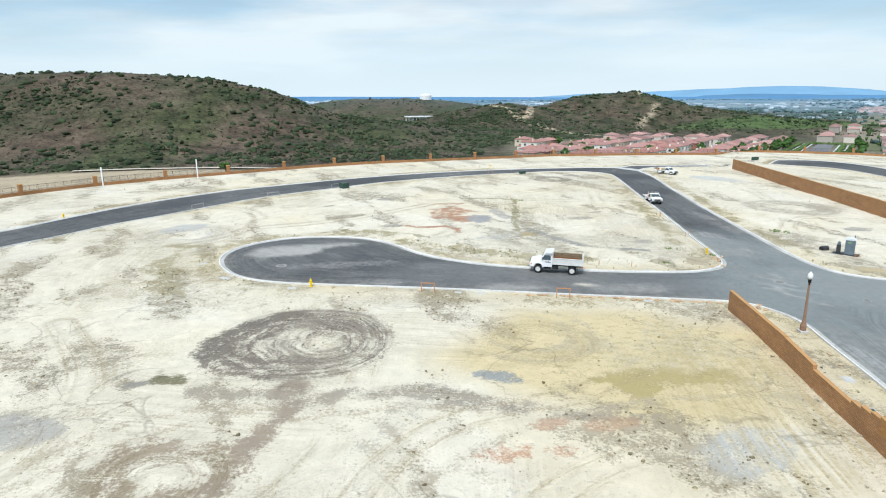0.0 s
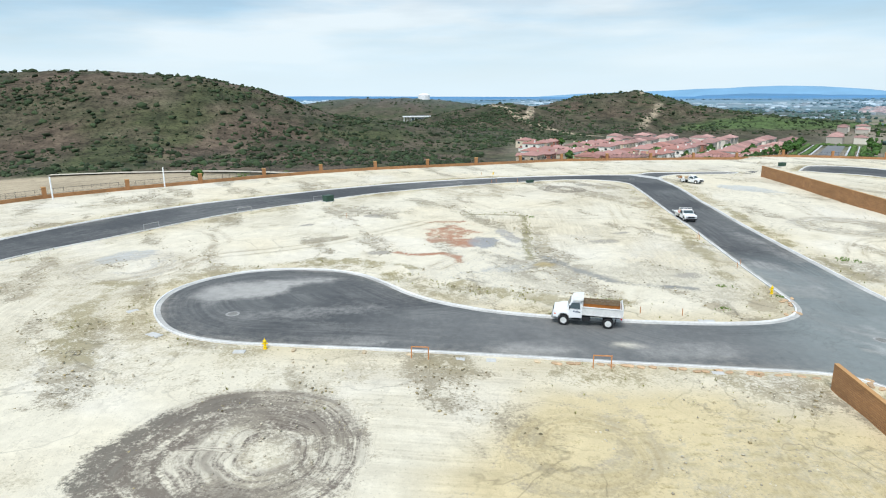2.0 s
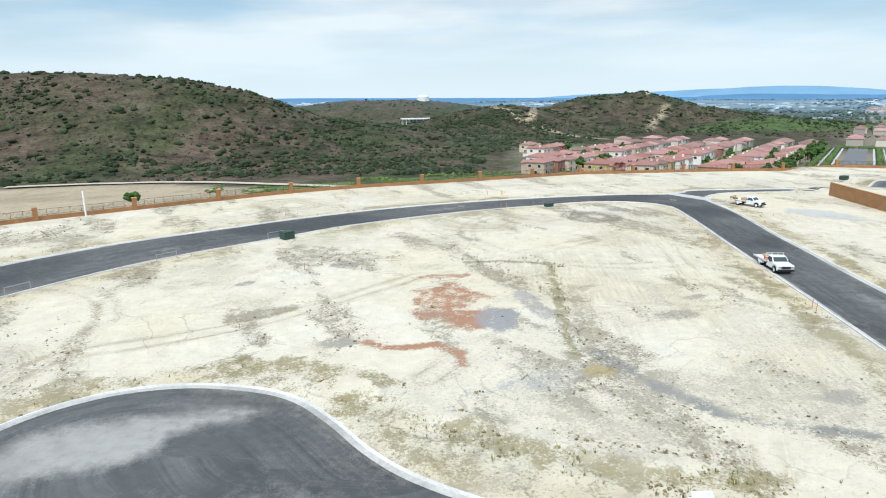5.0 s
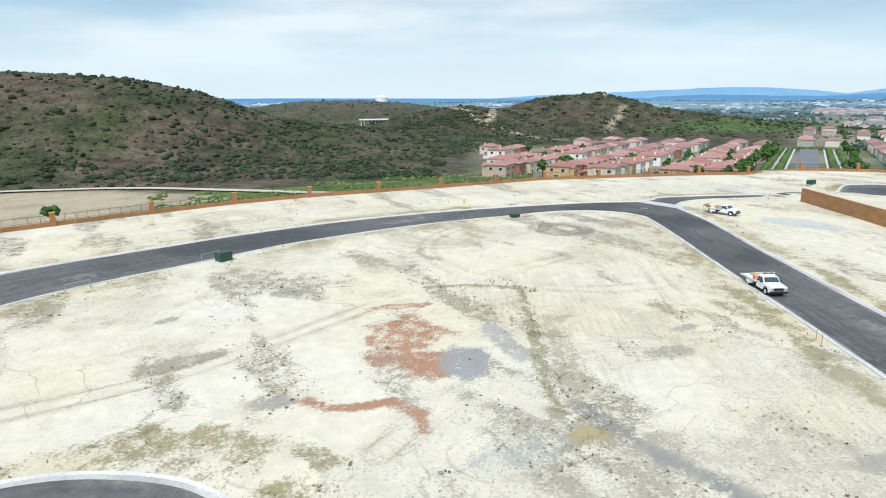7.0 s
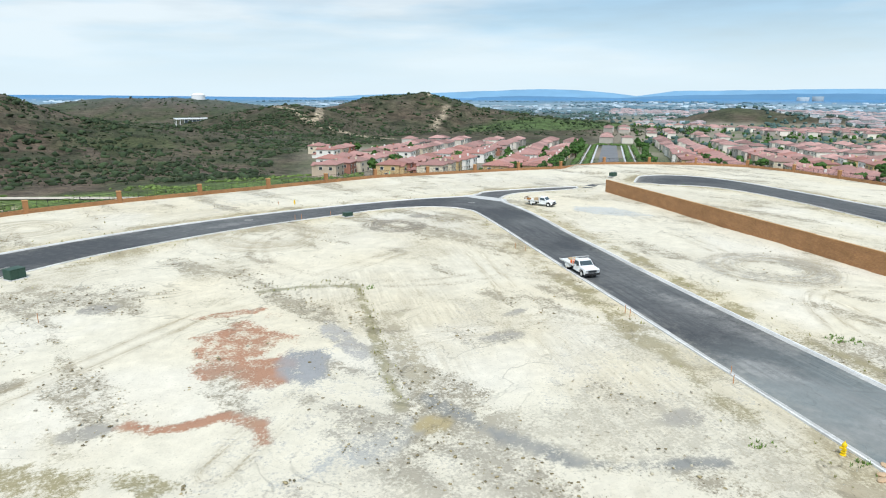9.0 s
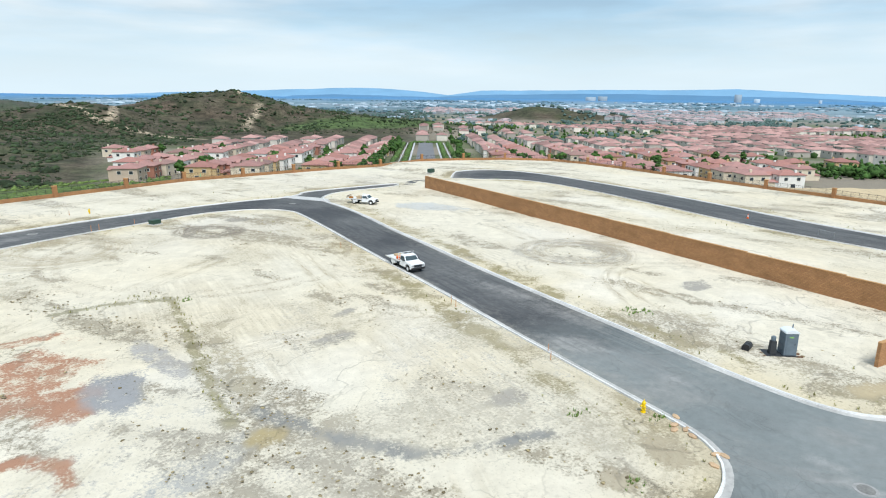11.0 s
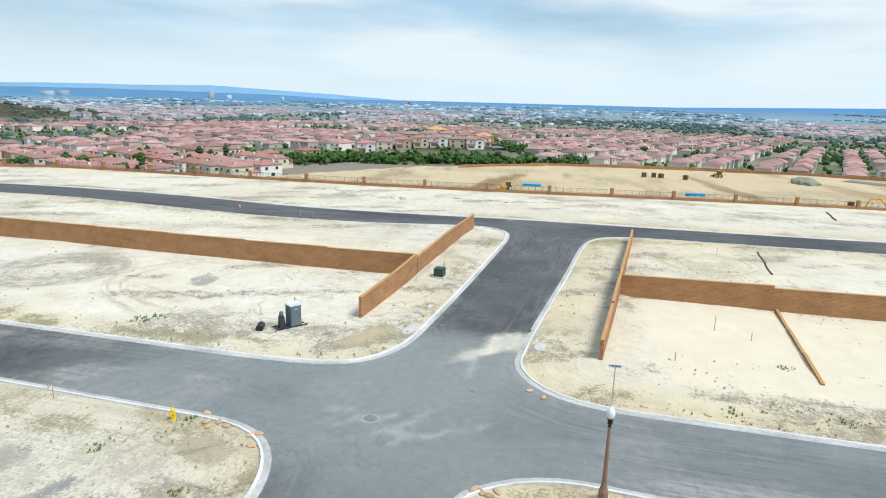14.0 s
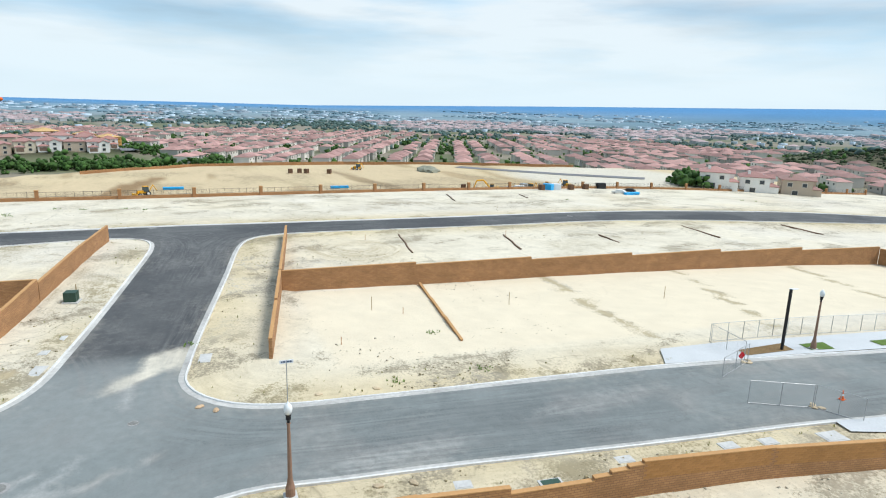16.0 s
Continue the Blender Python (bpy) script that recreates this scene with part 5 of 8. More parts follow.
def dump_truck(at):
    t = thing("dump_truck", "white dump truck with an empty rusty bed at the kerb", "dump truck", at=at)
    bm = BM()
    for s in (-0.42, 0.42):
        slab(bm, (-2.2, s, 0.78), (5.8, 0.09, 0.22))
    for x in (0.7, -1.6, -2.8, -4.05, -5.1):
        slab(bm, (x, 0, 0.78), (0.14, 0.9, 0.16))
    rod(bm, (0, -0.9, 0.5), (0, 0.9, 0.5), 0.07)
    rod(bm, (-4.05, -0.9, 0.5), (-4.05, 0.9, 0.5), 0.11)
    turned(bm, [(0.05, -0.2), (0.24, -0.14), (0.24, 0.14), (0.05, 0.2)], 12, (-4.05, 0, 0.5))
    part("chassis", bm, CHASSIS, t)
    # hood and cab share one body shell
    bm = BM()
    outline(bm, [(0.98, 0.62), (1.02, 1.02), (0.93, 1.28), (0.25, 1.46), (-0.28, 1.54), (-0.62, 2.14), (-0.86, 2.24), (-1.50, 2.24), (-1.62, 2.08), (-1.66, 0.66), (-0.58, 0.62), (-0.52, 0.85), (-0.30, 1.08), (0.05, 1.13), (0.40, 1.03), (0.56, 0.80), (0.60, 0.60)], 1.06, bevel=0.045, top_in=0.16, from_z=1.1)
    cab = part("cab", bm, WHITE, t)
    for s in (-1, 1):
        bm = BM()
        outline(bm, [(0.66, 0.62), (0.60, 0.98), (0.34, 1.16), (-0.05, 1.20), (-0.40, 1.12), (-0.58, 0.86), (-0.62, 0.62), (-0.5, 0.62), (-0.44, 0.84), (-0.26, 1.0), (0.0, 1.05), (0.28, 1.0), (0.46, 0.82), (0.52, 0.62)], 0.11, centre=s * 1.06, bevel=0.02)
        part("fender", bm, WHITE, t)
        bm = BM()
        slab(bm, (-1.12, s * 1.045, 1.06), (0.86, 0.03, 0.78), bevel=0.012)
        door = part("door", bm, WHITE, t)
        bm = BM()
        slab(bm, (-1.42, s * 1.07, 1.22), (0.16, 0.03, 0.05))
        part("handle", bm, DARK_PLASTIC, door)
        bm = BM()
        for i, (x, w, h) in enumerate(((-0.92, 0.10, 0.15), (-1.05, 0.08, 0.12), (-1.20, 0.14, 0.18), (-1.36, 0.08, 0.12))):
            slab(bm, (x, s * 1.064, 1.27 - 0.02 * (i % 2)), (w, 0.006, h))
        part("lettering_bars", bm, SIGN_BLUE, door, "dark unreadable lettering")
        bm = BM()
        rod(bm, (-0.55, s * 1.0, 1.55), (-0.5, s * 1.28, 1.6), 0.015)
        slab(bm, (-0.5, s * 1.30, 1.72), (0.07, 0.2, 0.36), bevel=0.02)
        part("mirror", bm, DARK_PLASTIC, t)
        bm = BM()
        slab(bm, (0.93, s * 0.78, 0.92), (0.16, 0.34, 0.2), bevel=0.03)
        part("headlight", bm, CHROME, t)
        bm = BM()
        slab(bm, (0.82, s * 1.035, 0.93), (0.16, 0.06, 0.12), bevel=0.02)
        part("indicator", bm, ORANGE, t, "amber indicator lamp")
        bm = BM()
        slab(bm, (-2.05, s * 0.86, 0.62), (0.75, 0.4, 0.42), bevel=0.08)
        part("fuel_tank", bm, CHASSIS, t)
        bm = BM()
        slab(bm, (-1.12, s * 1.0, 0.5), (0.85, 0.22, 0.05))
        slab(bm, (-1.12, s * 0.92, 0.62), (0.7, 0.03, 0.22))
        part("step", bm, CHASSIS, t)
        bm = BM()
        slab(bm, (-4.7, s * 0.92, 0.56), (0.03, 0.5, 0.62), tilt=-8)
        part("mudflap", bm, BLACK, t)
    windows_of(t, [[(-0.70, s * (0.955 - 0.02), 2.06), (-1.44, s * 0.935, 2.06), (-1.48, s * 1.035, 1.52), (-0.42, s * 1.03, 1.56)][::s] for s in (-1, 1)])
    windows_of(t, [[(-0.32, -0.92, 1.58), (-0.32, 0.92, 1.58), (-0.615, 0.82, 2.10), (-0.615, -0.82, 2.10)]], "windscreen")
    bm = BM()
    slab(bm, (1.05, 0, 0.64), (0.14, 2.14, 0.26), bevel=0.04)
    part("bumper", bm, CHROME, t)
    bm = BM()
    for i in range(5):
        slab(bm, (1.02, 0, 0.84 + i * 0.075), (0.05, 1.1, 0.035))
    slab(bm, (1.0, 0, 0.99), (0.04, 1.16, 0.44))
    part("grille", bm, DARK_PLASTIC, t)
    for y in (-0.6, -0.2, 0, 0.2, 0.6):
        bm = BM()
        slab(bm, (-0.80, y, 2.26), (0.12, 0.08, 0.05), bevel=0.015)
        part("roof_lamp", bm, ORANGE, t)
    # bed
    bed = BM()
    slab(bed, (-3.44, 0, 1.06), (3.55, 2.2, 0.12))
    for s in (-1, 1):
        slab(bed, (-3.44, s * 1.13, 1.42), (3.58, 0.07, 0.72))
        slab(bed, (-3.44, s * 1.15, 1.79), (3.6, 0.14, 0.08), bevel=0.02)
        slab(bed, (-3.44, s * 1.15, 1.08), (3.6, 0.12, 0.1))
        for i in range(8):
            slab(bed, (-1.72 - i * 0.49, s * 1.18, 1.43), (0.08, 0.07, 0.64), bevel=0.012)
    slab(bed, (-1.68, 0, 1.62), (0.08, 2.26, 1.16))
    slab(bed, (-1.25, 0, 2.42), (1.0, 2.2, 0.06), tilt=9)
    for s in (-1, 1):
        slab(bed, (-1.35, s * 1.09, 2.36), (0.75, 0.05, 0.12), tilt=9)
    part("bed", bed, DIRTY_WHITE, t)
    bm = BM()
    slab(bm, (-3.44, 0, 1.135), (3.4, 2.12, 0.03))
    for s in (-1, 1):
        slab(bm, (-3.44, s * 1.085, 1.40), (3.4, 0.02, 0.52))
    part("bed_liner", bm, RUST, t, "rusty orange bed floor")
    bm = BM()
    for i in range(3):
        slab(bm, (-3.4, -1.06, 1.48 + i * 0.2), (3.4, 0.05, 0.18))
    part("side_board", bm, material("weathered_board", (0.21, 0.165, 0.11), 0.9, 0, 0.2, 5.0, 0.12, 1.0), t, "weathered timber side board")
    bm = BM()
    slab(bm, (-5.25, 0, 1.52), (0.08, 2.3, 0.92), bevel=0.015)
    for y in (-1.1, -0.4, 0.4, 1.1):
        slab(bm, (-5.31, y, 1.52), (0.08, 0.09, 0.94))
    part("tailgate", bm, DIRTY_WHITE, t)
    bm = BM()
    slab(bm, (-5.2, 0, 0.86), (0.1, 2.2, 0.14))
    for s in (-1, 1):
        slab(bm, (-5.26, s * 0.9, 0.86), (0.05, 0.2, 0.1))
    part("tail_lamp_bar", bm, SIGN_RED, t)
    for ob in list(t.children):
        ob.location.z += 0.15
    for s in (-1, 1):
        wheel(t, (0, s * 1.02, 0.5), 0.5, 0.27)
        wheel(t, (-4.05, s * 0.9, 0.5), 0.5, 0.25, True)
    return t


def flatbed(at, label, load, stake_rear):
    t = thing("flatbed_truck", label, "flatbed truck", at=at)
    bm = BM()
    for s in (-0.4, 0.4):
        slab(bm, (-1.9, s, 0.62), (5.0, 0.09, 0.18))
    for x in (0.5, -1.2, -2.6, -3.5, -4.2):
        slab(bm, (x, 0, 0.62), (0.12, 0.85, 0.14))
    rod(bm, (-3.5, -0.8, 0.42), (-3.5, 0.8, 0.42), 0.1)
    part("chassis", bm, CHASSIS, t)
    bm = BM()
    outline(bm, [(0.82, 0.46), (0.88, 0.86), (0.82, 1.10), (-0.42, 1.20), (-0.92, 1.72), (-1.12, 1.80), (-1.72, 1.80), (-1.86, 1.70), (-1.92, 0.46), (-0.52, 0.44), (-0.48, 0.68), (-0.28, 0.88), (0.0, 0.94), (0.28, 0.88), (0.48, 0.68), (0.52, 0.44)], 0.98, bevel=0.045, top_in=0.2, from_z=1.05)
    part("cab", bm, WHITE, t)
    for s in (-1, 1):
        bm = BM()
        slab(bm, (-1.25, s * 0.975, 0.84), (1.0, 0.03, 0.66), bevel=0.012)
        door = part("door", bm, WHITE, t)
        bm = BM()
        slab(bm, (-1.62, s * 1.0, 0.98), (0.16, 0.03, 0.04))
        part("handle", bm, DARK_PLASTIC, door)
        bm = BM()
        slab(bm, (-0.78, s * 1.12, 1.3), (0.08, 0.22, 0.24), bevel=0.03)
        rod(bm, (-0.8, s * 0.95, 1.2), (-0.78, s * 1.1, 1.25), 0.015)
        part("mirror", bm, DARK_PLASTIC, t)
        bm = BM()
        slab(bm, (0.82, s * 0.72, 0.88), (0.14, 0.36, 0.18), bevel=0.03)
        part("headlight", bm, CHROME, t)
        bm = BM()
        slab(bm, (-3.25, s * 0.95, 0.62), (1.0, 0.3, 0.34), bevel=0.02)
        part("tool_box", bm, WHITE, t)
    windows_of(t, [[(-0.98, s * 0.855, 1.66), (-1.72, s * 0.845, 1.66), (-1.76, s * 0.955, 1.18), (-0.55, s * 0.96, 1.2)][::s] for s in (-1, 1)])
    windows_of(t, [[(-0.47, -0.85, 1.24), (-0.47, 0.85, 1.24), (-0.905, 0.76, 1.69), (-0.905, -0.76, 1.69)]], "windscreen")
    bm = BM()
    slab(bm, (0.9, 0, 0.52), (0.14, 1.96, 0.24), bevel=0.04)
    part("bumper", bm, CHASSIS, t, "dark front bumper")
    bm = BM()
    slab(bm, (0.86, 0, 0.84), (0.06, 1.1, 0.28))
    for i in range(3):
        slab(bm, (0.90, 0, 0.75 + i * 0.09), (0.03, 1.06, 0.03))
    part("grille", bm, DARK_PLASTIC, t)
    bm = BM()
    slab(bm, (-3.5, 0, 0.92), (3.1, 2.24, 0.12), bevel=0.015)
    for s in (-1, 1):
        slab(bm, (-3.5, s * 1.12, 0.98), (3.1, 0.05, 0.14))
    part("flatbed", bm, DIRTY_WHITE, t)
    bm = BM()
    for y in (-1.05, -0.35, 0.35, 1.05):
        rod(bm, (-2.0, y, 0.95), (-2.0, y, 1.95), 0.035)
    for z in (1.2, 1.45, 1.7, 1.95):
        rod(bm, (-2.0, -1.08, z), (-2.0, 1.08, z), 0.03)
    part("headboard_rack", bm, DIRTY_WHITE, t)
    if stake_rear:
        bm = BM()
        for y in (-1.05, 0.0, 1.05):
            rod(bm, (-5.0, y, 0.95), (-5.0, y, 1.5), 0.03)
        for z in (1.2, 1.45):
            slab(bm, (-5.0, 0, z), (0.04, 2.1, 0.12))
        part("rear_rack", bm, PALLET, t)
    for i, (x, y, sx, sy, sz, m) in enumerate(load):
        bm = BM()
        slab(bm, (x, y, 0.98 + sz / 2), (sx, sy, sz), bevel=0.02)
        part("load_box", bm, m, t)
    for s in (-1, 1):
        wheel(t, (0, s * 0.86, 0.4), 0.4, 0.24)
        wheel(t, (-3.5, s * 0.78, 0.4), 0.4, 0.22, True)
    return t


def on_ground(x, y, turn=0.0, lift=0.0):
    return pose(x, y, z_at(x, y) + lift, 0, 0, turn)


def on_slope(x, y, turn, lift=0.03):
    """A pose that follows the fall of the ground."""
    z, e = z_at(x, y), 1.5
    n = Vector((-(z_at(x + e, y) - z_at(x - e, y)) / (2 * e), -(z_at(x, y + e) - z_at(x, y - e)) / (2 * e), 1)).normalized()
    f = Vector((math.cos(radians(turn)), math.sin(radians(turn)), 0))
    s = n.cross(f).normalized()
    f = s.cross(n)
    m = Matrix((f, s, n)).transposed().to_4x4()
    m.translation = (x, y, z + lift)
    return m


dump_truck(on_slope(12.1, 81.9, 166.5))
flatbed(on_slope(41.9, 128.2, -91), "white flatbed work truck carrying boxes, parked at the kerb", [(-2.6, -0.5, 0.6, 0.7, 0.35, ORANGE), (-2.9, 0.4, 0.9, 0.5, 0.3, DIRTY_WHITE), (-4.3, 0.2, 0.5, 0.9, 0.22, PALE_WOOD)], False)
flatbed(on_slope(61.3, 173.1, -52), "white flatbed work truck with brown rear rack standing on bare soil", [(-2.7, 0.0, 0.9, 1.2, 0.5, PALE_WOOD), (-4.4, -0.3, 0.6, 0.8, 0.3, RUST)], True)


# ---- street furniture ----
def hydrant(at):
    h = thing("fire_hydrant", "bright yellow fire hydrant behind the kerb", "fire hydrant", "fire hydrants", at=at)
    bm = BM()
    turned(bm, [(0.19, 0), (0.19, 0.05), (0.12, 0.07), (0.12, 0.16), (0.16, 0.18), (0.16, 0.23), (0.115, 0.25), (0.115, 0.62), (0.15, 0.64), (0.15, 0.7), (0.12, 0.78), (0.06, 0.84), (0.03, 0.9)], 16)
    body = part("barrel", bm, YELLOW, h, smooth=False)
    for a in (0, 90, 180):
        bm = BM()
        c, s = math.cos(radians(a)), math.sin(radians(a))
        rod(bm, (c * 0.08, s * 0.08, 0.48), (c * 0.2, s * 0.2, 0.48), 0.06, sides=10)
        rod(bm, (c * 0.2, s * 0.2, 0.48), (c * 0.24, s * 0.24, 0.48), 0.075, sides=8)
        part("outlet", bm, YELLOW, h)
    bm = BM()
    rod(bm, (0, 0, 0.88), (0, 0, 0.95), 0.035, sides=6)
    part("stem_nut", bm, YELLOW, h)
    return h


first = hydrant(on_ground(-14.5, 75.25))
for x, y, a in ((36.3, 90.3, 60), (-63.9, 112.2, 20), (14, 187.2, 100)):
    copy_thing(first, on_ground(x, y, a))


def street_lamp(at, h=5.5):
    t = thing("street_lamp", "brown concrete lamp post with a milky acorn globe", "street lamp", "street lamps", at=at)
    bm = BM()
    slab(bm, (0, 0, 0.06), (0.75, 0.75, 0.3), bevel=0.03)
    part("footing", bm, CONCRETE, t, "grey concrete footing")
    bm = BM()
    turned(bm, [(0.27, 0.2), (0.27, 0.7), (0.24, 0.78), (0.19, 0.95), (0.155, 1.2), (0.14, 1.3)], 16)
    part("base", bm, BROWN_POLE, t)
    bm = BM()
    turned(bm, [(0.135, 1.28), (0.085, h - 0.95), (0.12, h - 0.93), (0.12, h - 0.87)], 14)
    part("post", bm, BROWN_POLE, t)
    bm = BM()
    turned(bm, [(0.08, h - 0.9), (0.08, h - 0.72), (0.15, h - 0.66), (0.13, h - 0.5), (0.16, h - 0.42), (0.16, h - 0.36)], 14)
    part("capital", bm, BLACK_POLE, t, "black lamp capital")
    bm = BM()
    turned(bm, [(0.14, h - 0.38), (0.22, h - 0.2), (0.24, h - 0.05), (0.2, h + 0.12), (0.12, h + 0.24), (0.05, h + 0.28), (0.03, h + 0.38)], 16)
    part("globe", bm, GLOBE, t, "milky white acorn globe", True)
    return t


lamp = street_lamp(on_ground(33.75, 62.4))
street_lamp(on_ground(42.9, 9.8), 5.95)

t = thing("street_sign", "grey post with a white street name blade", "street sign", at=on_ground(45.8, 60.9))
bm = BM()
rod(bm, (0, 0, -0.2), (0, 0, 3.35), 0.035)
part("post", bm, GALV, t)
bm = BM()
slab(bm, (0, 0, 3.25), (0.03, 1.0, 0.26))
blade = part("name_blade", bm, SIGN_WHITE, t)
bm = BM()
for s in (-1, 1):
    for y, w in ((-0.3, 0.16), (-0.08, 0.2), (0.16, 0.16), (0.33, 0.1)):
        slab(bm, (s * 0.018, y, 3.25), (0.004, w, 0.12))
part("lettering_bars", bm, SIGN_BLUE, blade, "dark unreadable lettering")

t = thing("light_pole", "tall black square pole with a small panel on top", "light pole", at=on_ground(43.5, 13.4))
bm = BM()
slab(bm, (0, 0, 3.1), (0.22, 0.22, 6.6), bevel=0.02)
part("post", bm, BLACK_POLE, t)
bm = BM()
slab(bm, (-0.15, -0.2, 6.45), (0.55, 0.7, 0.05), tilt=8)
part("panel", bm, SIGN_WHITE, t, "pale flat panel")

for x, y in ((-60.6, 163.6), (-75.6, 147.4)):
    t = thing("marker_post", "tall white timber marker post beside the view wall", "post", "tall white posts", at=on_ground(x, y))
    bm = BM()
    slab(bm, (0, 0, 2.1), (0.22, 0.22, 4.8), bevel=0.02)
    part("post", bm, SIGN_WHITE, t)

t = thing("marker_post", "short pale green survey marker by the view wall", "post", at=on_ground(42.8, 226))
bm = BM()
slab(bm, (0, 0, 0.7), (0.35, 0.35, 1.8), taper=(0.5, 0.5))
part("post", bm, material("pale_green_paint", (0.35, 0.62, 0.34), 0.6), t)


def utility_box(at, s, label):
    t = thing("utility_box", label, "utility box", "utility boxes", at=at)
    bm = BM()
    slab(bm, (0, 0, 0.04), (s[0] + 0.35, s[1] + 0.35, 0.22), bevel=0.02)
    part("pad", bm, CONCRETE, t, "pale concrete pad")
    bm = BM()
    slab(bm, (0, 0, 0.15 + s[2] / 2), s, bevel=0.03)
    part("cabinet", bm, GREEN_BOX, t)
    bm = BM()
    slab(bm, (0, -0.02, 0.17 + s[2]), (s[0] + 0.04, s[1] + 0.04, 0.05), bevel=0.015)
    part("lid", bm, GREEN_BOX, t)
    for k in (-0.25, 0.25):
        bm = BM()
        slab(bm, (k * s[0], -s[1] / 2 - 0.01, 0.15 + s[2] * 0.5), (s[0] * 0.44, 0.02, s[2] * 0.8))
        part("door", bm, GREEN_BOX, t)
    return t


utility_box(on_ground(-21.3, 145.4, 45), (1.7, 1.4, 1.1), "dark green transformer box on a concrete pad")
utility_box(on_ground(21.4, 172.3, 25), (1.5, 1.1, 0.6), "low dark green utility box near the bend")
utility_box(on_ground(76.2, 79.4, -8), (1.2, 1.2, 1.0), "dark green transformer box beside the corner wall")
utility_box(on_ground(102, 212, 20), (1.8, 1.3, 1.0), "dark utility box on bare soil near the far turning circle")
t = thing("survey_stake", "pale survey stake beside a utility box", "stake", at=on_ground(77.6, 79.1))
bm = BM()
slab(bm, (0, 0, 0.7), (0.1, 0.1, 1.7))
part("stake", bm, PALE_WOOD, t)


def cover(x, y, sx, sy, turn, label="flat pale concrete vault lid set in the soil", mat=None):
    t = thing("vault_cover", label, "vault cover", "vault covers", at=on_ground(x, y, turn))
    bm = BM()
    slab(bm, (0, 0, -0.03), (sx, sy, 0.2), bevel=0.03)
    part("collar", bm, CONCRETE, t)
    bm = BM()
    slab(bm, (0, 0, 0.075), (sx * 0.78, sy * 0.78, 0.03))
    part("lid", bm, mat or CONCRETE, t)


for x, y, sx, sy, a in ((64.9, 78.6, 1.3, 0.9, -8), (61.4, 79.3, 1.1, 0.8, -8), (57.2, 79.0, 2.0, 1.0, -10), (56.4, 66.4, 1.9, 1.0, -8), (30.6, 33.5, 1.3, 0.9, 85), (30.2, 30.3, 1.3, 0.9, 85), (29.3, 25.1, 1.8, 1.4, 85),
                        (31.3, 41.6, 1.2, 0.8, 85), (31.9, 52.7, 1.1, 0.8, 80), (2.0, 73.2, 0.8, 0.6, -6), (4.5, 73.0, 0.8, 0.7, -6), (22.1, 70.8, 0.9, 0.6, -6), (-29.9, 84.2, 1.2, 0.9, 40), (-25.2, 78.2, 1.6, 0.8, -30),
                        (25.8, 81.9, 1.5, 0.8, -5), (-16.5, 74.6, 1.0, 0.7, 0)):
    cover(x, y, sx, sy, a)
cover(30.4, 47.6, 1.5, 0.9, 85, "green plastic meter box lid set in the soil", GREEN_BOX)


COLLAR = material("worn_concrete_collar", (0.30, 0.30, 0.295), 0.9, 0, 0.12, 9.0, 0.15, 2.0)


LID = material("dusty_iron_lid", (0.21, 0.21, 0.20), 0.8, 0.2, 0.15, 9.0, 0.1, 2.0)


def manhole(x, y, r=0.62):
    t = thing("manhole", "round iron manhole cover in a pale concrete ring", "manhole", "manholes", at=on_slope(x, y, 0, 0.02))
    bm = BM()
    turned(bm, [(r * 1.08, -0.05), (r * 1.08, 0.012), (r * 0.8, 0.02), (r * 0.78, 0.016)], 24)
    part("collar", bm, COLLAR, t, "pale concrete ring")
    bm = BM()
    turned(bm, [(r * 0.76, 0.0), (r * 0.76, 0.03), (r * 0.7, 0.034)], 24)
    for i in range(4):
        slab(bm, (0, -0.3 + i * 0.2, 0.036), (r * 0.9, 0.05, 0.01))
    part("lid", bm, LID, t)


for x, y in ((39.6, 77.6), (-19.9, 83.5), (5, 173.5), (117, 73.5), (48, 181), (121, -12), (45.6, 71.2)):
    manhole(x, y, 0.35 if abs(x - 45.6) < 0.1 else 0.62)


def stake_frame(x, y, turn, mat, label, w=1.4, h=1.15):
    t = thing("stake_frame", label, "stake frame", "stake frames", at=on_ground(x, y, turn))
    for s in (-1, 1):
        bm = BM()
        slab(bm, (s * w / 2, 0, h / 2 - 0.1), (0.09, 0.07, h + 0.2))
        part("stake", bm, mat, t)
    bm = BM()
    slab(bm, (0, 0, h - 0.04), (w + 0.1, 0.05, 0.09))
    part("crossbar", bm, mat, t)


for x, y, a in ((-1.3, 73.2, -7), (13.2, 71.6, -7)):
    stake_frame(x, y, a, ORANGE_WOOD, "orange-stained timber frame of two stakes and a bar")
for x, y, a in ((-44.3, 120.6, 60), (-34, 134, 47), (-23.2, 146.4, 45), (106.1, 109, 80)):
    stake_frame(x, y, a, GALV, "pale metal pipe frame standing behind the kerb", 2.6, 1.0)
stake_pts = [(39.4, 143, 0.9), (40.3, 141.6, 0.9), (38.5, 115.9, 0.9), (38.2, 114.7, 0.9), (12.3, 170.9, 1.0), (13.4, 171.4, 1.0), (18.6, 173.2, 1.0), (37, 100, 0.8), (38.0, 101.3, 0.8), (11, 187.2, 0.8), (-15.4, 129.3, 0.9), (24, 83.4, 0.8), (20, 83.8, 0.8), (99.5, 41, 1.0), (100, 15, 1.0), (66, 49, 1.6), (64, 33, 1.6), (62, 12, 1.6), (64, 46, 0.8), (56.5, 54.5, 0.8)]
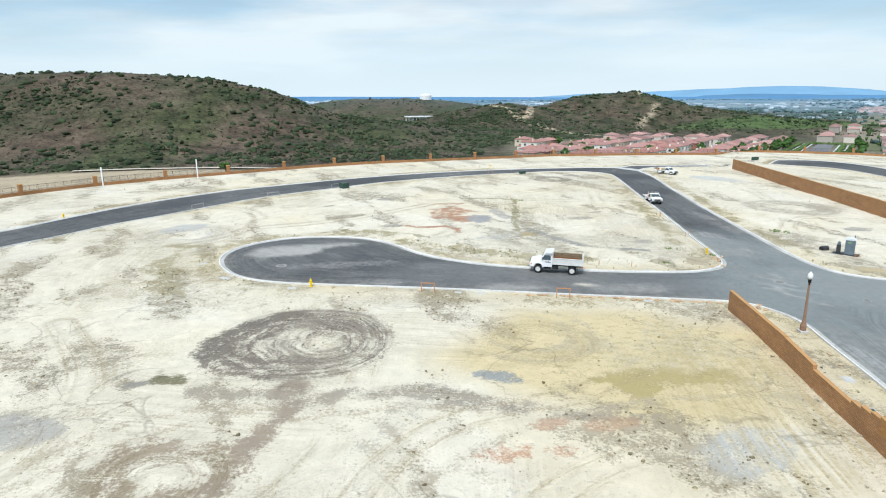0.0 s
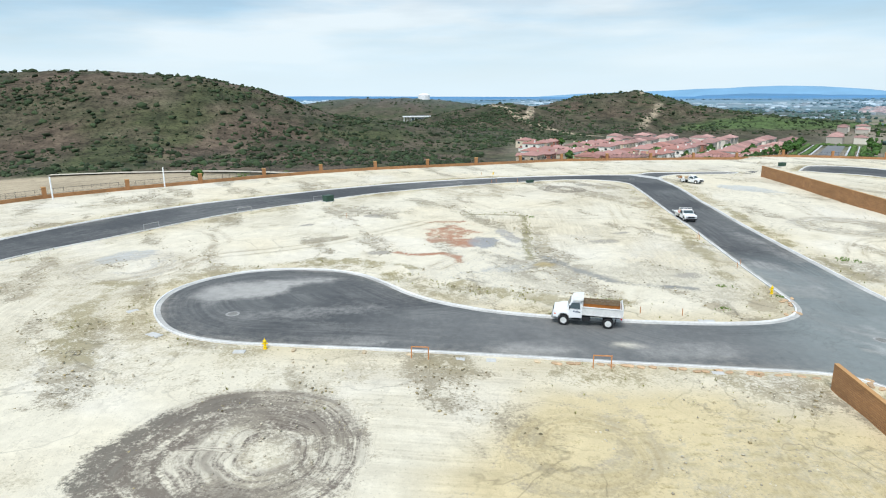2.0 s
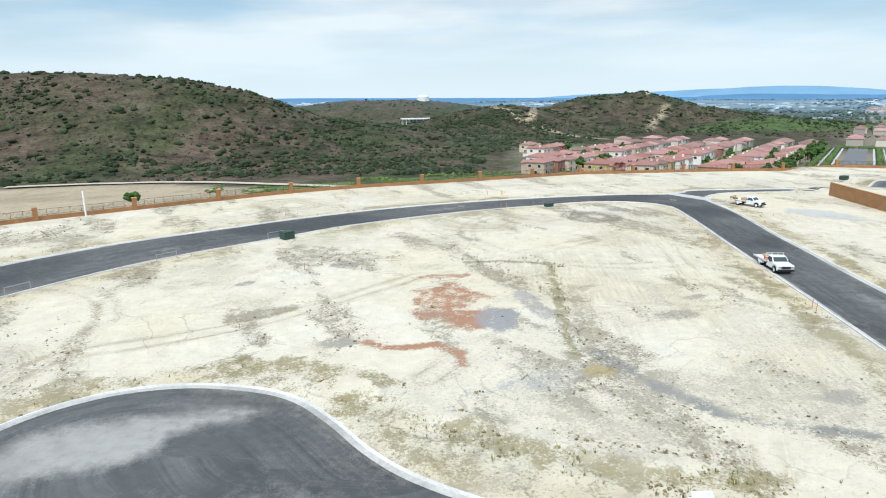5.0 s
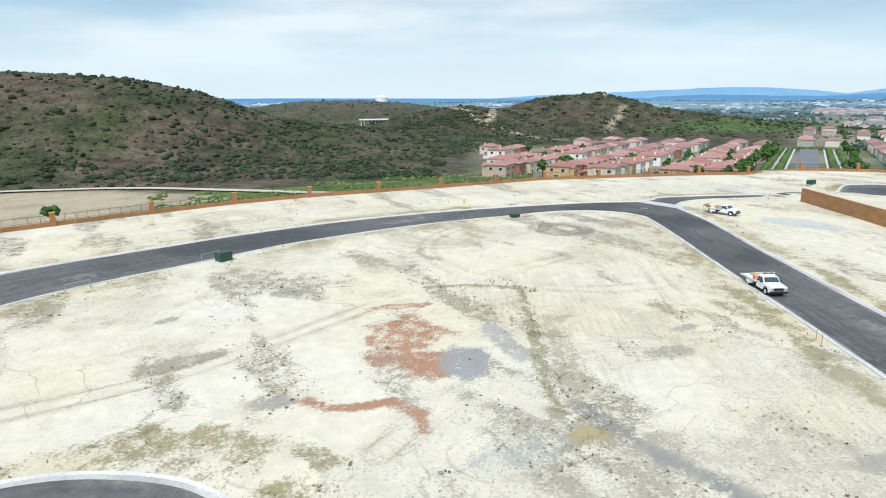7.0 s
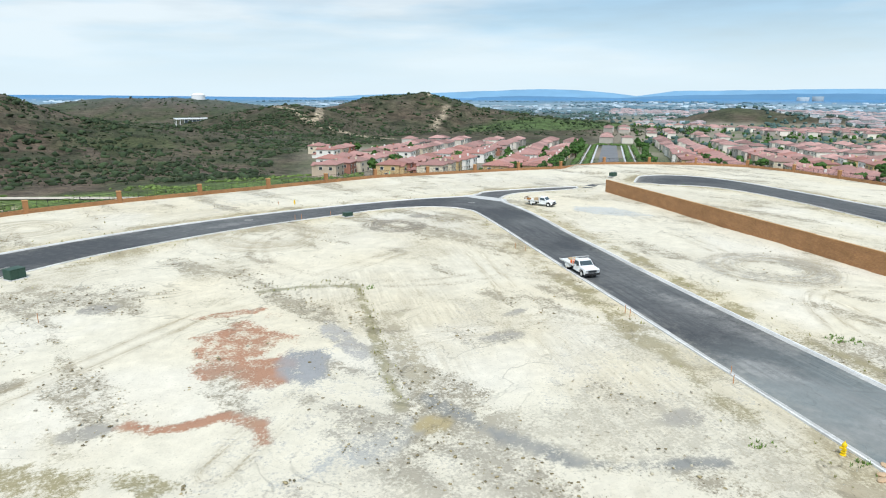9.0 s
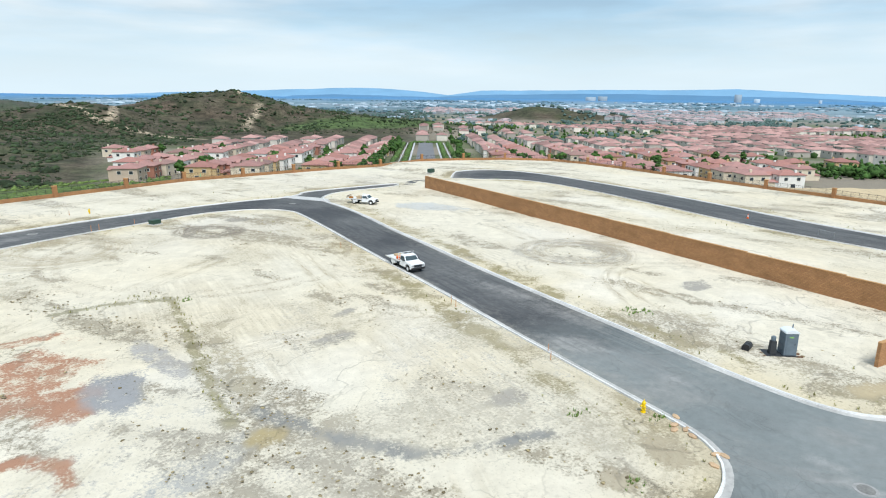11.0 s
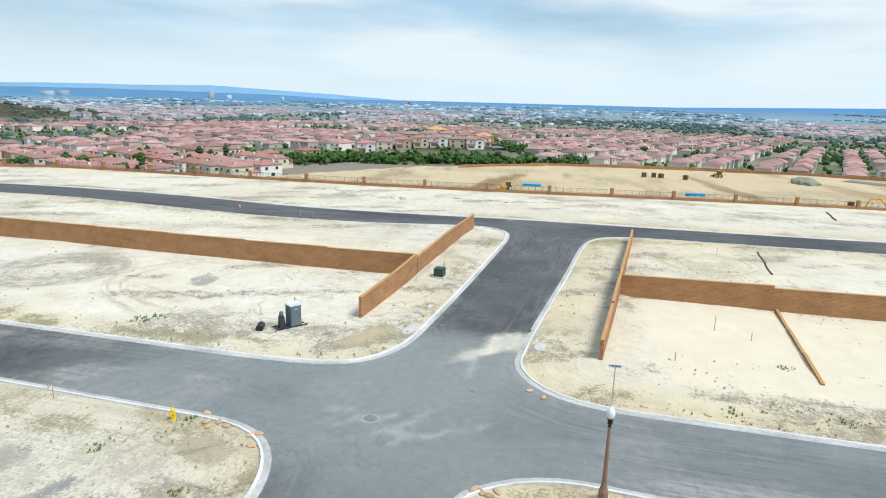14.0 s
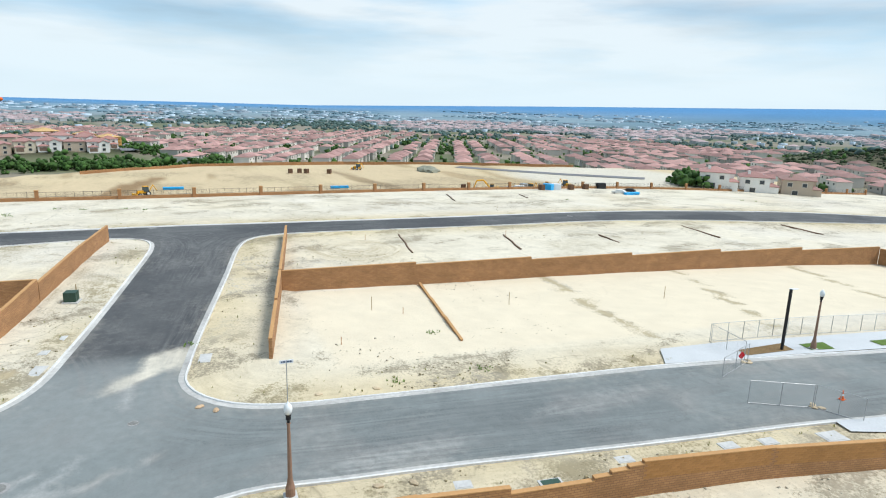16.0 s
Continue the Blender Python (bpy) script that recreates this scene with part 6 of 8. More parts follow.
for x, y, h in stake_pts:
    t = thing("survey_stake", "thin timber survey stake in the soil", "stake", "survey stakes", at=on_ground(x, y, random.uniform(0, 90)))
    bm = BM()
    slab(bm, (0, 0, h / 2 - 0.15), (0.07, 0.05, h + 0.3), taper=(0.9, 0.9))
    part("stake", bm, ORANGE_WOOD if h < 1.2 else PALE_WOOD, t)


# sandbags, broken kerb forms and clay bags behind the kerbs
def bag(mat, name, label, cat):
    bm = BM()
    bmesh.ops.create_icosphere(bm, subdivisions=2, radius=1.0)
    for v in bm.verts:
        k = 1 + 0.22 * noise.noise(v.co * 1.7)
        v.co = Vector((v.co.x * 0.36 * k, v.co.y * 0.2 * k, v.co.z * 0.11 * k + 0.07))
    ob = part(name, bm, mat)
    return tagged(ob, label, cat, cat + "s by the kerb")


kerb_bag = bag(CLAY, "clay_bag", "reddish tan gravel bag lying behind the kerb", "gravel bag")
kerb_bag.matrix_basis = on_ground(37.6, 88.6, 70)
pale_bag = bag(SANDBAG, "sandbag", "bleached tan sandbag lying by the kerb", "sandbag")
pale_bag.matrix_basis = on_ground(33.2, 22.1, 10)
rng = random.Random(5)
south_kerb = curve_through([(31, 69.8), (23.7, 70.95), (15, 71.95), (9, 72.7)], 0.75, False)
for i, (x, y) in enumerate(south_kerb):
    if rng.random() < 0.85:
        copy_thing(kerb_bag, on_ground(x + rng.uniform(-0.2, 0.2), y + rng.uniform(-0.25, 0.15), rng.uniform(-30, 20)))
for x, y in [(35.6, 84.4), (35.9, 84.0), (36.3, 86.5), (36.7, 87.2), (36.5, 88.0), (36.0, 87.6), (34.4, 83.8), (24.5, 70.6), (25.3, 70.5), (24.9, 70.3), (45.9, 65.9), (46.8, 67.0)] + [(33.4 + rng.uniform(-1, 0.4), 69.6 - i * 0.45) for i in range(4)]:
    copy_thing(kerb_bag, on_ground(x, y, rng.uniform(0, 180)))
for x, y in ((33.5, 21.7), (32.9, 21.6), (41.9, 19.4), (42.4, 19.0), (42.2, 19.8), (-2.2, 74.0), (-12, 74.9), (-6, 74.5), (8.2, 72.8), (46.4, 58.5), (46.2, 54), (33.3, 57.5), (33, 55.4)):
    copy_thing(pale_bag, on_ground(x, y, rng.uniform(0, 180)))

# ---- portable toilet group ----
px, py, pa = 55.4, 89.9, -38
t = thing("portable_toilet", "blue-grey plastic portable toilet with a white roof", "portable toilet", at=on_ground(px, py, pa, 0.12))
bm = BM()
slab(bm, (0, 0, 1.05), (1.08, 1.12, 2.0), bevel=0.03)
part("cabin", bm, GREY_PLASTIC, t)
bm = BM()
outline(bm, [(-0.6, 2.04), (-0.58, 2.16), (-0.3, 2.3), (0, 2.34), (0.3, 2.3), (0.58, 2.16), (0.6, 2.04)], 0.6, bevel=0.02)
part("roof", bm, PALE_PLASTIC, t, "white translucent domed roof")
bm = BM()
slab(bm, (0, -0.575, 1.06), (0.78, 0.03, 1.86), bevel=0.012)
door = part("door", bm, GREY_PLASTIC, t)
bm = BM()
slab(bm, (0.28, -0.6, 1.1), (0.06, 0.04, 0.16))
part("latch", bm, DARK_PLASTIC, door)
bm = BM()
slab(bm, (-0.05, -0.595, 1.72), (0.36, 0.01, 0.1))
part("label_bar", bm, material("green_label", (0.25, 0.55, 0.12), 0.6), door, "green unreadable label")
bm = BM()
for s in (-1, 1):
    for i in range(5):
        slab(bm, (s * 0.55, -0.36 + i * 0.18, 1.06), (0.03, 0.05, 1.7))
part("rib", bm, GREY_PLASTIC, t)
bm = BM()
rod(bm, (0.4, 0.35, 2.1), (0.4, 0.35, 2.62), 0.05)
part("vent", bm, GREY_PLASTIC, t)
t = thing("hand_wash_station", "dark grey plastic hand-wash stand beside a portable toilet", "hand wash station", at=on_ground(px - 1.05, py + 0.75, pa, 0.12))
bm = BM()
slab(bm, (0, 0, 0.6), (0.55, 0.5, 1.2), taper=(0.85, 0.85), bevel=0.05)
part("tank", bm, DARK_PLASTIC, t)
bm = BM()
turned(bm, [(0.16, 1.2), (0.2, 1.3), (0.2, 1.55), (0.1, 1.62)], 12)
part("dispenser", bm, GREY_PLASTIC, t)
t = thing("waste_drum", "dark plastic drum lying on its side", "drum", at=on_ground(px - 1.9, py + 2.5, 15))
bm = BM()
rod(bm, (-0.5, 0, 0.32), (0.5, 0, 0.32), 0.32, sides=18)
part("shell", bm, DARK_PLASTIC, t)
bm = BM()
for x in (-0.5, 0.0, 0.48):
    rod(bm, (x - 0.03, 0, 0.32), (x + 0.03, 0, 0.32), 0.345, sides=18)
part("hoop", bm, CHASSIS, t)
t = thing("timber_skid", "weathered timber skid under a portable toilet", "skid", at=on_ground(px - 0.2, py + 0.3, pa))
for y in (-0.62, 0.0, 0.62):
    bm = BM()
    slab(bm, (-0.2, y, 0.05), (3.4, 0.16, 0.14), bevel=0.01)
    part("runner", bm, PALLET, t)
bm = BM()
slab(bm, (-0.3, 0, 0.115), (2.6, 1.5, 0.03))
part("deck", bm, DARK_PLASTIC, t)

# ---- finished end of the street: pavement, planters, fences ----
tagged(sheet("pavement", [(43.7, 27.6), (47.0, 25.4), (46.9, 17.5), (45.9, 8), (44.9, -4), (43.6, -18), (39.3, -18), (40.9, 1.5), (42.1, 12)], 1.2, 0.16, CONCRETE_PATH), "clean pale concrete pavement behind the kerb", "pavement", kind="structure")
tagged(sheet("pavement", [(30.9, 22.8), (29.3, 23.2), (28.2, 20), (27.2, 8), (26.4, -6), (28, -6), (29, 5), (30.1, 17.5)], 1.2, 0.16, CONCRETE_PATH), "clean pale concrete pavement beside the wall", "pavement", kind="structure")
tagged(sheet("planting_bed", [(43.2, 18.2), (44.6, 18.0), (44.9, 11.9), (43.1, 12.2)], 0.7, 0.20, MULCH), "brown mulch planting strip with no plants", "planting bed", kind="structure")
tagged(sheet("planting_bed", [(42.6, 10.4), (44.2, 10.2), (44.0, 7.0), (42.2, 7.6)], 0.7, 0.20, TURF), "small strip of young turf round a lamp post", "planting bed", kind="structure")
tagged(sheet("planting_bed", [(41.6, 1.5), (43.0, 1.4), (42.6, -4.0), (40.9, -3.6)], 0.7, 0.20, TURF), "strip of young turf in the pavement", "planting bed", kind="structure")
cover(43.7, 11.2, 1.0, 1.6, 5, "dark blue-grey utility lid in the pavement", GREY_PLASTIC)


def mesh_panel(a, b, h, label, down=False):
    """A chain-link panel in a pipe frame from a to b."""
    t = thing("fence_panel", label, "fence panel", "temporary fence panels")
    za, zb = z_at(*a) + 0.05, z_at(*b) + 0.05
    A, B = Vector((*a, za)), Vector((*b, zb))
    up = Vector((0, 0, h))
    if down:
        side = (B - A).normalized().cross(Vector((0, 0, 1)))
        up = side * h + Vector((0, 0, 0.06))
    bm = BM()
    for p, q in ((A, B), (A + up, B + up), (A, A + up), (B, B + up), ((A + B) / 2, (A + B) / 2 + up)):
        rod(bm, p, q, 0.028, sides=6)
    part("pipe_frame", bm, GALV, t)
    bm = BM()
    d = B - A
    n = int(d.length / 0.16)
    for i in range(-int(h / 0.16), n):
        for s in (1, -1):
            u0, u1 = i * 0.16, i * 0.16 + h
            lo, hi = max(u0, 0), min(u1, d.length)
            if hi - lo < 0.05:
                continue
            h0, h1 = (lo - u0) / h, (hi - u0) / h
            if s < 0:
                h0, h1 = 1 - h0, 1 - h1
            p, q = A + d.normalized() * lo + up * h0, A + d.normalized() * hi + up * h1
            w = Vector((0, 0, 0.006)) if not down else d.normalized() * 0.006
            bm.faces.new([bm.verts.new(v) for v in (p, q, q + w, p + w)])
    part("wire_mesh", bm, GALV, t, "grey chain-link mesh")


runs = [(47.6, 18.4), (47.4, 14.4), (47.2, 10.4), (46.9, 6.6), (46.4, 2.6), (45.9, -1.4), (45.5, -5.4), (45.0, -9.4)]
for a, b in zip(runs, runs[1:]):
    mesh_panel(a, b, 1.9, "chain-link fence panel standing behind the pavement")
mesh_panel((47.6, 18.6), (42.5, 19.4), 1.9, "chain-link gate panel across the pavement end")
mesh_panel((42.2, 19.3), (40.0, 24.6), 1.8, "chain-link gate panel swung over the street edge")
mesh_panel((33.2, 22.2), (35.4, 26.6), 1.9, "chain-link gate panel standing in the street")
mesh_panel((33.2, 22.0), (30.2, 20.6), 1.9, "chain-link gate panel leaning towards the kerb")
t = thing("warning_sign", "red diamond warning sign hung on a fence panel", "sign", at=on_ground(41.6, 20.8))
bm = BM()
slab(bm, (0, 0, 1.05), (0.03, 0.55, 0.55))
bmesh.ops.rotate(bm, verts=bm.verts[:], cent=(0, 0, 1.05), matrix=Matrix.Rotation(radians(45), 3, "X"))
part("plate", bm, SIGN_RED, t)
bm = BM()
rod(bm, (0, 0, 0), (0, 0, 1.0), 0.02)
part("post", bm, GALV, t)


def traffic_cone(at):
    t = thing("traffic_cone", "orange traffic cone with a pale collar", "traffic cone", "traffic cones", at=at)
    bm = BM()
    slab(bm, (0, 0, 0.03), (0.42, 0.42, 0.06), bevel=0.015)
    part("foot", bm, ORANGE, t)
    bm = BM()
    turned(bm, [(0.17, 0.05), (0.11, 0.35), (0.06, 0.72), (0.03, 0.8)], 14)
    part("body", bm, ORANGE, t)
    bm = BM()
    turned(bm, [(0.125, 0.34), (0.093, 0.52)], 14)
    part("collar", bm, SIGN_WHITE, t)
    return t


cone = traffic_cone(on_ground(33.6, 18.3, 10, 0.03))
for x, y in ((110.3, 124),):
    copy_thing(cone, on_ground(x, y, 20, 0.03))

# dark rolls added in place of shadowed trenches and pipe lines, upper lots
for a, b in (((103.5, 34), (88.6, 36.6)), ((100.4, 15.2), (88.2, 18.4)), ((98, -3.6), (90.5, -2.4)), ((105.4, -30), (92.3, -27.4)), ((105.4, -59), (98, -63.6)), ((161.5, 1.7), (148, 5)), ((161.5, -21), (153, -19))):
    t = thing("straw_wattle", "dark roll standing in for a shadowed trench on a bare lot", "straw wattle", "straw wattles")
    bm = BM()
    A, B = Vector((*a, z_at(*a) + 0.1)), Vector((*b, z_at(*b) + 0.1))
    n = 6
    for i in range(n):
        p, q = A.lerp(B, i / n), A.lerp(B, (i + 1) / n)
        wob = Vector((0.06 * math.sin(i * 2.1), 0.10 * math.sin(i * 1.7), 0))
        rod(bm, p + wob, q + Vector((0.06 * math.sin((i + 1) * 2.1), 0.10 * math.sin((i + 1) * 1.7), 0)), 0.15, sides=8)
    part("roll", bm, PALLET, t)


# ---- small loose ground cover ----
def bulk(name, verts, tris, mat):
    me = bpy.data.meshes.new(name)
    me.vertices.add(len(verts))
    me.vertices.foreach_set("co", verts.astype(np.float32).ravel())
    me.loops.add(tris.size)
    me.loops.foreach_set("vertex_index", tris.ravel().astype(np.int32))
    me.polygons.add(len(tris))
    me.polygons.foreach_set("loop_start", np.arange(0, tris.size, tris.shape[1], dtype=np.int32))
    me.update(calc_edges=True)
    me.materials.append(mat)
    return new(name, me)


def ico(level):
    bm = BM()
    bmesh.ops.create_icosphere(bm, subdivisions=level, radius=1.0)
    v = np.array([tuple(p.co) for p in bm.verts])
    f = np.array([[q.index for q in p.verts] for p in bm.faces])
    bm.free()
    return v, f


def clumps(name, places, sizes, mat, level=1, rough=0.35, flat=0.75, seed=1):
    """Many jagged clumps joined: places (n, 3), sizes (n,)."""
    r = np.random.RandomState(seed)
    v, f = ico(level)
    n = len(places)
    jag = 1 + rough * (r.rand(n, len(v)) - 0.5) * 2
    stretch = np.stack([0.8 + 0.5 * r.rand(n), 0.8 + 0.5 * r.rand(n), flat * (0.75 + 0.5 * r.rand(n))], 1)
    all_v = places[:, None, :] + v[None] * jag[:, :, None] * stretch[:, None, :] * sizes[:, None, None]
    all_f = f[None] + (np.arange(n) * len(v))[:, None, None]
    return bulk(name, all_v.reshape(-1, 3), all_f.reshape(-1, 3), mat)


def blades(name, places, sizes, mat, seed=1, count=7):
    """Tufts of thin upright blades."""
    r = np.random.RandomState(seed)
    n = len(places)
    a = r.rand(n, count) * 6.283
    lean = 0.3 + 0.7 * r.rand(n, count)
    tip = np.stack([np.cos(a) * lean * 0.8, np.sin(a) * lean * 0.8, 0.5 + 0.7 * r.rand(n, count)], -1) * sizes[:, None, None]
    foot = np.stack([np.cos(a) * 0.25, np.sin(a) * 0.25, -0.05 + 0 * a], -1) * sizes[:, None, None]
    side = np.stack([-np.sin(a), np.cos(a), 0 * a], -1) * 0.16 * sizes[:, None, None]
    p = places[:, None, :]
    v = np.stack([p + foot - side, p + foot + side, p + tip], 2).reshape(-1, 3)
    return bulk(name, v, np.arange(len(v)).reshape(-1, 3), mat)


rs = np.random.RandomState(8)


def scatter(n, x0, x1, y0, y1, keep):
    x, y = rs.uniform(x0, x1, n), rs.uniform(y0, y1, n)
    k = keep(x, y)
    return x[k], y[k]


def bare(x, y):
    return inside(x, y, PAD) & ~inside(x, y, EDGE) & (to_line(x, y, STREETS, True) > 0.4)


x, y = scatter(30000, -60, 100, 30, 205, lambda x, y: bare(x, y) & (fbm(x, y, 9, 4, 31) + 0.25 * fbm(x, y, 2.5, 3, 301) > 0.66))
p = np.stack([x, y, lie(x, y) + 0.04], 1)
tagged(clumps("soil_clods", p, 0.03 + 0.08 * rs.rand(len(x)) ** 3, CLOD, 1, 0.5, 0.6, 3), "scattered clods and stones on bare soil", "clods", kind="stuff")


def verge(x, y):
    d = to_line(x, y, STREETS, True)
    return inside(x, y, PAD) & ~inside(x, y, EDGE) & (d > 0.4) & (rs.rand(len(x)) < 1.2 * np.exp(-d / 2.2)) & (fbm(x, y, 7, 3, 311) > 0.47)


x, y = scatter(26000, -70, 130, 20, 215, verge)
gx1, gy1 = scatter(420, 11, 17, 101, 133, lambda x, y: to_line(x, y, [(14.8, 132), (13.6, 120), (12.6, 111), (12.0, 104)]) < 0.9)
gx2, gy2 = scatter(1500, -8, 20, 84, 97, lambda x, y: (to_line(x, y, [(-5, 96.5), (-1, 93.5), (5, 90.8), (11, 88), (18, 86.6)]) < 1.9) & (fbm(x, y, 3, 3, 313) > 0.5))
gx3, gy3 = scatter(120, 3, 15, 132, 135, lambda x, y: rs.rand(len(x)) < 0.5)
x, y = np.concatenate([x, gx1, gx2, gx3]), np.concatenate([y, gy1, gy2, gy3])
p = np.stack([x, y, lie(x, y) + 0.1], 1)
tagged(blades("weed_tufts", p, 0.07 + 0.2 * rs.rand(len(x)) ** 2, WEED, 4), "low dry green weeds along the kerbs and gully", "weeds", kind="stuff")
DRY = material("dry_dark_brush", (0.27, 0.225, 0.13), 0.95, 0, 0.25, 4.0, 0.2, 0.6, island=0.45)
x, y = scatter(42000, -70, 50, 34, 200, lambda x, y: bare(x, y) & (fbm(x + 0.4 * y, y * 0.4, 4.5, 4, 41) + 0.35 * (fbm(x, y, 2.0, 3, 321) - 0.5) > 0.62))
x2, y2 = scatter(9000, -14, 22, 82, 104, lambda x, y: bare(x, y) & (to_line(x, y, [(-9, 101), (-4, 98), (0, 94.5), (5, 91.5), (11, 88.8), (18, 87)]) < 2.4) & (fbm(x, y, 2.2, 3, 322) > 0.54))
x3, y3 = scatter(16000, 48, 160, -20, 215, lambda x, y: bare(x, y) & ~((x > 49) & (x < 76) & (y < 57)) & (fbm(x, y, 11, 4, 323) > 0.62))
x, y = np.concatenate([x, x2, x3]), np.concatenate([y, y2, y3])
p = np.stack([x, y, lie(x, y) + 0.06], 1)
tagged(clumps("dry_brush", p, 0.03 + 0.10 * rs.rand(len(x)) ** 3, DRY, 1, 0.6, 0.4, 6), "dark dry brush and clods strewn over bare soil", "brush", kind="stuff")
FRESH = material("fresh_weed", (0.17, 0.27, 0.07), 0.95, 0, 0.2, 3.0, 0.15, 0.4, island=0.3)
green = [(36.4, 88.9), (32, 92.5), (52.5, 104), (53.2, 104.6), (54, 103.2), (60, 67.5), (135, 101), (136, 99), (134, 98), (141, 80), (47, 52), (47.5, 44), (18, 87.5), (57, 45), (16, 131), (105, 187), (29, 85.4), (141, 87), (142, 92), (139, 76), (150, -100), (152, -97), (150, -30)]
gp = np.array([(a + 0.4 * rs.randn(), b + 0.4 * rs.randn()) for a, b in green for _ in range(14)])
p = np.stack([gp[:, 0], gp[:, 1], lie(gp[:, 0], gp[:, 1]) + 0.05], 1)
tagged(blades("green_weeds", p, 0.12 + 0.16 * rs.rand(len(p)), FRESH, 5), "fresh green weed patches on the soil", "weeds", kind="stuff")


# ---- the town beyond the pad ----
def ring_of(bm, x0, x1, y0, y1, z):
    return [bm.verts.new(c) for c in ((x0, y0, z), (x1, y0, z), (x1, y1, z), (x0, y1, z))]


def hip_roof(bm, x0, x1, y0, y1, z, rise, over=0.45, thick=0.22):
    """A hipped tile roof with eaves over a rectangle."""
    x0, x1, y0, y1 = x0 - over, x1 + over, y0 - over, y1 + over
    low = ring_of(bm, x0, x1, y0, y1, z - thick)
    eave = ring_of(bm, x0, x1, y0, y1, z)
    w, d = x1 - x0, y1 - y0
    if w >= d:
        top = [bm.verts.new((x0 + d / 2, (y0 + y1) / 2, z + rise)), bm.verts.new((x1 - d / 2 + 0.01, (y0 + y1) / 2, z + rise))]
        faces = [(eave[0], eave[1], top[1], top[0]), (eave[1], eave[2], top[1]), (eave[2], eave[3], top[0], top[1]), (eave[3], eave[0], top[0])]
    else:
        top = [bm.verts.new(((x0 + x1) / 2, y0 + w / 2, z + rise)), bm.verts.new(((x0 + x1) / 2, y1 - w / 2 + 0.01, z + rise))]
        faces = [(eave[0], eave[1], top[0]), (eave[1], eave[2], top[1], top[0]), (eave[2], eave[3], top[1]), (eave[3], eave[0], top[0], top[1])]
    for f in faces:
        bm.faces.new(f)
    for i in range(4):
        bm.faces.new((low[i], low[(i + 1) % 4], eave[(i + 1) % 4], eave[i]))
    bm.faces.new(list(reversed(low)))


def gable(bm_roof, bm_wall, x0, x1, y0, y1, z, rise, over=0.35):
    """A gabled wing whose ridge runs along y, with its gable filled."""
    xm = (x0 + x1) / 2
    a = [bm_roof.verts.new(c) for c in ((x0 - over, y0 - over, z - 0.1), (xm, y0 - over, z + rise), (x1 + over, y0 - over, z - 0.1), (x0 - over, y1, z - 0.1), (xm, y1, z + rise), (x1 + over, y1, z - 0.1))]
    b = [bm_roof.verts.new(v.co - Vector((0, 0, 0.2))) for v in a]
    for f in ((0, 1, 4, 3), (1, 2, 5, 4)):
        bm_roof.faces.new([a[i] for i in f])
        bm_roof.faces.new([b[i] for i in reversed(f)])
    for i, j in ((0, 1), (1, 2), (2, 5), (3, 0)):
        bm_roof.faces.new((a[i], b[i], b[j], a[j]))
    w = [bm_wall.verts.new(c) for c in ((x0, y0 + 0.01, z), (x1, y0 + 0.01, z), (xm, y0 + 0.01, z + rise - 0.15))]
    bm_wall.faces.new(w)


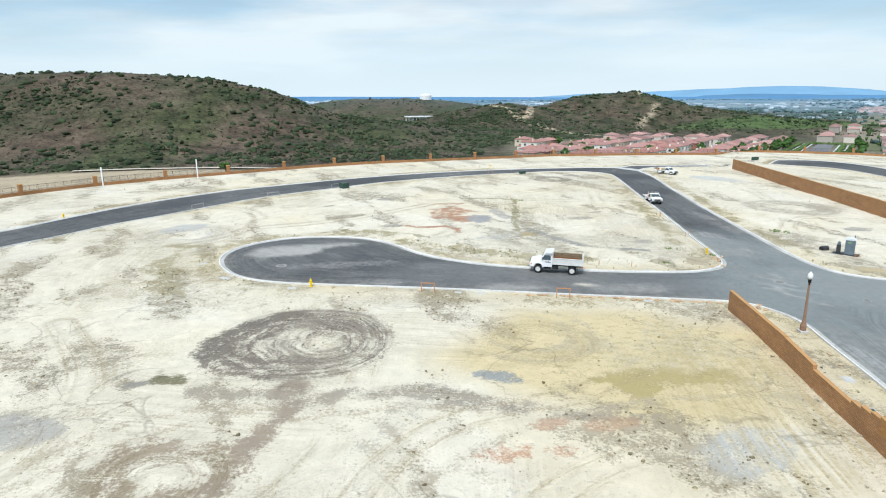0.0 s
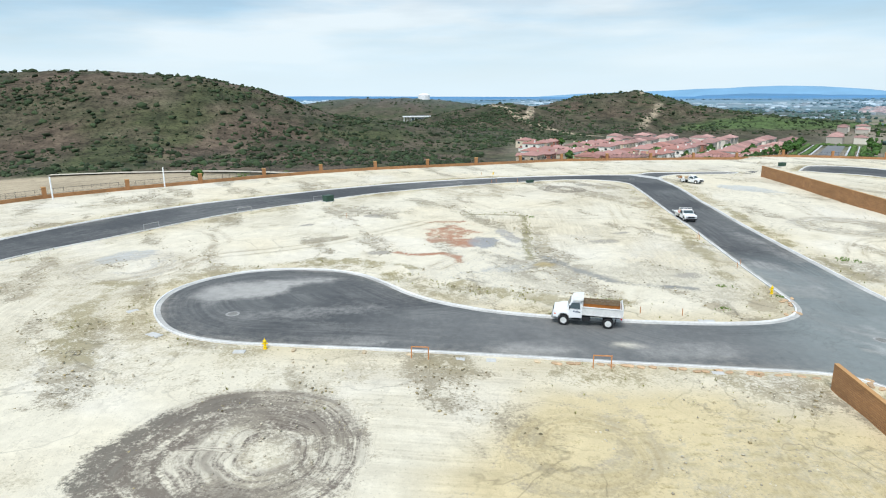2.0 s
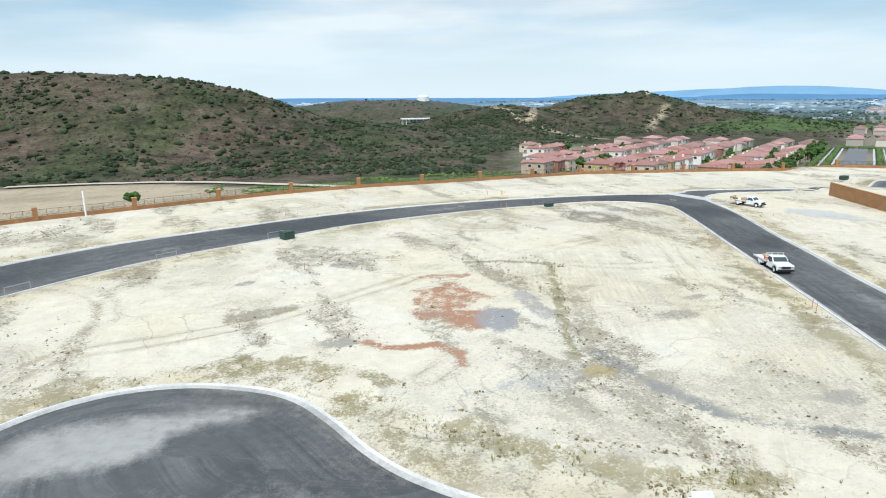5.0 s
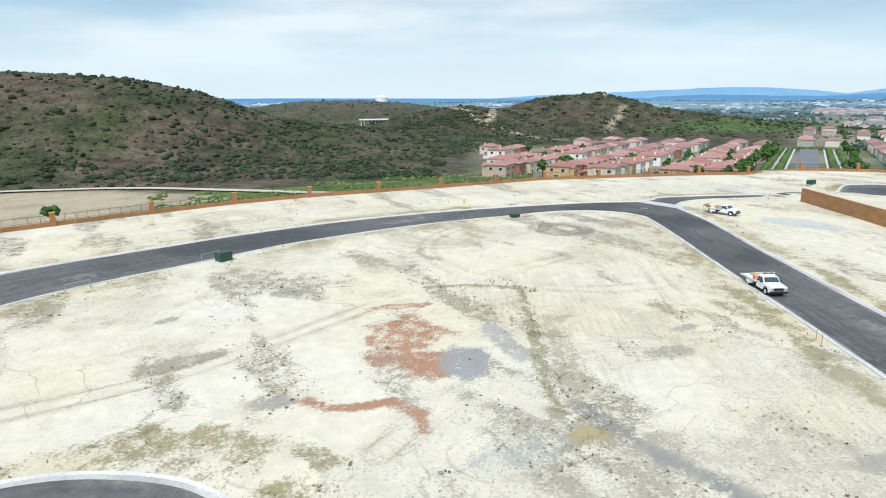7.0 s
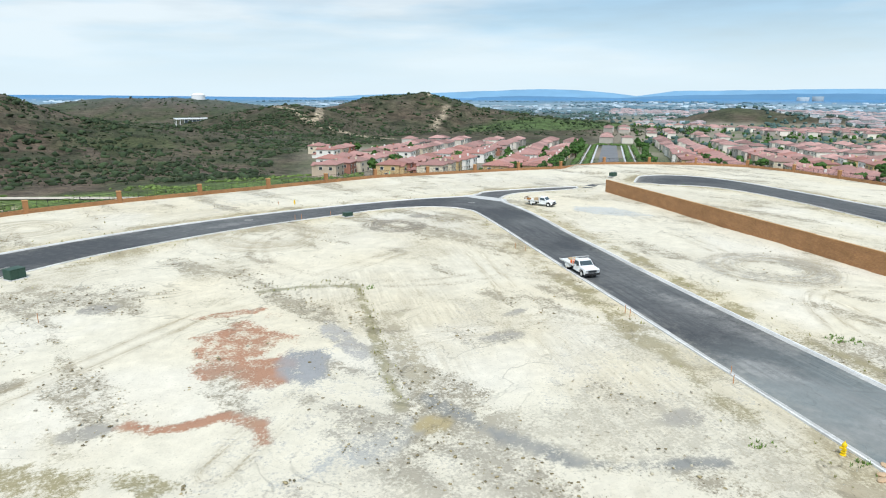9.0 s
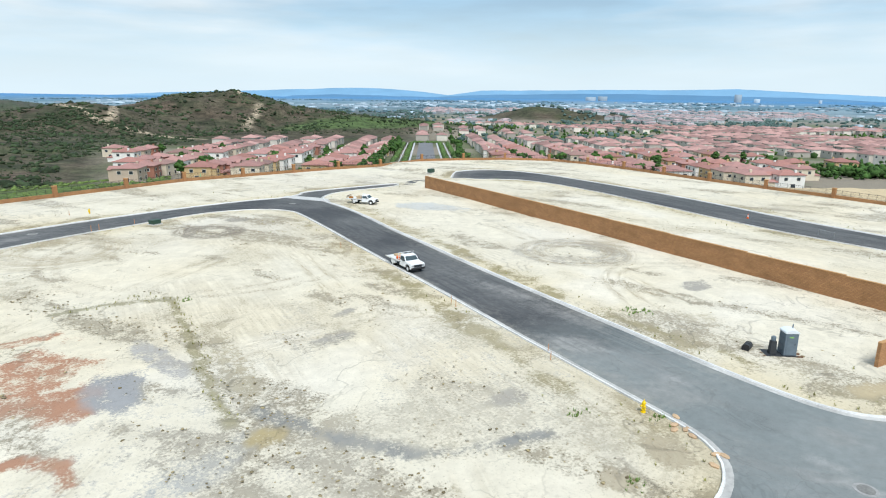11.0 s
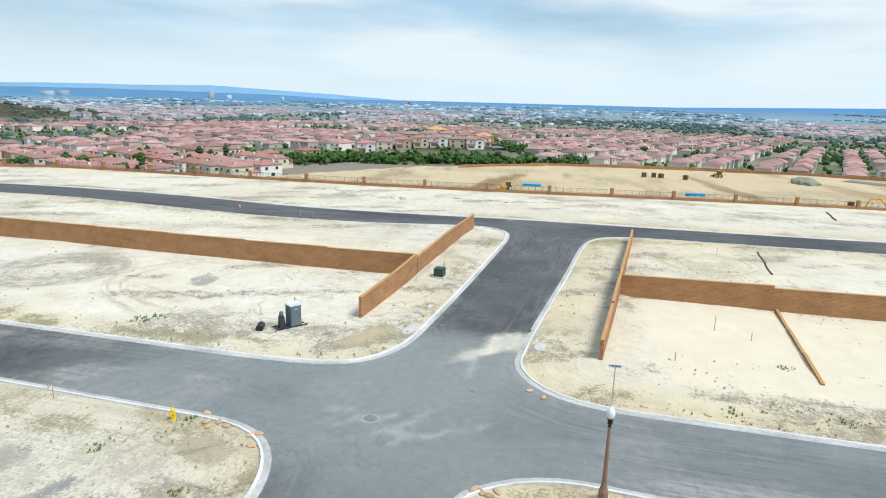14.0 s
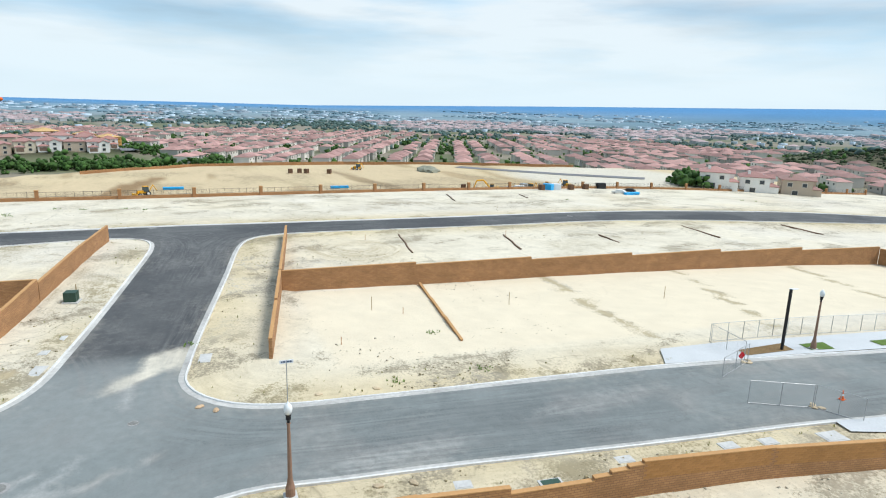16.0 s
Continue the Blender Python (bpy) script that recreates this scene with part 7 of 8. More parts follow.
def house(at, w, d, stucco, roof, wing, label, solar=False):
    """A two-storey stucco house with a tiled hip roof; the street front faces -y."""
    h = thing("house", label, "house", "houses of the town", at=at)
    walls, roofs = BM(), BM()
    slab(walls, (0, 0, 2.5), (w, d, 7.0))
    hip_roof(roofs, -w / 2, w / 2, -d / 2, d / 2, 6.1, min(w, d) * 0.185)
    fx = wing * w * 0.22
    slab(walls, (fx, -d / 2 - 1.0, 2.3), (w * 0.46, 2.2, 6.6))
    gable(roofs, walls, fx - w * 0.23, fx + w * 0.23, -d / 2 - 2.1, 0, 5.6, w * 0.11)
    gx0 = -wing * w * 0.24
    slab(walls, (gx0, -d / 2 - 1.6, 0.9), (w * 0.44, 3.4, 3.8))
    hip_roof(roofs, gx0 - w * 0.22, gx0 + w * 0.22, -d / 2 - 3.3, -d / 2 + 0.6, 2.85, 1.0, 0.35)
    slab(walls, (-wing * w * 0.3, d * 0.2, 7.4), (0.9, 0.9, 1.6))
    bmesh.ops.recalc_face_normals(roofs, faces=roofs.faces[:])
    bmesh.ops.recalc_face_normals(walls, faces=walls.faces[:])
    wall = part("wall", walls, stucco, h)
    part("roof", roofs, roof, h, "pinkish red tile roof")

    def window(x, y, z, sx, sz, side):
        bm = BM()
        size = (sx + 0.3, 0.16, sz + 0.3) if side == "y" else (0.16, sx + 0.3, sz + 0.3)
        slab(bm, (x, y, z), size)
        win = part("window", bm, TRIM, h)
        bm = BM()
        size = (sx, 0.2, sz) if side == "y" else (0.2, sx, sz)
        slab(bm, (x, y, z), size)
        part("pane", bm, PANE, win)

    front, rear = -d / 2, d / 2
    for s in (-1, 1):
        window(s * (w / 2 + 0.02), d * 0.05, 1.1, 1.9, 1.7, "x")
    window(fx, front - 2.12, 4.0, 1.7, 1.5, "y")
    window(fx, front - 2.12, 1.2, 1.7, 1.5, "y")
    window(gx0, front - 0.04, 4.4, 1.3, 1.0, "y")
    for x in (-w * 0.28, w * 0.25):
        window(x, rear + 0.02, 4.2, 1.5, 1.2, "y")
        window(x, rear + 0.02, 1.2, 1.8, 1.7, "y")
    for s in (-1, 1):
        window(s * (w / 2 + 0.02), d * 0.24, 4.2, 1.6, 1.4, "x")
        window(s * (w / 2 + 0.02), -d * 0.24, 4.2, 1.6, 1.4, "x")
    bm = BM()
    slab(bm, (gx0, front - 3.32, 1.05), (w * 0.34, 0.1, 2.2))
    part("garage_door", bm, GARAGE, h)
    if solar:
        bm = BM()
        for i in range(3):
            for j in range(2):
                slab(bm, (-1.8 + i * 1.75, -d / 2 + 1.1 + j * 1.1, 6.3 + (0.45 + j * 1.1) * 0.36), (1.65, 1.0, 0.06))
        part("solar_panels", bm, SOLAR, h)
    return h


MODELS = []
for i, (w, d, st, rf, wing, tone_words) in enumerate(((11.5, 11, STUCCO_CREAM, ROOF_PINK, 1, "cream"), (10.5, 12.5, STUCCO_WHITE, ROOF_RED, -1, "white"), (12, 10.5, STUCCO_TAN, ROOF_PINK, 1, "tan"),
                                                    (11, 12, STUCCO_OCHRE, ROOF_RED, -1, "ochre"), (12.5, 11.5, STUCCO_CREAM, ROOF_BROWN, -1, "cream"), (10.5, 11, STUCCO_BRICK, ROOF_PINK, 1, "brick-red"), (13, 12, STUCCO_WHITE, ROOF_PINK, 1, "white"))):
    MODELS.append((w, d, st, rf, wing, "two-storey " + tone_words + " stucco house with a red tile roof"))
ALONG, ACROSS = (math.sin(radians(34)), math.cos(radians(34))), (math.cos(radians(34)), -math.sin(radians(34)))


def town_xy(u, v):
    return 2 + u * ALONG[0] + v * ACROSS[0], 66 + u * ALONG[1] + v * ACROSS[1]


rh = random.Random(21)
built, near_lots, far_lots = {}, [], []


def rows_of_lots(heading_deg, v0, v1, u0, u1, allowed):
    """Back-to-back rows of lots that run along a heading from the pad."""
    c, s = math.cos(radians(heading_deg)), math.sin(radians(heading_deg))
    v, column = v0, 0
    while v < v1:
        u, row = u0 + (column % 3) * 5, 0
        while u < u1:
            x, y = 2 + (u + rh.uniform(-1.5, 1.5)) * s + v * c, 66 + (u + rh.uniform(-1.5, 1.5)) * c - v * s
            r, az = math.hypot(x - 2, y - 66), math.degrees(math.atan2(x - 2, y - 66))
            if row % 9 != 8 and allowed(r, az, u, v, x, y):
                (near_lots if r < 480 and az < 72 else far_lots).append((x, y, r, -heading_deg + (90 if column % 2 else -90) + rh.uniform(-5, 5)))
            u, row = u + 16.4, row + 1
        v, column = v + (19.5 if column % 2 else 30), column + 1


def north_town(r, az, u, v, x, y):
    if not 8 < az < 72 or r < 300 or (abs(v) < 27 and u < 650):
        return False
    if az < 33 and r > (600 if az > 16 else 470):
        return False
    if az > 66 and r < 420 or 60 < az < 72 and 420 < r < 560 and rh.random() < 0.6:
        return False
    if r > 640 and fbm(np.array([x]), np.array([y]), 150, 3, 401)[0] < 0.47:
        return False
    return country(np.array([x]), np.array([y]))[0] < -16


def south_town(r, az, u, v, x, y):
    if not 72 < az < 152 or r < (470 if az < 88 else 430) or r > 1250 or math.hypot(x - 385, y + 545) < 120:
        return False
    if az < 86 and r < 590:
        return False
    return rh.random() < 0.93 and (r < 560 or fbm(np.array([x]), np.array([y]), 130, 3, 402)[0] > 0.42)


rows_of_lots(34, -330, 780, 240, 1150, north_town)
rows_of_lots(112, -760, 760, 250, 1250, south_town)
for x, y, r, turn in near_lots:
    k = rh.randrange(len(MODELS))
    at = on_ground(x, y, turn)
    if k in built:
        copy_thing(built[k], at)
    else:
        built[k] = house(at, *MODELS[k])
# three white houses close under the south-east wall
for i, (x, y, turn) in enumerate(((196, -126, 150), (188, -141, 150), (184, -158, 150))):
    r = 268 + i * 6
    a = radians((135.0, 138.0, 141.0)[i])
    x, y = 2 + r * math.sin(a), 66 + r * math.cos(a)
    house(on_ground(x, y, -42 + 90 * 0), 12, 10.5, STUCCO_WHITE if i < 2 else STUCCO_TAN, ROOF_PINK if i < 2 else ROOF_BROWN, 1, "two-storey white stucco house with solar panels on its roof", True)


# rows of pale houses stepping up the knoll in front of the timber shells
for r, az0, az1 in ((468, 73.2, 84.2), (488, 74.0, 84.6), (512, 80.5, 85.0), (508, 73.0, 76.5)):
    az = az0
    while az < az1:
        k = rh.choice((0, 1, 1, 6, 6, 2))
        a = radians(az)
        at = on_ground(2 + r * math.sin(a), 66 + r * math.cos(a), -az + rh.choice((0, 0, 180)) + rh.uniform(-6, 6))
        if k in built:
            copy_thing(built[k], at)
        else:
            built[k] = house(at, *MODELS[k])
        az += 1.62


def boxes_and_roofs(name, lots, size, label, mats):
    """Many small houses joined: walls and hip roofs."""
    vs, fs, mi = [], [], []
    for x, y, r, turn in lots:
        w, d, h = size[0] * rh.uniform(0.8, 1.2), size[1] * rh.uniform(0.8, 1.25), rh.choice((4.2, 6.0, 6.0, 6.6))
        z = z_at_fast(x, y)
        c, s = math.cos(radians(turn)), math.sin(radians(turn))
        o = len(vs)

        def put(px, py, pz):
            vs.append((x + px * c - py * s, y + px * s + py * c, z + pz))
        for pz, e in ((-1.5, 0), (h, 0), (h, 0.5)):
            for px, py in ((-1, -1), (1, -1), (1, 1), (-1, 1)):
                put(px * (w / 2 + e), py * (d / 2 + e), pz)
        if w > d:
            put(-(w - d) / 2, 0, h + d * 0.2), put((w - d) / 2 + 0.01, 0, h + d * 0.2)
            rf = [(8, 9, 13, 12), (9, 10, 13), (10, 11, 12, 13), (11, 8, 12)]
        else:
            put(0, -(d - w) / 2, h + w * 0.2), put(0, (d - w) / 2 + 0.01, h + w * 0.2)
            rf = [(8, 9, 12), (9, 10, 13, 12), (10, 11, 13), (11, 8, 12, 13)]
        for i in range(4):
            fs.append((o + i, o + (i + 1) % 4, o + 4 + (i + 1) % 4, o + 4 + i)), mi.append(0)
        for f in rf:
            fs.append(tuple(o + i for i in f)), mi.append(1)
        # dark openings on two sides
        for px in (-0.25, 0.25):
            for py, pz in ((-1, h - 1.6), (1, h - 1.6)):
                o2 = len(vs)
                for a, b in ((-0.7, -0.6), (0.7, -0.6), (0.7, 0.6), (-0.7, 0.6)):
                    put(px * w + a, py * (d / 2 + 0.06), pz + b)
                fs.append((o2, o2 + 1, o2 + 2, o2 + 3)), mi.append(2)
    me = from_arrays(name, vs, fs, mats, mi)
    return tagged(new(name, me), label, "houses", kind="stuff")


def z_at_fast(x, y):
    return float(country(np.array([x]), np.array([y]))[0])


boxes_and_roofs("far_houses", far_lots, (12.5, 11), "dense rows of tile-roofed houses on the plain", [FAR_WALL, FAR_ROOF, PANE])
hazy_lots = []
for _ in range(5200):
    r, az = math.sqrt(rh.uniform(1250 ** 2, 2350 ** 2)), rh.uniform(34, 158)
    x, y = 2 + r * math.sin(radians(az)), 66 + r * math.cos(radians(az))
    if fbm(np.array([x]), np.array([y]), 240, 3, 403)[0] > 0.5:
        hazy_lots.append((x, y, r, rh.choice((22, 112, 60))))
# greyer, bluer copies of the house materials with haze in the base colour
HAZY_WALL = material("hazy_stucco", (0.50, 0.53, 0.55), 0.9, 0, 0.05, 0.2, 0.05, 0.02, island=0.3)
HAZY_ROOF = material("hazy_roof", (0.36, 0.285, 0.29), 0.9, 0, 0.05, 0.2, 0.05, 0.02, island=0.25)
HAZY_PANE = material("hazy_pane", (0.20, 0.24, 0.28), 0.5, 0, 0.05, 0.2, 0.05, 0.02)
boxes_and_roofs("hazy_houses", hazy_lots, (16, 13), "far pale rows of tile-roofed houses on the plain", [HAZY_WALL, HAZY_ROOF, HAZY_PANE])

RAW_ROOF = material("raw_sheathing", (0.55, 0.36, 0.16), 0.85, 0, 0.1, 1.0, 0.1, 0.2)
# building shells of raw timber on a rise
for x, y, w, d in ((508, 160, 22, 14), (530, 185, 18, 14), (520, 138, 14, 12), (495, 120, 14, 12)):
    t = thing("timber_frame_house", "unfinished house shell of raw yellow timber", "house shell", "house shells", at=pose(x, y, z_at_fast(x, y), 0, 0, 20))
    bm = BM()
    for i in range(7):
        for j in (-1, 1):
            slab(bm, (-w / 2 + i * w / 6, j * d / 2, 2.5), (0.5, 0.4, 8))
    for z in (1, 3.6, 6.3):
        slab(bm, (0, 0, z), (w, d, 0.5))
    part("studs", bm, material("raw_timber", (0.62, 0.36, 0.12), 0.8), t)
    bm = BM()
    hip_roof(bm, -w / 2, w / 2, -d / 2, d / 2, 6.5, 2.0)
    bmesh.ops.recalc_face_normals(bm, faces=bm.faces[:])
    part("roof", bm, RAW_ROOF, t)

# boulevard with hedges straight ahead of the town, and the winding road farther right


def ribbon(name, pts, width, lift, mat, label, gap=6.0):
    line = np.array(curve_through(pts, gap, False))
    d = np.gradient(line, axis=0)
    d /= np.linalg.norm(d, axis=1)[:, None]
    side = np.stack([-d[:, 1], d[:, 0]], 1) * width / 2
    l, r = line + side, line - side
    z = np.maximum(lie(l[:, 0], l[:, 1]), lie(r[:, 0], r[:, 1])) + lift
    n = len(line)
    vs = np.concatenate([np.column_stack([l, z]), np.column_stack([r, z])])
    return tagged(new(name, from_arrays(name, vs, [(i, i + n, i + n + 1, i + 1) for i in range(n - 1)], mat)), label, name, kind="structure")


OLD_ROAD = material("worn_asphalt", (0.17, 0.175, 0.185), 0.9, 0, 0.08, 1.0, 0.08, 0.1)
ribbon("road", [town_xy(268, 0), town_xy(610, 0)], 13, 0.35, OLD_ROAD, "grey boulevard between hedges in the town")
for s in (-1, 1):
    ribbon("pavement", [town_xy(262, s * 10.5), town_xy(610, s * 10.5)], 1.3, 0.4, CONCRETE_PATH, "pale pavement beside the boulevard")
    ribbon("pavement", [town_xy(262, s * 17), town_xy(610, s * 17)], 0.8, 0.4, CONCRETE_PATH, "pale path along a hedge")
ribbon("road", [(455, 290), (420, 240), (410, 215), (440, 190), (500, 170)], 10, 0.5, OLD_ROAD, "grey road winding through the town")
ribbon("road", [(470, 105), (500, 112), (560, 125), (600, 160)], 11, 0.5, OLD_ROAD, "grey road curving between trees")
ribbon("road", [town_xy(290, 62), town_xy(420, 62)], 9, 0.4, OLD_ROAD, "grey side street between houses")
ribbon("road", [(218, -112), (250, -74), (276, -50)], 8, 0.12, OLD_ROAD, "grey service road on the lower building pad")
ribbon("path", [(-190, 330), (-120, 338), (-60, 318), (-20, 300), (40, 290), (110, 296)], 5, 0.5, material("pale_track", (0.5, 0.45, 0.37), 0.9), "pale track along the valley floor")
ribbon("path", [(-75, 262), (-40, 262), (-10, 270), (20, 276), (60, 270)], 3.5, 0.4, CONCRETE_PATH, "pale concrete path in the valley")


# ---- trees and shrubs ----
def tree(at, height, spread, seed, mat, label):
    t = thing("tree", label, "tree", "town trees", at=at)
    r = random.Random(seed)
    bm = BM()
    rod(bm, (0, 0, -0.4), (0, 0, height * 0.45), spread * 0.09, spread * 0.06, 8)
    tips = []
    for i in range(6):
        a = i * 1.05 + r.uniform(-0.3, 0.3)
        tip = (math.cos(a) * spread * r.uniform(0.25, 0.5), math.sin(a) * spread * r.uniform(0.25, 0.5), height * r.uniform(0.6, 0.85))
        rod(bm, (0, 0, height * r.uniform(0.25, 0.42)), tip, spread * 0.045, spread * 0.015, 5)
        tips.append(tip)
    part("trunk", bm, BARK, t)
    rr = np.random.RandomState(seed)
    n = 34
    a, e, q = rr.rand(n) * 6.283, rr.rand(n) * 2 - 0.75, rr.rand(n) ** 0.5
    c = np.stack([np.cos(a) * np.sqrt(np.clip(1 - e * e, 0.1, 1)) * q * spread * 0.52, np.sin(a) * np.sqrt(np.clip(1 - e * e, 0.1, 1)) * q * spread * 0.52, height * 0.66 + e * height * 0.3 * q], 1)
    crown = clumps("crown", c, spread * (0.13 + 0.12 * rr.rand(n)), mat, 1, 0.45, 0.85, seed)
    crown.parent = t
    return t


kinds = [tree(on_ground(*town_xy(300, 24.5)), 7, 6, 1, LEAF, "broad green garden tree near the boulevard"), tree(on_ground(*town_xy(308, -25)), 8.5, 5, 2, LEAF, "tall green garden tree near the boulevard"),
         tree(on_ground(-56.5, 172.5), 3.2, 2.4, 3, LEAF, "young green sapling below the view wall")]
rt = random.Random(9)
for i in range(30):
    s = rt.choice((-1, 1))
    x, y = town_xy(275 + i * 11, s * (25 + rt.uniform(-3, 4)))
    copy_thing(kinds[i % 2], on_ground(x, y, rt.uniform(0, 360)))
for i in range(70):
    x, y, r, turn = near_lots[rt.randrange(len(near_lots))]
    x, y = x + rt.choice((-1, 1)) * rt.uniform(7.5, 10), y + rt.uniform(-9, 9)
    copy_thing(kinds[i % 3], on_ground(x, y, rt.uniform(0, 360)))
for x, y in ((-98, 152), (175, 196), (168, 150)):
    copy_thing(kinds[2], on_ground(x, y, rt.uniform(0, 360)))

# hedges of the boulevard, the wooded slope by the winding road, far tree belts
hp = []
for s in (-1, 1):
    for off in (13.5, 20.5):
        for k in range(215):
            hp.append(town_xy(265 + k * 1.6, s * off + rt.uniform(-0.8, 0.8)))
for k in range(60):
    hp.append(town_xy(613 + rt.uniform(-4, 4), rt.uniform(-12, 12)))
hp = np.array(hp)
tagged(clumps("hedge", np.stack([hp[:, 0], hp[:, 1], lie(hp[:, 0], hp[:, 1]) + 0.6], 1), 1.2 + 0.5 * rs.rand(len(hp)), HEDGE, 1, 0.35, 0.8, 31), "clipped bright green hedges along the boulevard", "hedge", kind="stuff")
q = []
for cx, cy, rx, ry, n in ((400, 225, 40, 26, 120), (402, 172, 16, 34, 130), (412, 112, 16, 36, 150), (520, 95, 60, 22, 150), (600, 60, 70, 20, 120), (560, 205, 60, 14, 80), (197, -118, 10, 8, 60), (620, -60, 110, 10, 120), (640, 30, 30, 60, 80), (390, 262, 20, 16, 40), (445, 62, 26, 26, 130), (396, 210, 16, 20, 60), (230, 245, 40, 8, 30), (700, -190, 150, 12, 150), (560, -330, 90, 16, 110)):
    for _ in range(n):
        a, k = rt.uniform(0, 6.283), rt.random() ** 0.5
        q.append((cx + rx * k * math.cos(a), cy + ry * k * math.sin(a)))
q = np.array(q)
big = 1.5 + 1.9 * rs.rand(len(q)) ** 2
crowns = np.repeat(np.stack([q[:, 0], q[:, 1], lie(q[:, 0], q[:, 1]) + big * 0.9], 1), 6, 0) + rs.randn(len(q) * 6, 3) * np.repeat(big, 6)[:, None] * np.array((0.55, 0.55, 0.42))
tagged(clumps("woodland", crowns, np.repeat(big, 6) * (0.28 + 0.3 * rs.rand(len(crowns))), LEAF, 1, 0.55, 1.0, 33), "dark green trees along the winding roads", "woodland", kind="stuff")


def polar(n, r0, r1, a0, a1, keep):
    r, a = np.sqrt(rs.uniform(r0 * r0, r1 * r1, n)), np.radians(rs.uniform(a0, a1, n))
    x, y = 2 + r * np.sin(a), 66 + r * np.cos(a)
    k = keep(x, y, r)
    return x[k], y[k], r[k]


# leaf colour of these far belts carries painted haze, bluest farthest out
x, y, r = polar(15000, 640, 2100, 6, 160, lambda x, y, r: ((fbm(x, y, 150, 4, 411) > 0.54) | (rs.rand(len(x)) < 0.10)) & ~((np.degrees(np.arctan2(x - 2, y - 66)) < 36) & (r < 1150)))
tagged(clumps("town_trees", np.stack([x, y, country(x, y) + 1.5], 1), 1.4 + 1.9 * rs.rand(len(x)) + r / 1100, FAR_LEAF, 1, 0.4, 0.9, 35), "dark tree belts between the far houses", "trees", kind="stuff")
x, y, r = polar(15000, 1900, 3600, -30, 165, lambda x, y, r: fbm(x, y * 1.3, 300, 4, 412) > 0.56)
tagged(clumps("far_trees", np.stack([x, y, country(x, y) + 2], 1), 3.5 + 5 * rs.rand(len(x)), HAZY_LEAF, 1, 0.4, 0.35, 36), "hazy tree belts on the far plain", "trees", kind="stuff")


x, y, r = polar(9000, 430, 1250, 36, 152, lambda x, y, r: rs.rand(len(x)) < 0.42)
tagged(clumps("garden_trees", np.stack([x, y, country(x, y) + 1.6], 1), 0.9 + 1.7 * rs.rand(len(x)) ** 2, LEAF, 1, 0.5, 1.1, 37), "small dark garden trees between the houses", "trees", kind="stuff")


def city_blocks(name, x, y, r, wide, tall, label):
    """Plain far buildings as flat-roofed blocks."""
    n = len(x)
    z = country(x, y)
    a = np.radians(rs.choice((20, 34, 110), n))
    w, d, h = wide * (0.4 + 1.2 * rs.rand(n) ** 2), wide * (0.3 + 0.6 * rs.rand(n)), tall * (0.5 + 0.8 * rs.rand(n))
    c = np.array([(-1, -1), (1, -1), (1, 1), (-1, 1)]) / 2
    px = c[None, :, 0] * w[:, None]
    py = c[None, :, 1] * d[:, None]
    X = x[:, None] + px * np.cos(a)[:, None] - py * np.sin(a)[:, None]
    Y = y[:, None] + px * np.sin(a)[:, None] + py * np.cos(a)[:, None]
    lo = np.stack([X, Y, np.repeat((z - 2)[:, None], 4, 1)], -1)
    hi = np.stack([X, Y, np.repeat((z + h)[:, None], 4, 1)], -1)
    v8 = np.concatenate([lo, hi], 1).reshape(-1, 3)
    f = np.array([(4, 5, 6, 7), (0, 1, 5, 4), (1, 2, 6, 5), (2, 3, 7, 6), (3, 0, 4, 7)])
    tagged(bulk(name, v8, (f[None] + (np.arange(n) * 8)[:, None, None]).reshape(-1, 4), CITY), label, "buildings", kind="stuff")


x, y, r = polar(600, 1250, 2300, 8, 160, lambda x, y, r: fbm(x, y, 300, 3, 421) > 0.46)
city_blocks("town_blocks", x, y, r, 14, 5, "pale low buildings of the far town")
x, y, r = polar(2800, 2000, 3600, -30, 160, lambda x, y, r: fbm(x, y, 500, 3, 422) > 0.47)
city_blocks("city_blocks", x, y, r, 30, 4.5, "white sheds and blocks of the distant city, blued by painted haze")
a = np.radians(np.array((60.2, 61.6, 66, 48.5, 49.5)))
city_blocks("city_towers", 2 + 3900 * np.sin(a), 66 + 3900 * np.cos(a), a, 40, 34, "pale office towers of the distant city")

# chaparral on the hills
def scrubby(x, y, r):
    h = country(x, y) - np.interp(r, [0, 180, 240, 350, 550, 1200, 2000], [-12, -12, -15, -20.5, -25, -37, -38])
    return ((h > 2.5) | (np.degrees(np.arctan2(x - 2, y - 66)) < 4)) & ((fbm(x, y, 38, 4, 431) > 0.55) | (rs.rand(len(x)) < 0.22)) & (to_line(x, y, PAD, True) > 60)


x, y, r = polar(52000, 300, 760, -42, 20, scrubby)
keep = ~((np.hypot((x + 150) / 105, (y - 275) / 62) < 1.05))
x, y, r = x[keep], y[keep], r[keep]
p = np.stack([x, y, lie(x, y) + 0.3], 1)
tagged(clumps("chaparral", p, 0.3 + 2.2 * rs.rand(len(x)) ** 6, BUSH, 1, 0.55, 0.7, 41), "dark green chaparral shrubs over the brown hillside", "shrubs", kind="stuff")
x, y, r = polar(26000, 700, 1250, -25, 42, scrubby)
x2, y2, r2 = polar(5000, 1250, 1950, -25, 6, scrubby)
x3, y3, r3 = polar(5000, 480, 900, 140, 160, lambda x, y, r: np.hypot(x - 385, y + 545) < 150)
x, y = np.concatenate([x, x2, x3]), np.concatenate([y, y2, y3])
p = np.stack([x, y, country(x, y) + 0.5], 1)
tagged(clumps("hill_scrub", p, 0.6 + 2.6 * rs.rand(len(x)) ** 5, BUSH, 1, 0.5, 0.65, 42), "dark shrubs on the far brown hills", "shrubs", kind="stuff")
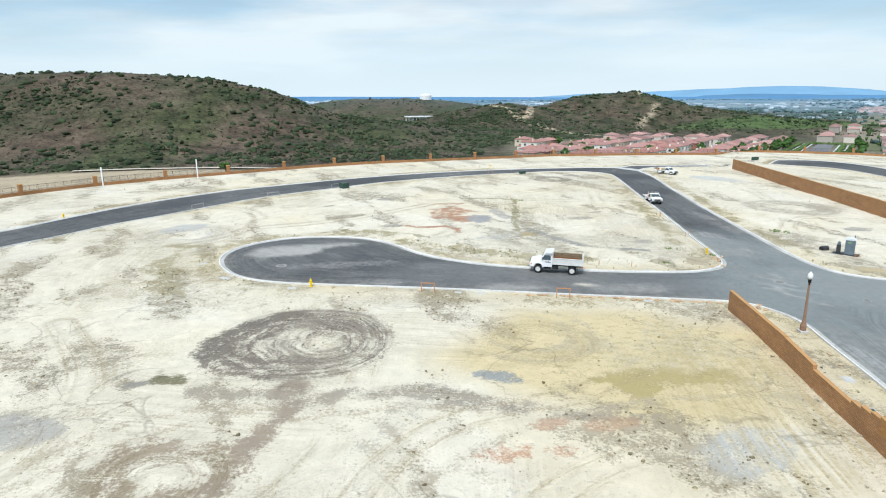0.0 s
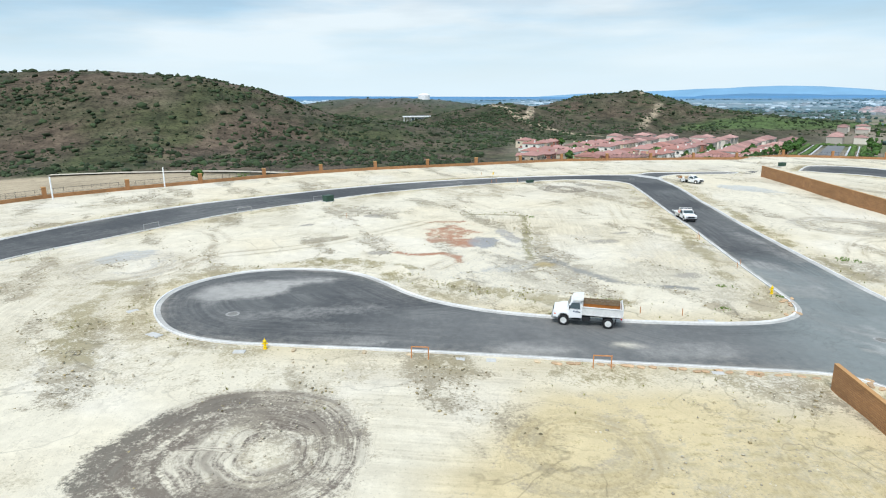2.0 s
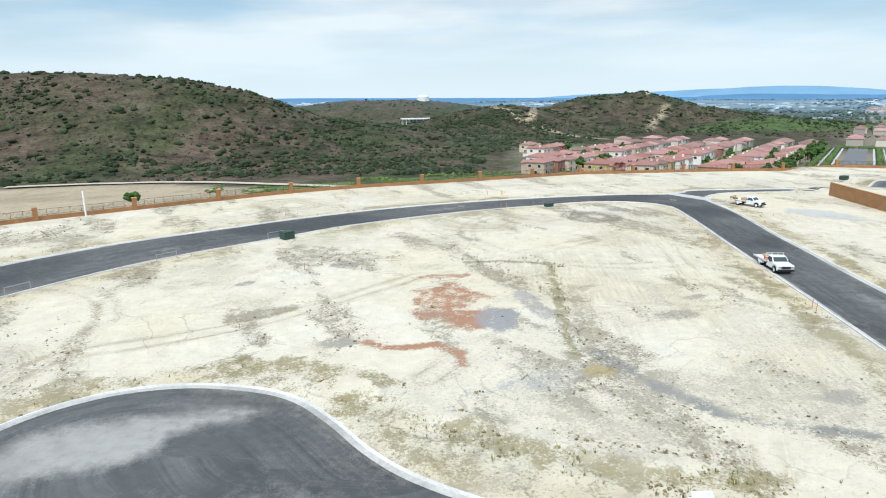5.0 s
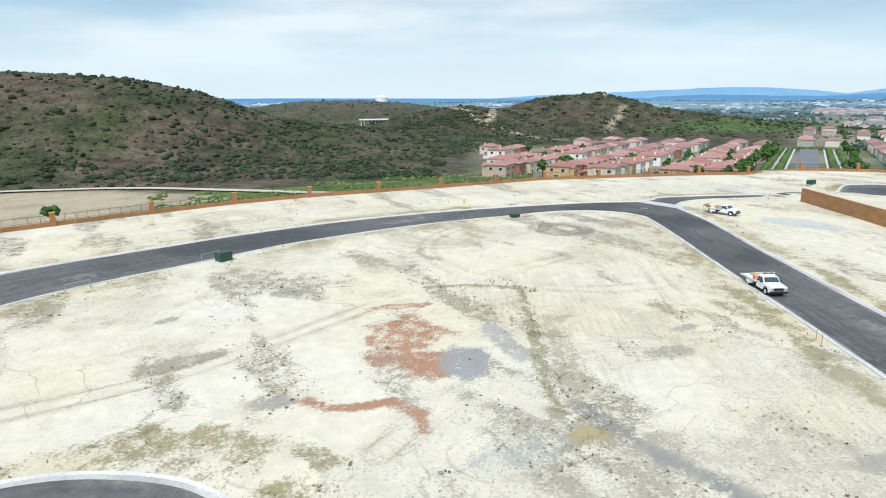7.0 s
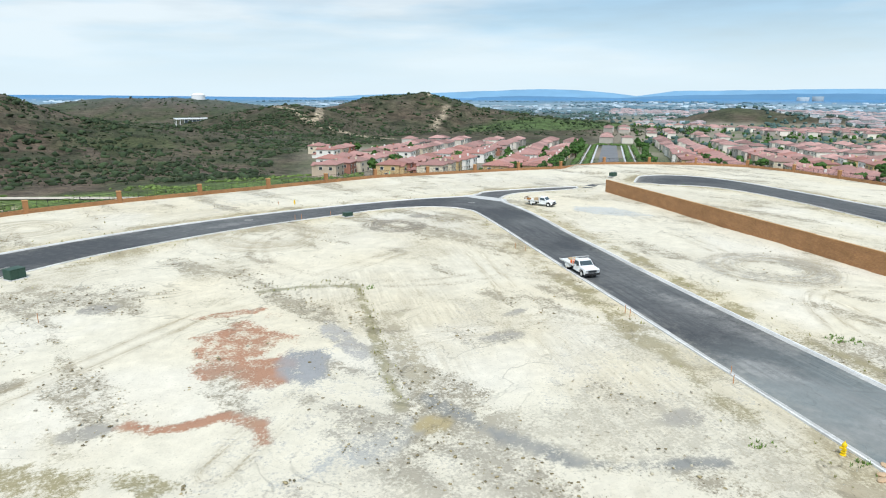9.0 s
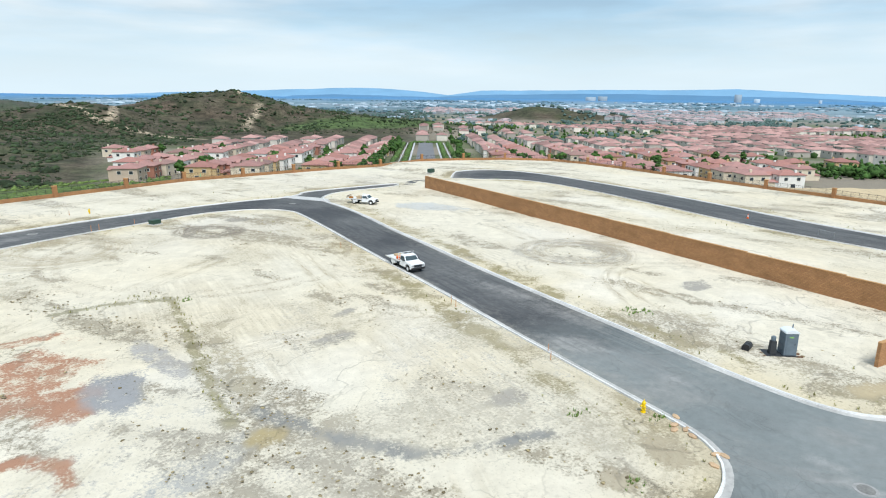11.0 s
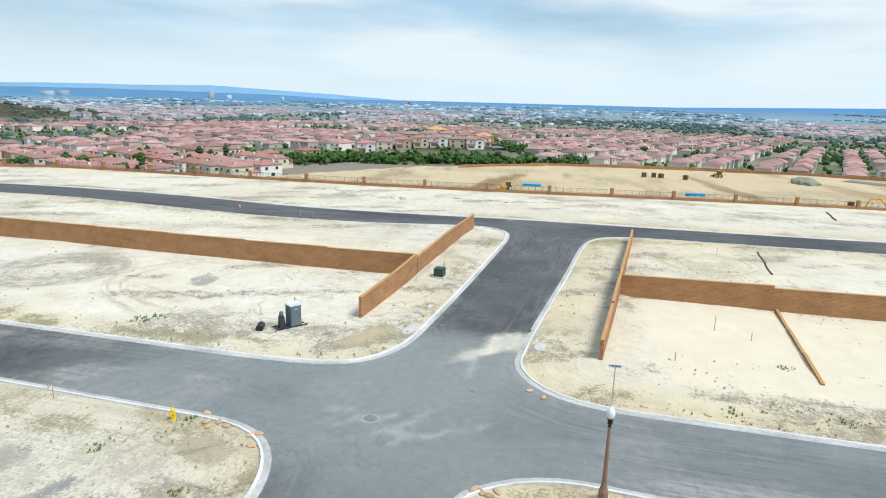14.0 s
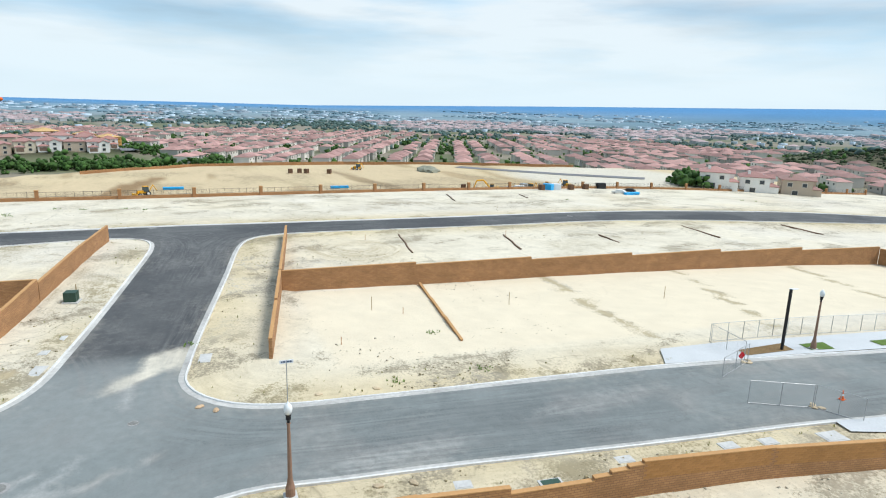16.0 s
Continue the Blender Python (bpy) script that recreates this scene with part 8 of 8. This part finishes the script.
x, y, r = polar(14000, 150, 330, -30, 12, lambda x, y, r: (~inside(x, y, PAD)) & (to_line(x, y, PAD, True) > 8) & (abs(y - (300 + 0.45 * (x + 60))) < 42) & (np.degrees(np.arctan2(x - 2, y - 66)) > -20 + 8 * (rs.rand(len(x)) ** 6 - 0.2)) & (fbm(x, y, 16, 3, 441) > 0.46))
tagged(clumps("valley_scrub", np.stack([x, y, lie(x, y) + 0.1], 1), 0.3 + 1.0 * rs.rand(len(x)) ** 3, VALLEY, 1, 0.5, 0.6, 43), "bright green low growth on the valley floor", "shrubs", kind="stuff")

# ---- landmarks on the hills ----
t = thing("water_tank", "white round water tank on a distant hill", "water tank", at=pose(-44, 1752, z_at_fast(-44, 1752) - 1))
bm = BM()
turned(bm, [(16, 0), (16, 12), (11, 15), (3, 16.5)], 24)
part("shell", bm, SIGN_WHITE, t)
t = thing("pavilion", "flat-roofed open pavilion building on a far ridge", "pavilion", at=pose(-42, 1180, z_at_fast(-42, 1180) + 4, 0, 0, 10))
bm = BM()
slab(bm, (0, 0, 10), (52, 22, 1.6))
part("roof", bm, SIGN_WHITE, t)
bm = BM()
for i in range(9):
    for s in (-1, 1):
        slab(bm, (-24 + i * 6, s * 9, 4), (0.8, 0.8, 13))
part("columns", bm, SIGN_WHITE, t)
bm = BM()
slab(bm, (6, 0, 3), (34, 14, 9))
part("hall", bm, GREY_PLASTIC, t)

# ---- plant and stores on the lower building pad ----
def polar_at(az, r, turn=0.0):
    x, y = 2 + r * math.sin(radians(az)), 66 + r * math.cos(radians(az))
    return on_ground(x, y, turn)


def digger(at, reach, label):
    t = thing("excavator", label, "excavator", at=at)
    for s in (-1, 1):
        bm = BM()
        outline(bm, [(-1.9, 0.15), (-2.1, 0.5), (-1.8, 0.9), (1.8, 0.9), (2.1, 0.5), (1.9, 0.15), (1.6, 0), (-1.6, 0)], 0.3, centre=s * 1.15, bevel=0.04)
        part("track", bm, CHASSIS, t)
    bm = BM()
    slab(bm, (-0.6, 0, 1.6), (3.2, 2.5, 1.1), bevel=0.12)
    slab(bm, (-1.8, 0, 1.7), (0.9, 2.5, 1.2), bevel=0.2)
    part("house_deck", bm, EXC_YELLOW, t)
    bm = BM()
    slab(bm, (0.5, 0.75, 2.4), (1.5, 0.95, 1.7), taper=(0.8, 0.9), bevel=0.06)
    part("cab", bm, WIND, t)
    bm = BM()
    slab(bm, (0.5, 0.75, 3.3), (1.3, 0.95, 0.12), bevel=0.03)
    part("cab_roof", bm, EXC_YELLOW, t)
    bm = BM()
    a, b, c = Vector((1.0, -0.2, 1.9)), Vector((3.2, -0.2, 4.4)), Vector((5.4, -0.2, 4.2))
    for p, q, w in ((a, b, 0.28), (b, c, 0.26)):
        rod(bm, p, q, w, w * 0.8, 4)
    part("boom", bm, EXC_YELLOW, t)
    bm = BM()
    rod(bm, c, (5.4 + reach, -0.2, 1.6), 0.22, 0.16, 4)
    part("stick", bm, EXC_YELLOW, t)
    bm = BM()
    outline(bm, [(5.0 + reach, 1.6), (5.9 + reach, 1.5), (6.0 + reach, 0.7), (5.4 + reach, 0.3), (4.9 + reach, 0.8)], 0.5, centre=-0.2, bevel=0.05)
    part("bucket", bm, CHASSIS, t)
    return t


def backhoe(at, label):
    t = thing("backhoe", label, "backhoe", "backhoes", at=at)
    bm = BM()
    slab(bm, (0.6, 0, 1.2), (2.6, 1.0, 0.8), bevel=0.08)
    slab(bm, (-0.9, 0, 0.9), (1.2, 1.6, 0.5), bevel=0.05)
    part("body", bm, EXC_YELLOW, t)
    bm = BM()
    slab(bm, (-0.6, 0, 2.0), (1.4, 1.5, 1.4), taper=(0.85, 0.85), bevel=0.04)
    part("cab", bm, WIND, t)
    bm = BM()
    slab(bm, (-0.6, 0, 2.75), (1.5, 1.6, 0.1), bevel=0.03)
    part("cab_roof", bm, EXC_YELLOW, t)
    bm = BM()
    rod(bm, (-1.5, 0, 0.9), (-2.8, 0, 3.0), 0.16, 0.13, 5)
    rod(bm, (-2.8, 0, 3.0), (-4.0, 0, 1.2), 0.14, 0.1, 5)
    slab(bm, (2.6, 0, 0.55), (0.7, 2.2, 0.7), bevel=0.05)
    for s in (-1, 1):
        rod(bm, (1.0, s * 0.7, 1.3), (2.5, s * 0.7, 0.6), 0.09, sides=5)
    part("arms", bm, EXC_YELLOW, t)
    for s in (-1, 1):
        wheel(t, (-0.9, s * 0.95, 0.7), 0.7, 0.4)
        wheel(t, (1.5, s * 0.9, 0.48), 0.48, 0.35)
    return t


digger(polar_at(116.2, 206, 70), 1.0, "orange tracked excavator with its boom raised on the lower pad")
hoe = backhoe(polar_at(85.9, 200, 120), "yellow backhoe loader standing behind the view wall")
for az, r, turn in ((103.8, 276, 30), (122.8, 232, 200), (119.5, 215, 100), (72.2, 300, 60)):
    copy_thing(hoe, polar_at(az, r, turn))
for az, r, turn in ((88.2, 212, 10), (102.2, 212, 12), (128.5, 206, 20), (73.2, 298, 20)):
    t = thing("pipe_bundle", "bundle of bright blue plastic water pipes on the ground", "pipe bundle", "pipe bundles", at=polar_at(az, r, turn + 80))
    for i in range(6):
        bm = BM()
        rod(bm, (-3, (i % 3) * 0.42 - 0.42, 0.25 + 0.4 * (i // 3)), (3, (i % 3) * 0.42 - 0.42, 0.25 + 0.4 * (i // 3)), 0.2, sides=8)
        part("pipe", bm, PIPE_BLUE, t)
for az, r in ((97.9, 258), (98.7, 259), (99.3, 258), (101.3, 258), (113.5, 214), (124.5, 214), (123.2, 208), (120.6, 200)):
    t = thing("pallet_stack", "dark stacked goods on the lower pad", "pallet stack", "pallet stacks", at=polar_at(az, r, rt.uniform(0, 90)))
    bm = BM()
    slab(bm, (0, 0, 0.95), (1.6, 1.5, 1.7), bevel=0.05)
    part("goods", bm, PALLET, t)
    bm = BM()
    slab(bm, (0, 0, 0.07), (1.8, 1.7, 0.16))
    part("pallet", bm, PALE_WOOD, t)
for az, r, m in ((105.2, 190, DIRTY_WHITE), (121.2, 203, PIPE_BLUE), (121.9, 205, SIGN_WHITE), (118.6, 206, DIRTY_WHITE), (125.8, 222, CHASSIS), (117.8, 212, GALV), (119.0, 222, GALV)):
    t = thing("site_container", "small site store box on the lower pad", "site box", "site boxes", at=polar_at(az, r, rt.uniform(0, 90)))
    bm = BM()
    slab(bm, (0, 0, 0.95), (3.0, 1.9, 2.0), bevel=0.05)
    part("shell", bm, m, t)
    bm = BM()
    for i in range(6):
        slab(bm, (-1.2 + i * 0.48, -0.96, 0.95), (0.12, 0.04, 1.8))
    part("rib", bm, m, t)
t = thing("gravel_heap", "low grey-green heap of gravel at the edge of the lower pad", "gravel heap", at=polar_at(110.2, 274))
bm = BM()
bmesh.ops.create_icosphere(bm, subdivisions=3, radius=1.0)
for v in bm.verts:
    k = 1 + 0.25 * noise.noise(v.co * 2)
    v.co = Vector((v.co.x * 7 * k, v.co.y * 4.5 * k, max(v.co.z, -0.1) * 2.4 * k))
part("heap", bm, material("grey_green_gravel", (0.24, 0.245, 0.19), 0.95, 0, 0.2, 4.0, 0.1, 0.5, 0.05), t)
ribbon_wall = [(262, 105), (290, 66), (296, 0), (286, -60), (270, -110)]
l, h = stepped(ribbon_wall, 1.0, 1.0, 10, (-0.5, 0))
wall_run("wall_lower_pad", l, h, "low tan block wall round the lower building pad")


def parked_car(at, paint, label):
    t = thing("car", label, "car", "town cars", at=at)
    bm = BM()
    outline(bm, [(2.2, 0.35), (2.2, 0.75), (1.2, 0.95), (0.5, 1.4), (-1.2, 1.42), (-2.0, 1.0), (-2.2, 0.9), (-2.2, 0.35)], 0.9, bevel=0.08, top_in=0.2, from_z=0.9)
    part("body", bm, paint, t)
    windows_of(t, [[(1.08, -0.72, 1.03), (1.08, 0.72, 1.03), (0.56, 0.66, 1.36), (0.56, -0.66, 1.36)]], "windscreen")
    for x in (-1.4, 1.4):
        for s in (-1, 1):
            wheel(t, (x, s * 0.82, 0.33), 0.33, 0.2)


parked_car(polar_at(128.2, 214, 40), CHASSIS, "black car parked on the service road of the lower pad")
parked_car(polar_at(127.4, 206, 40), DIRTY_WHITE, "white car parked on the service road of the lower pad")

# an orange balloon far over the plain
t = thing("tethered_balloon", "orange tethered balloon far over the plain", "balloon", at=pose(2 + 3500 * math.sin(radians(77)), 66 + 3500 * math.cos(radians(77)), -8))
bm = BM()
bmesh.ops.create_uvsphere(bm, u_segments=16, v_segments=10, radius=8)
part("envelope", bm, ORANGE, t, smooth=True)
bm = BM()
rod(bm, (0, 0, -12), (0, 0, -30), 1.2, 0.6, 6)
part("tether", bm, ORANGE, t)

# ---- mountains on the horizon, blued by haze painted into their colours ----
def mountain_range(name, r, az, el, colour, label, seed):
    aa = np.arange(az[0], az[-1], 0.25)
    e = np.interp(aa, az, el) + 0.10 * (fbm(aa, aa * 0, 5, 4, seed) - 0.5)
    rad = np.radians(aa)
    n = len(aa)
    vs = []
    for k, (rr, f) in enumerate(((r - 500, 0), (r - 220, 0.55), (r, 1.0), (r + 60, 0.9))):
        h = -60 + (21 + r * np.tan(np.radians(e)) + 60) * f
        vs.append(np.stack([2 + rr * np.sin(rad), 66 + rr * np.cos(rad), h + (6 * (fbm(aa, aa * 0 + k, 1.5, 3, seed + 7) - 0.5) if 0 < k < 3 else 0)], 1))
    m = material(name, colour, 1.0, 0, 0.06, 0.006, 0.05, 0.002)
    fs = [(k * n + i, k * n + i + 1, (k + 1) * n + i + 1, (k + 1) * n + i) for k in range(3) for i in range(n - 1)]
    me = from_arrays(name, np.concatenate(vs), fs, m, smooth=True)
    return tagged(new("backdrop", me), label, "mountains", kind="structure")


mountain_range("pale_haze_range", 4780, [8, 14, 21, 26, 28, 31, 34, 36, 39, 44, 50, 56, 60, 64, 70, 76, 82, 90], [-0.4, -0.1, 0.1, 0.34, 0.36, 0.3, 0.06, -0.18, 0.24, 0.30, 0.38, 0.42, 0.5, 0.36, 0.05, -0.3, -0.45, -0.6], (0.17, 0.335, 0.50), "far mountain range on the horizon, pale blue with painted haze", 51)
mountain_range("blue_haze_range", 4560, [14, 20, 26, 34, 40, 46, 52, 58, 64, 70, 76, 80, 88], [-0.9, -0.45, -0.2, -0.35, -0.15, 0.02, 0.05, 0.0, -0.1, -0.3, -0.55, -0.6, -0.9], (0.09, 0.215, 0.36), "nearer mountain range above the plain, blue with painted haze", 61)
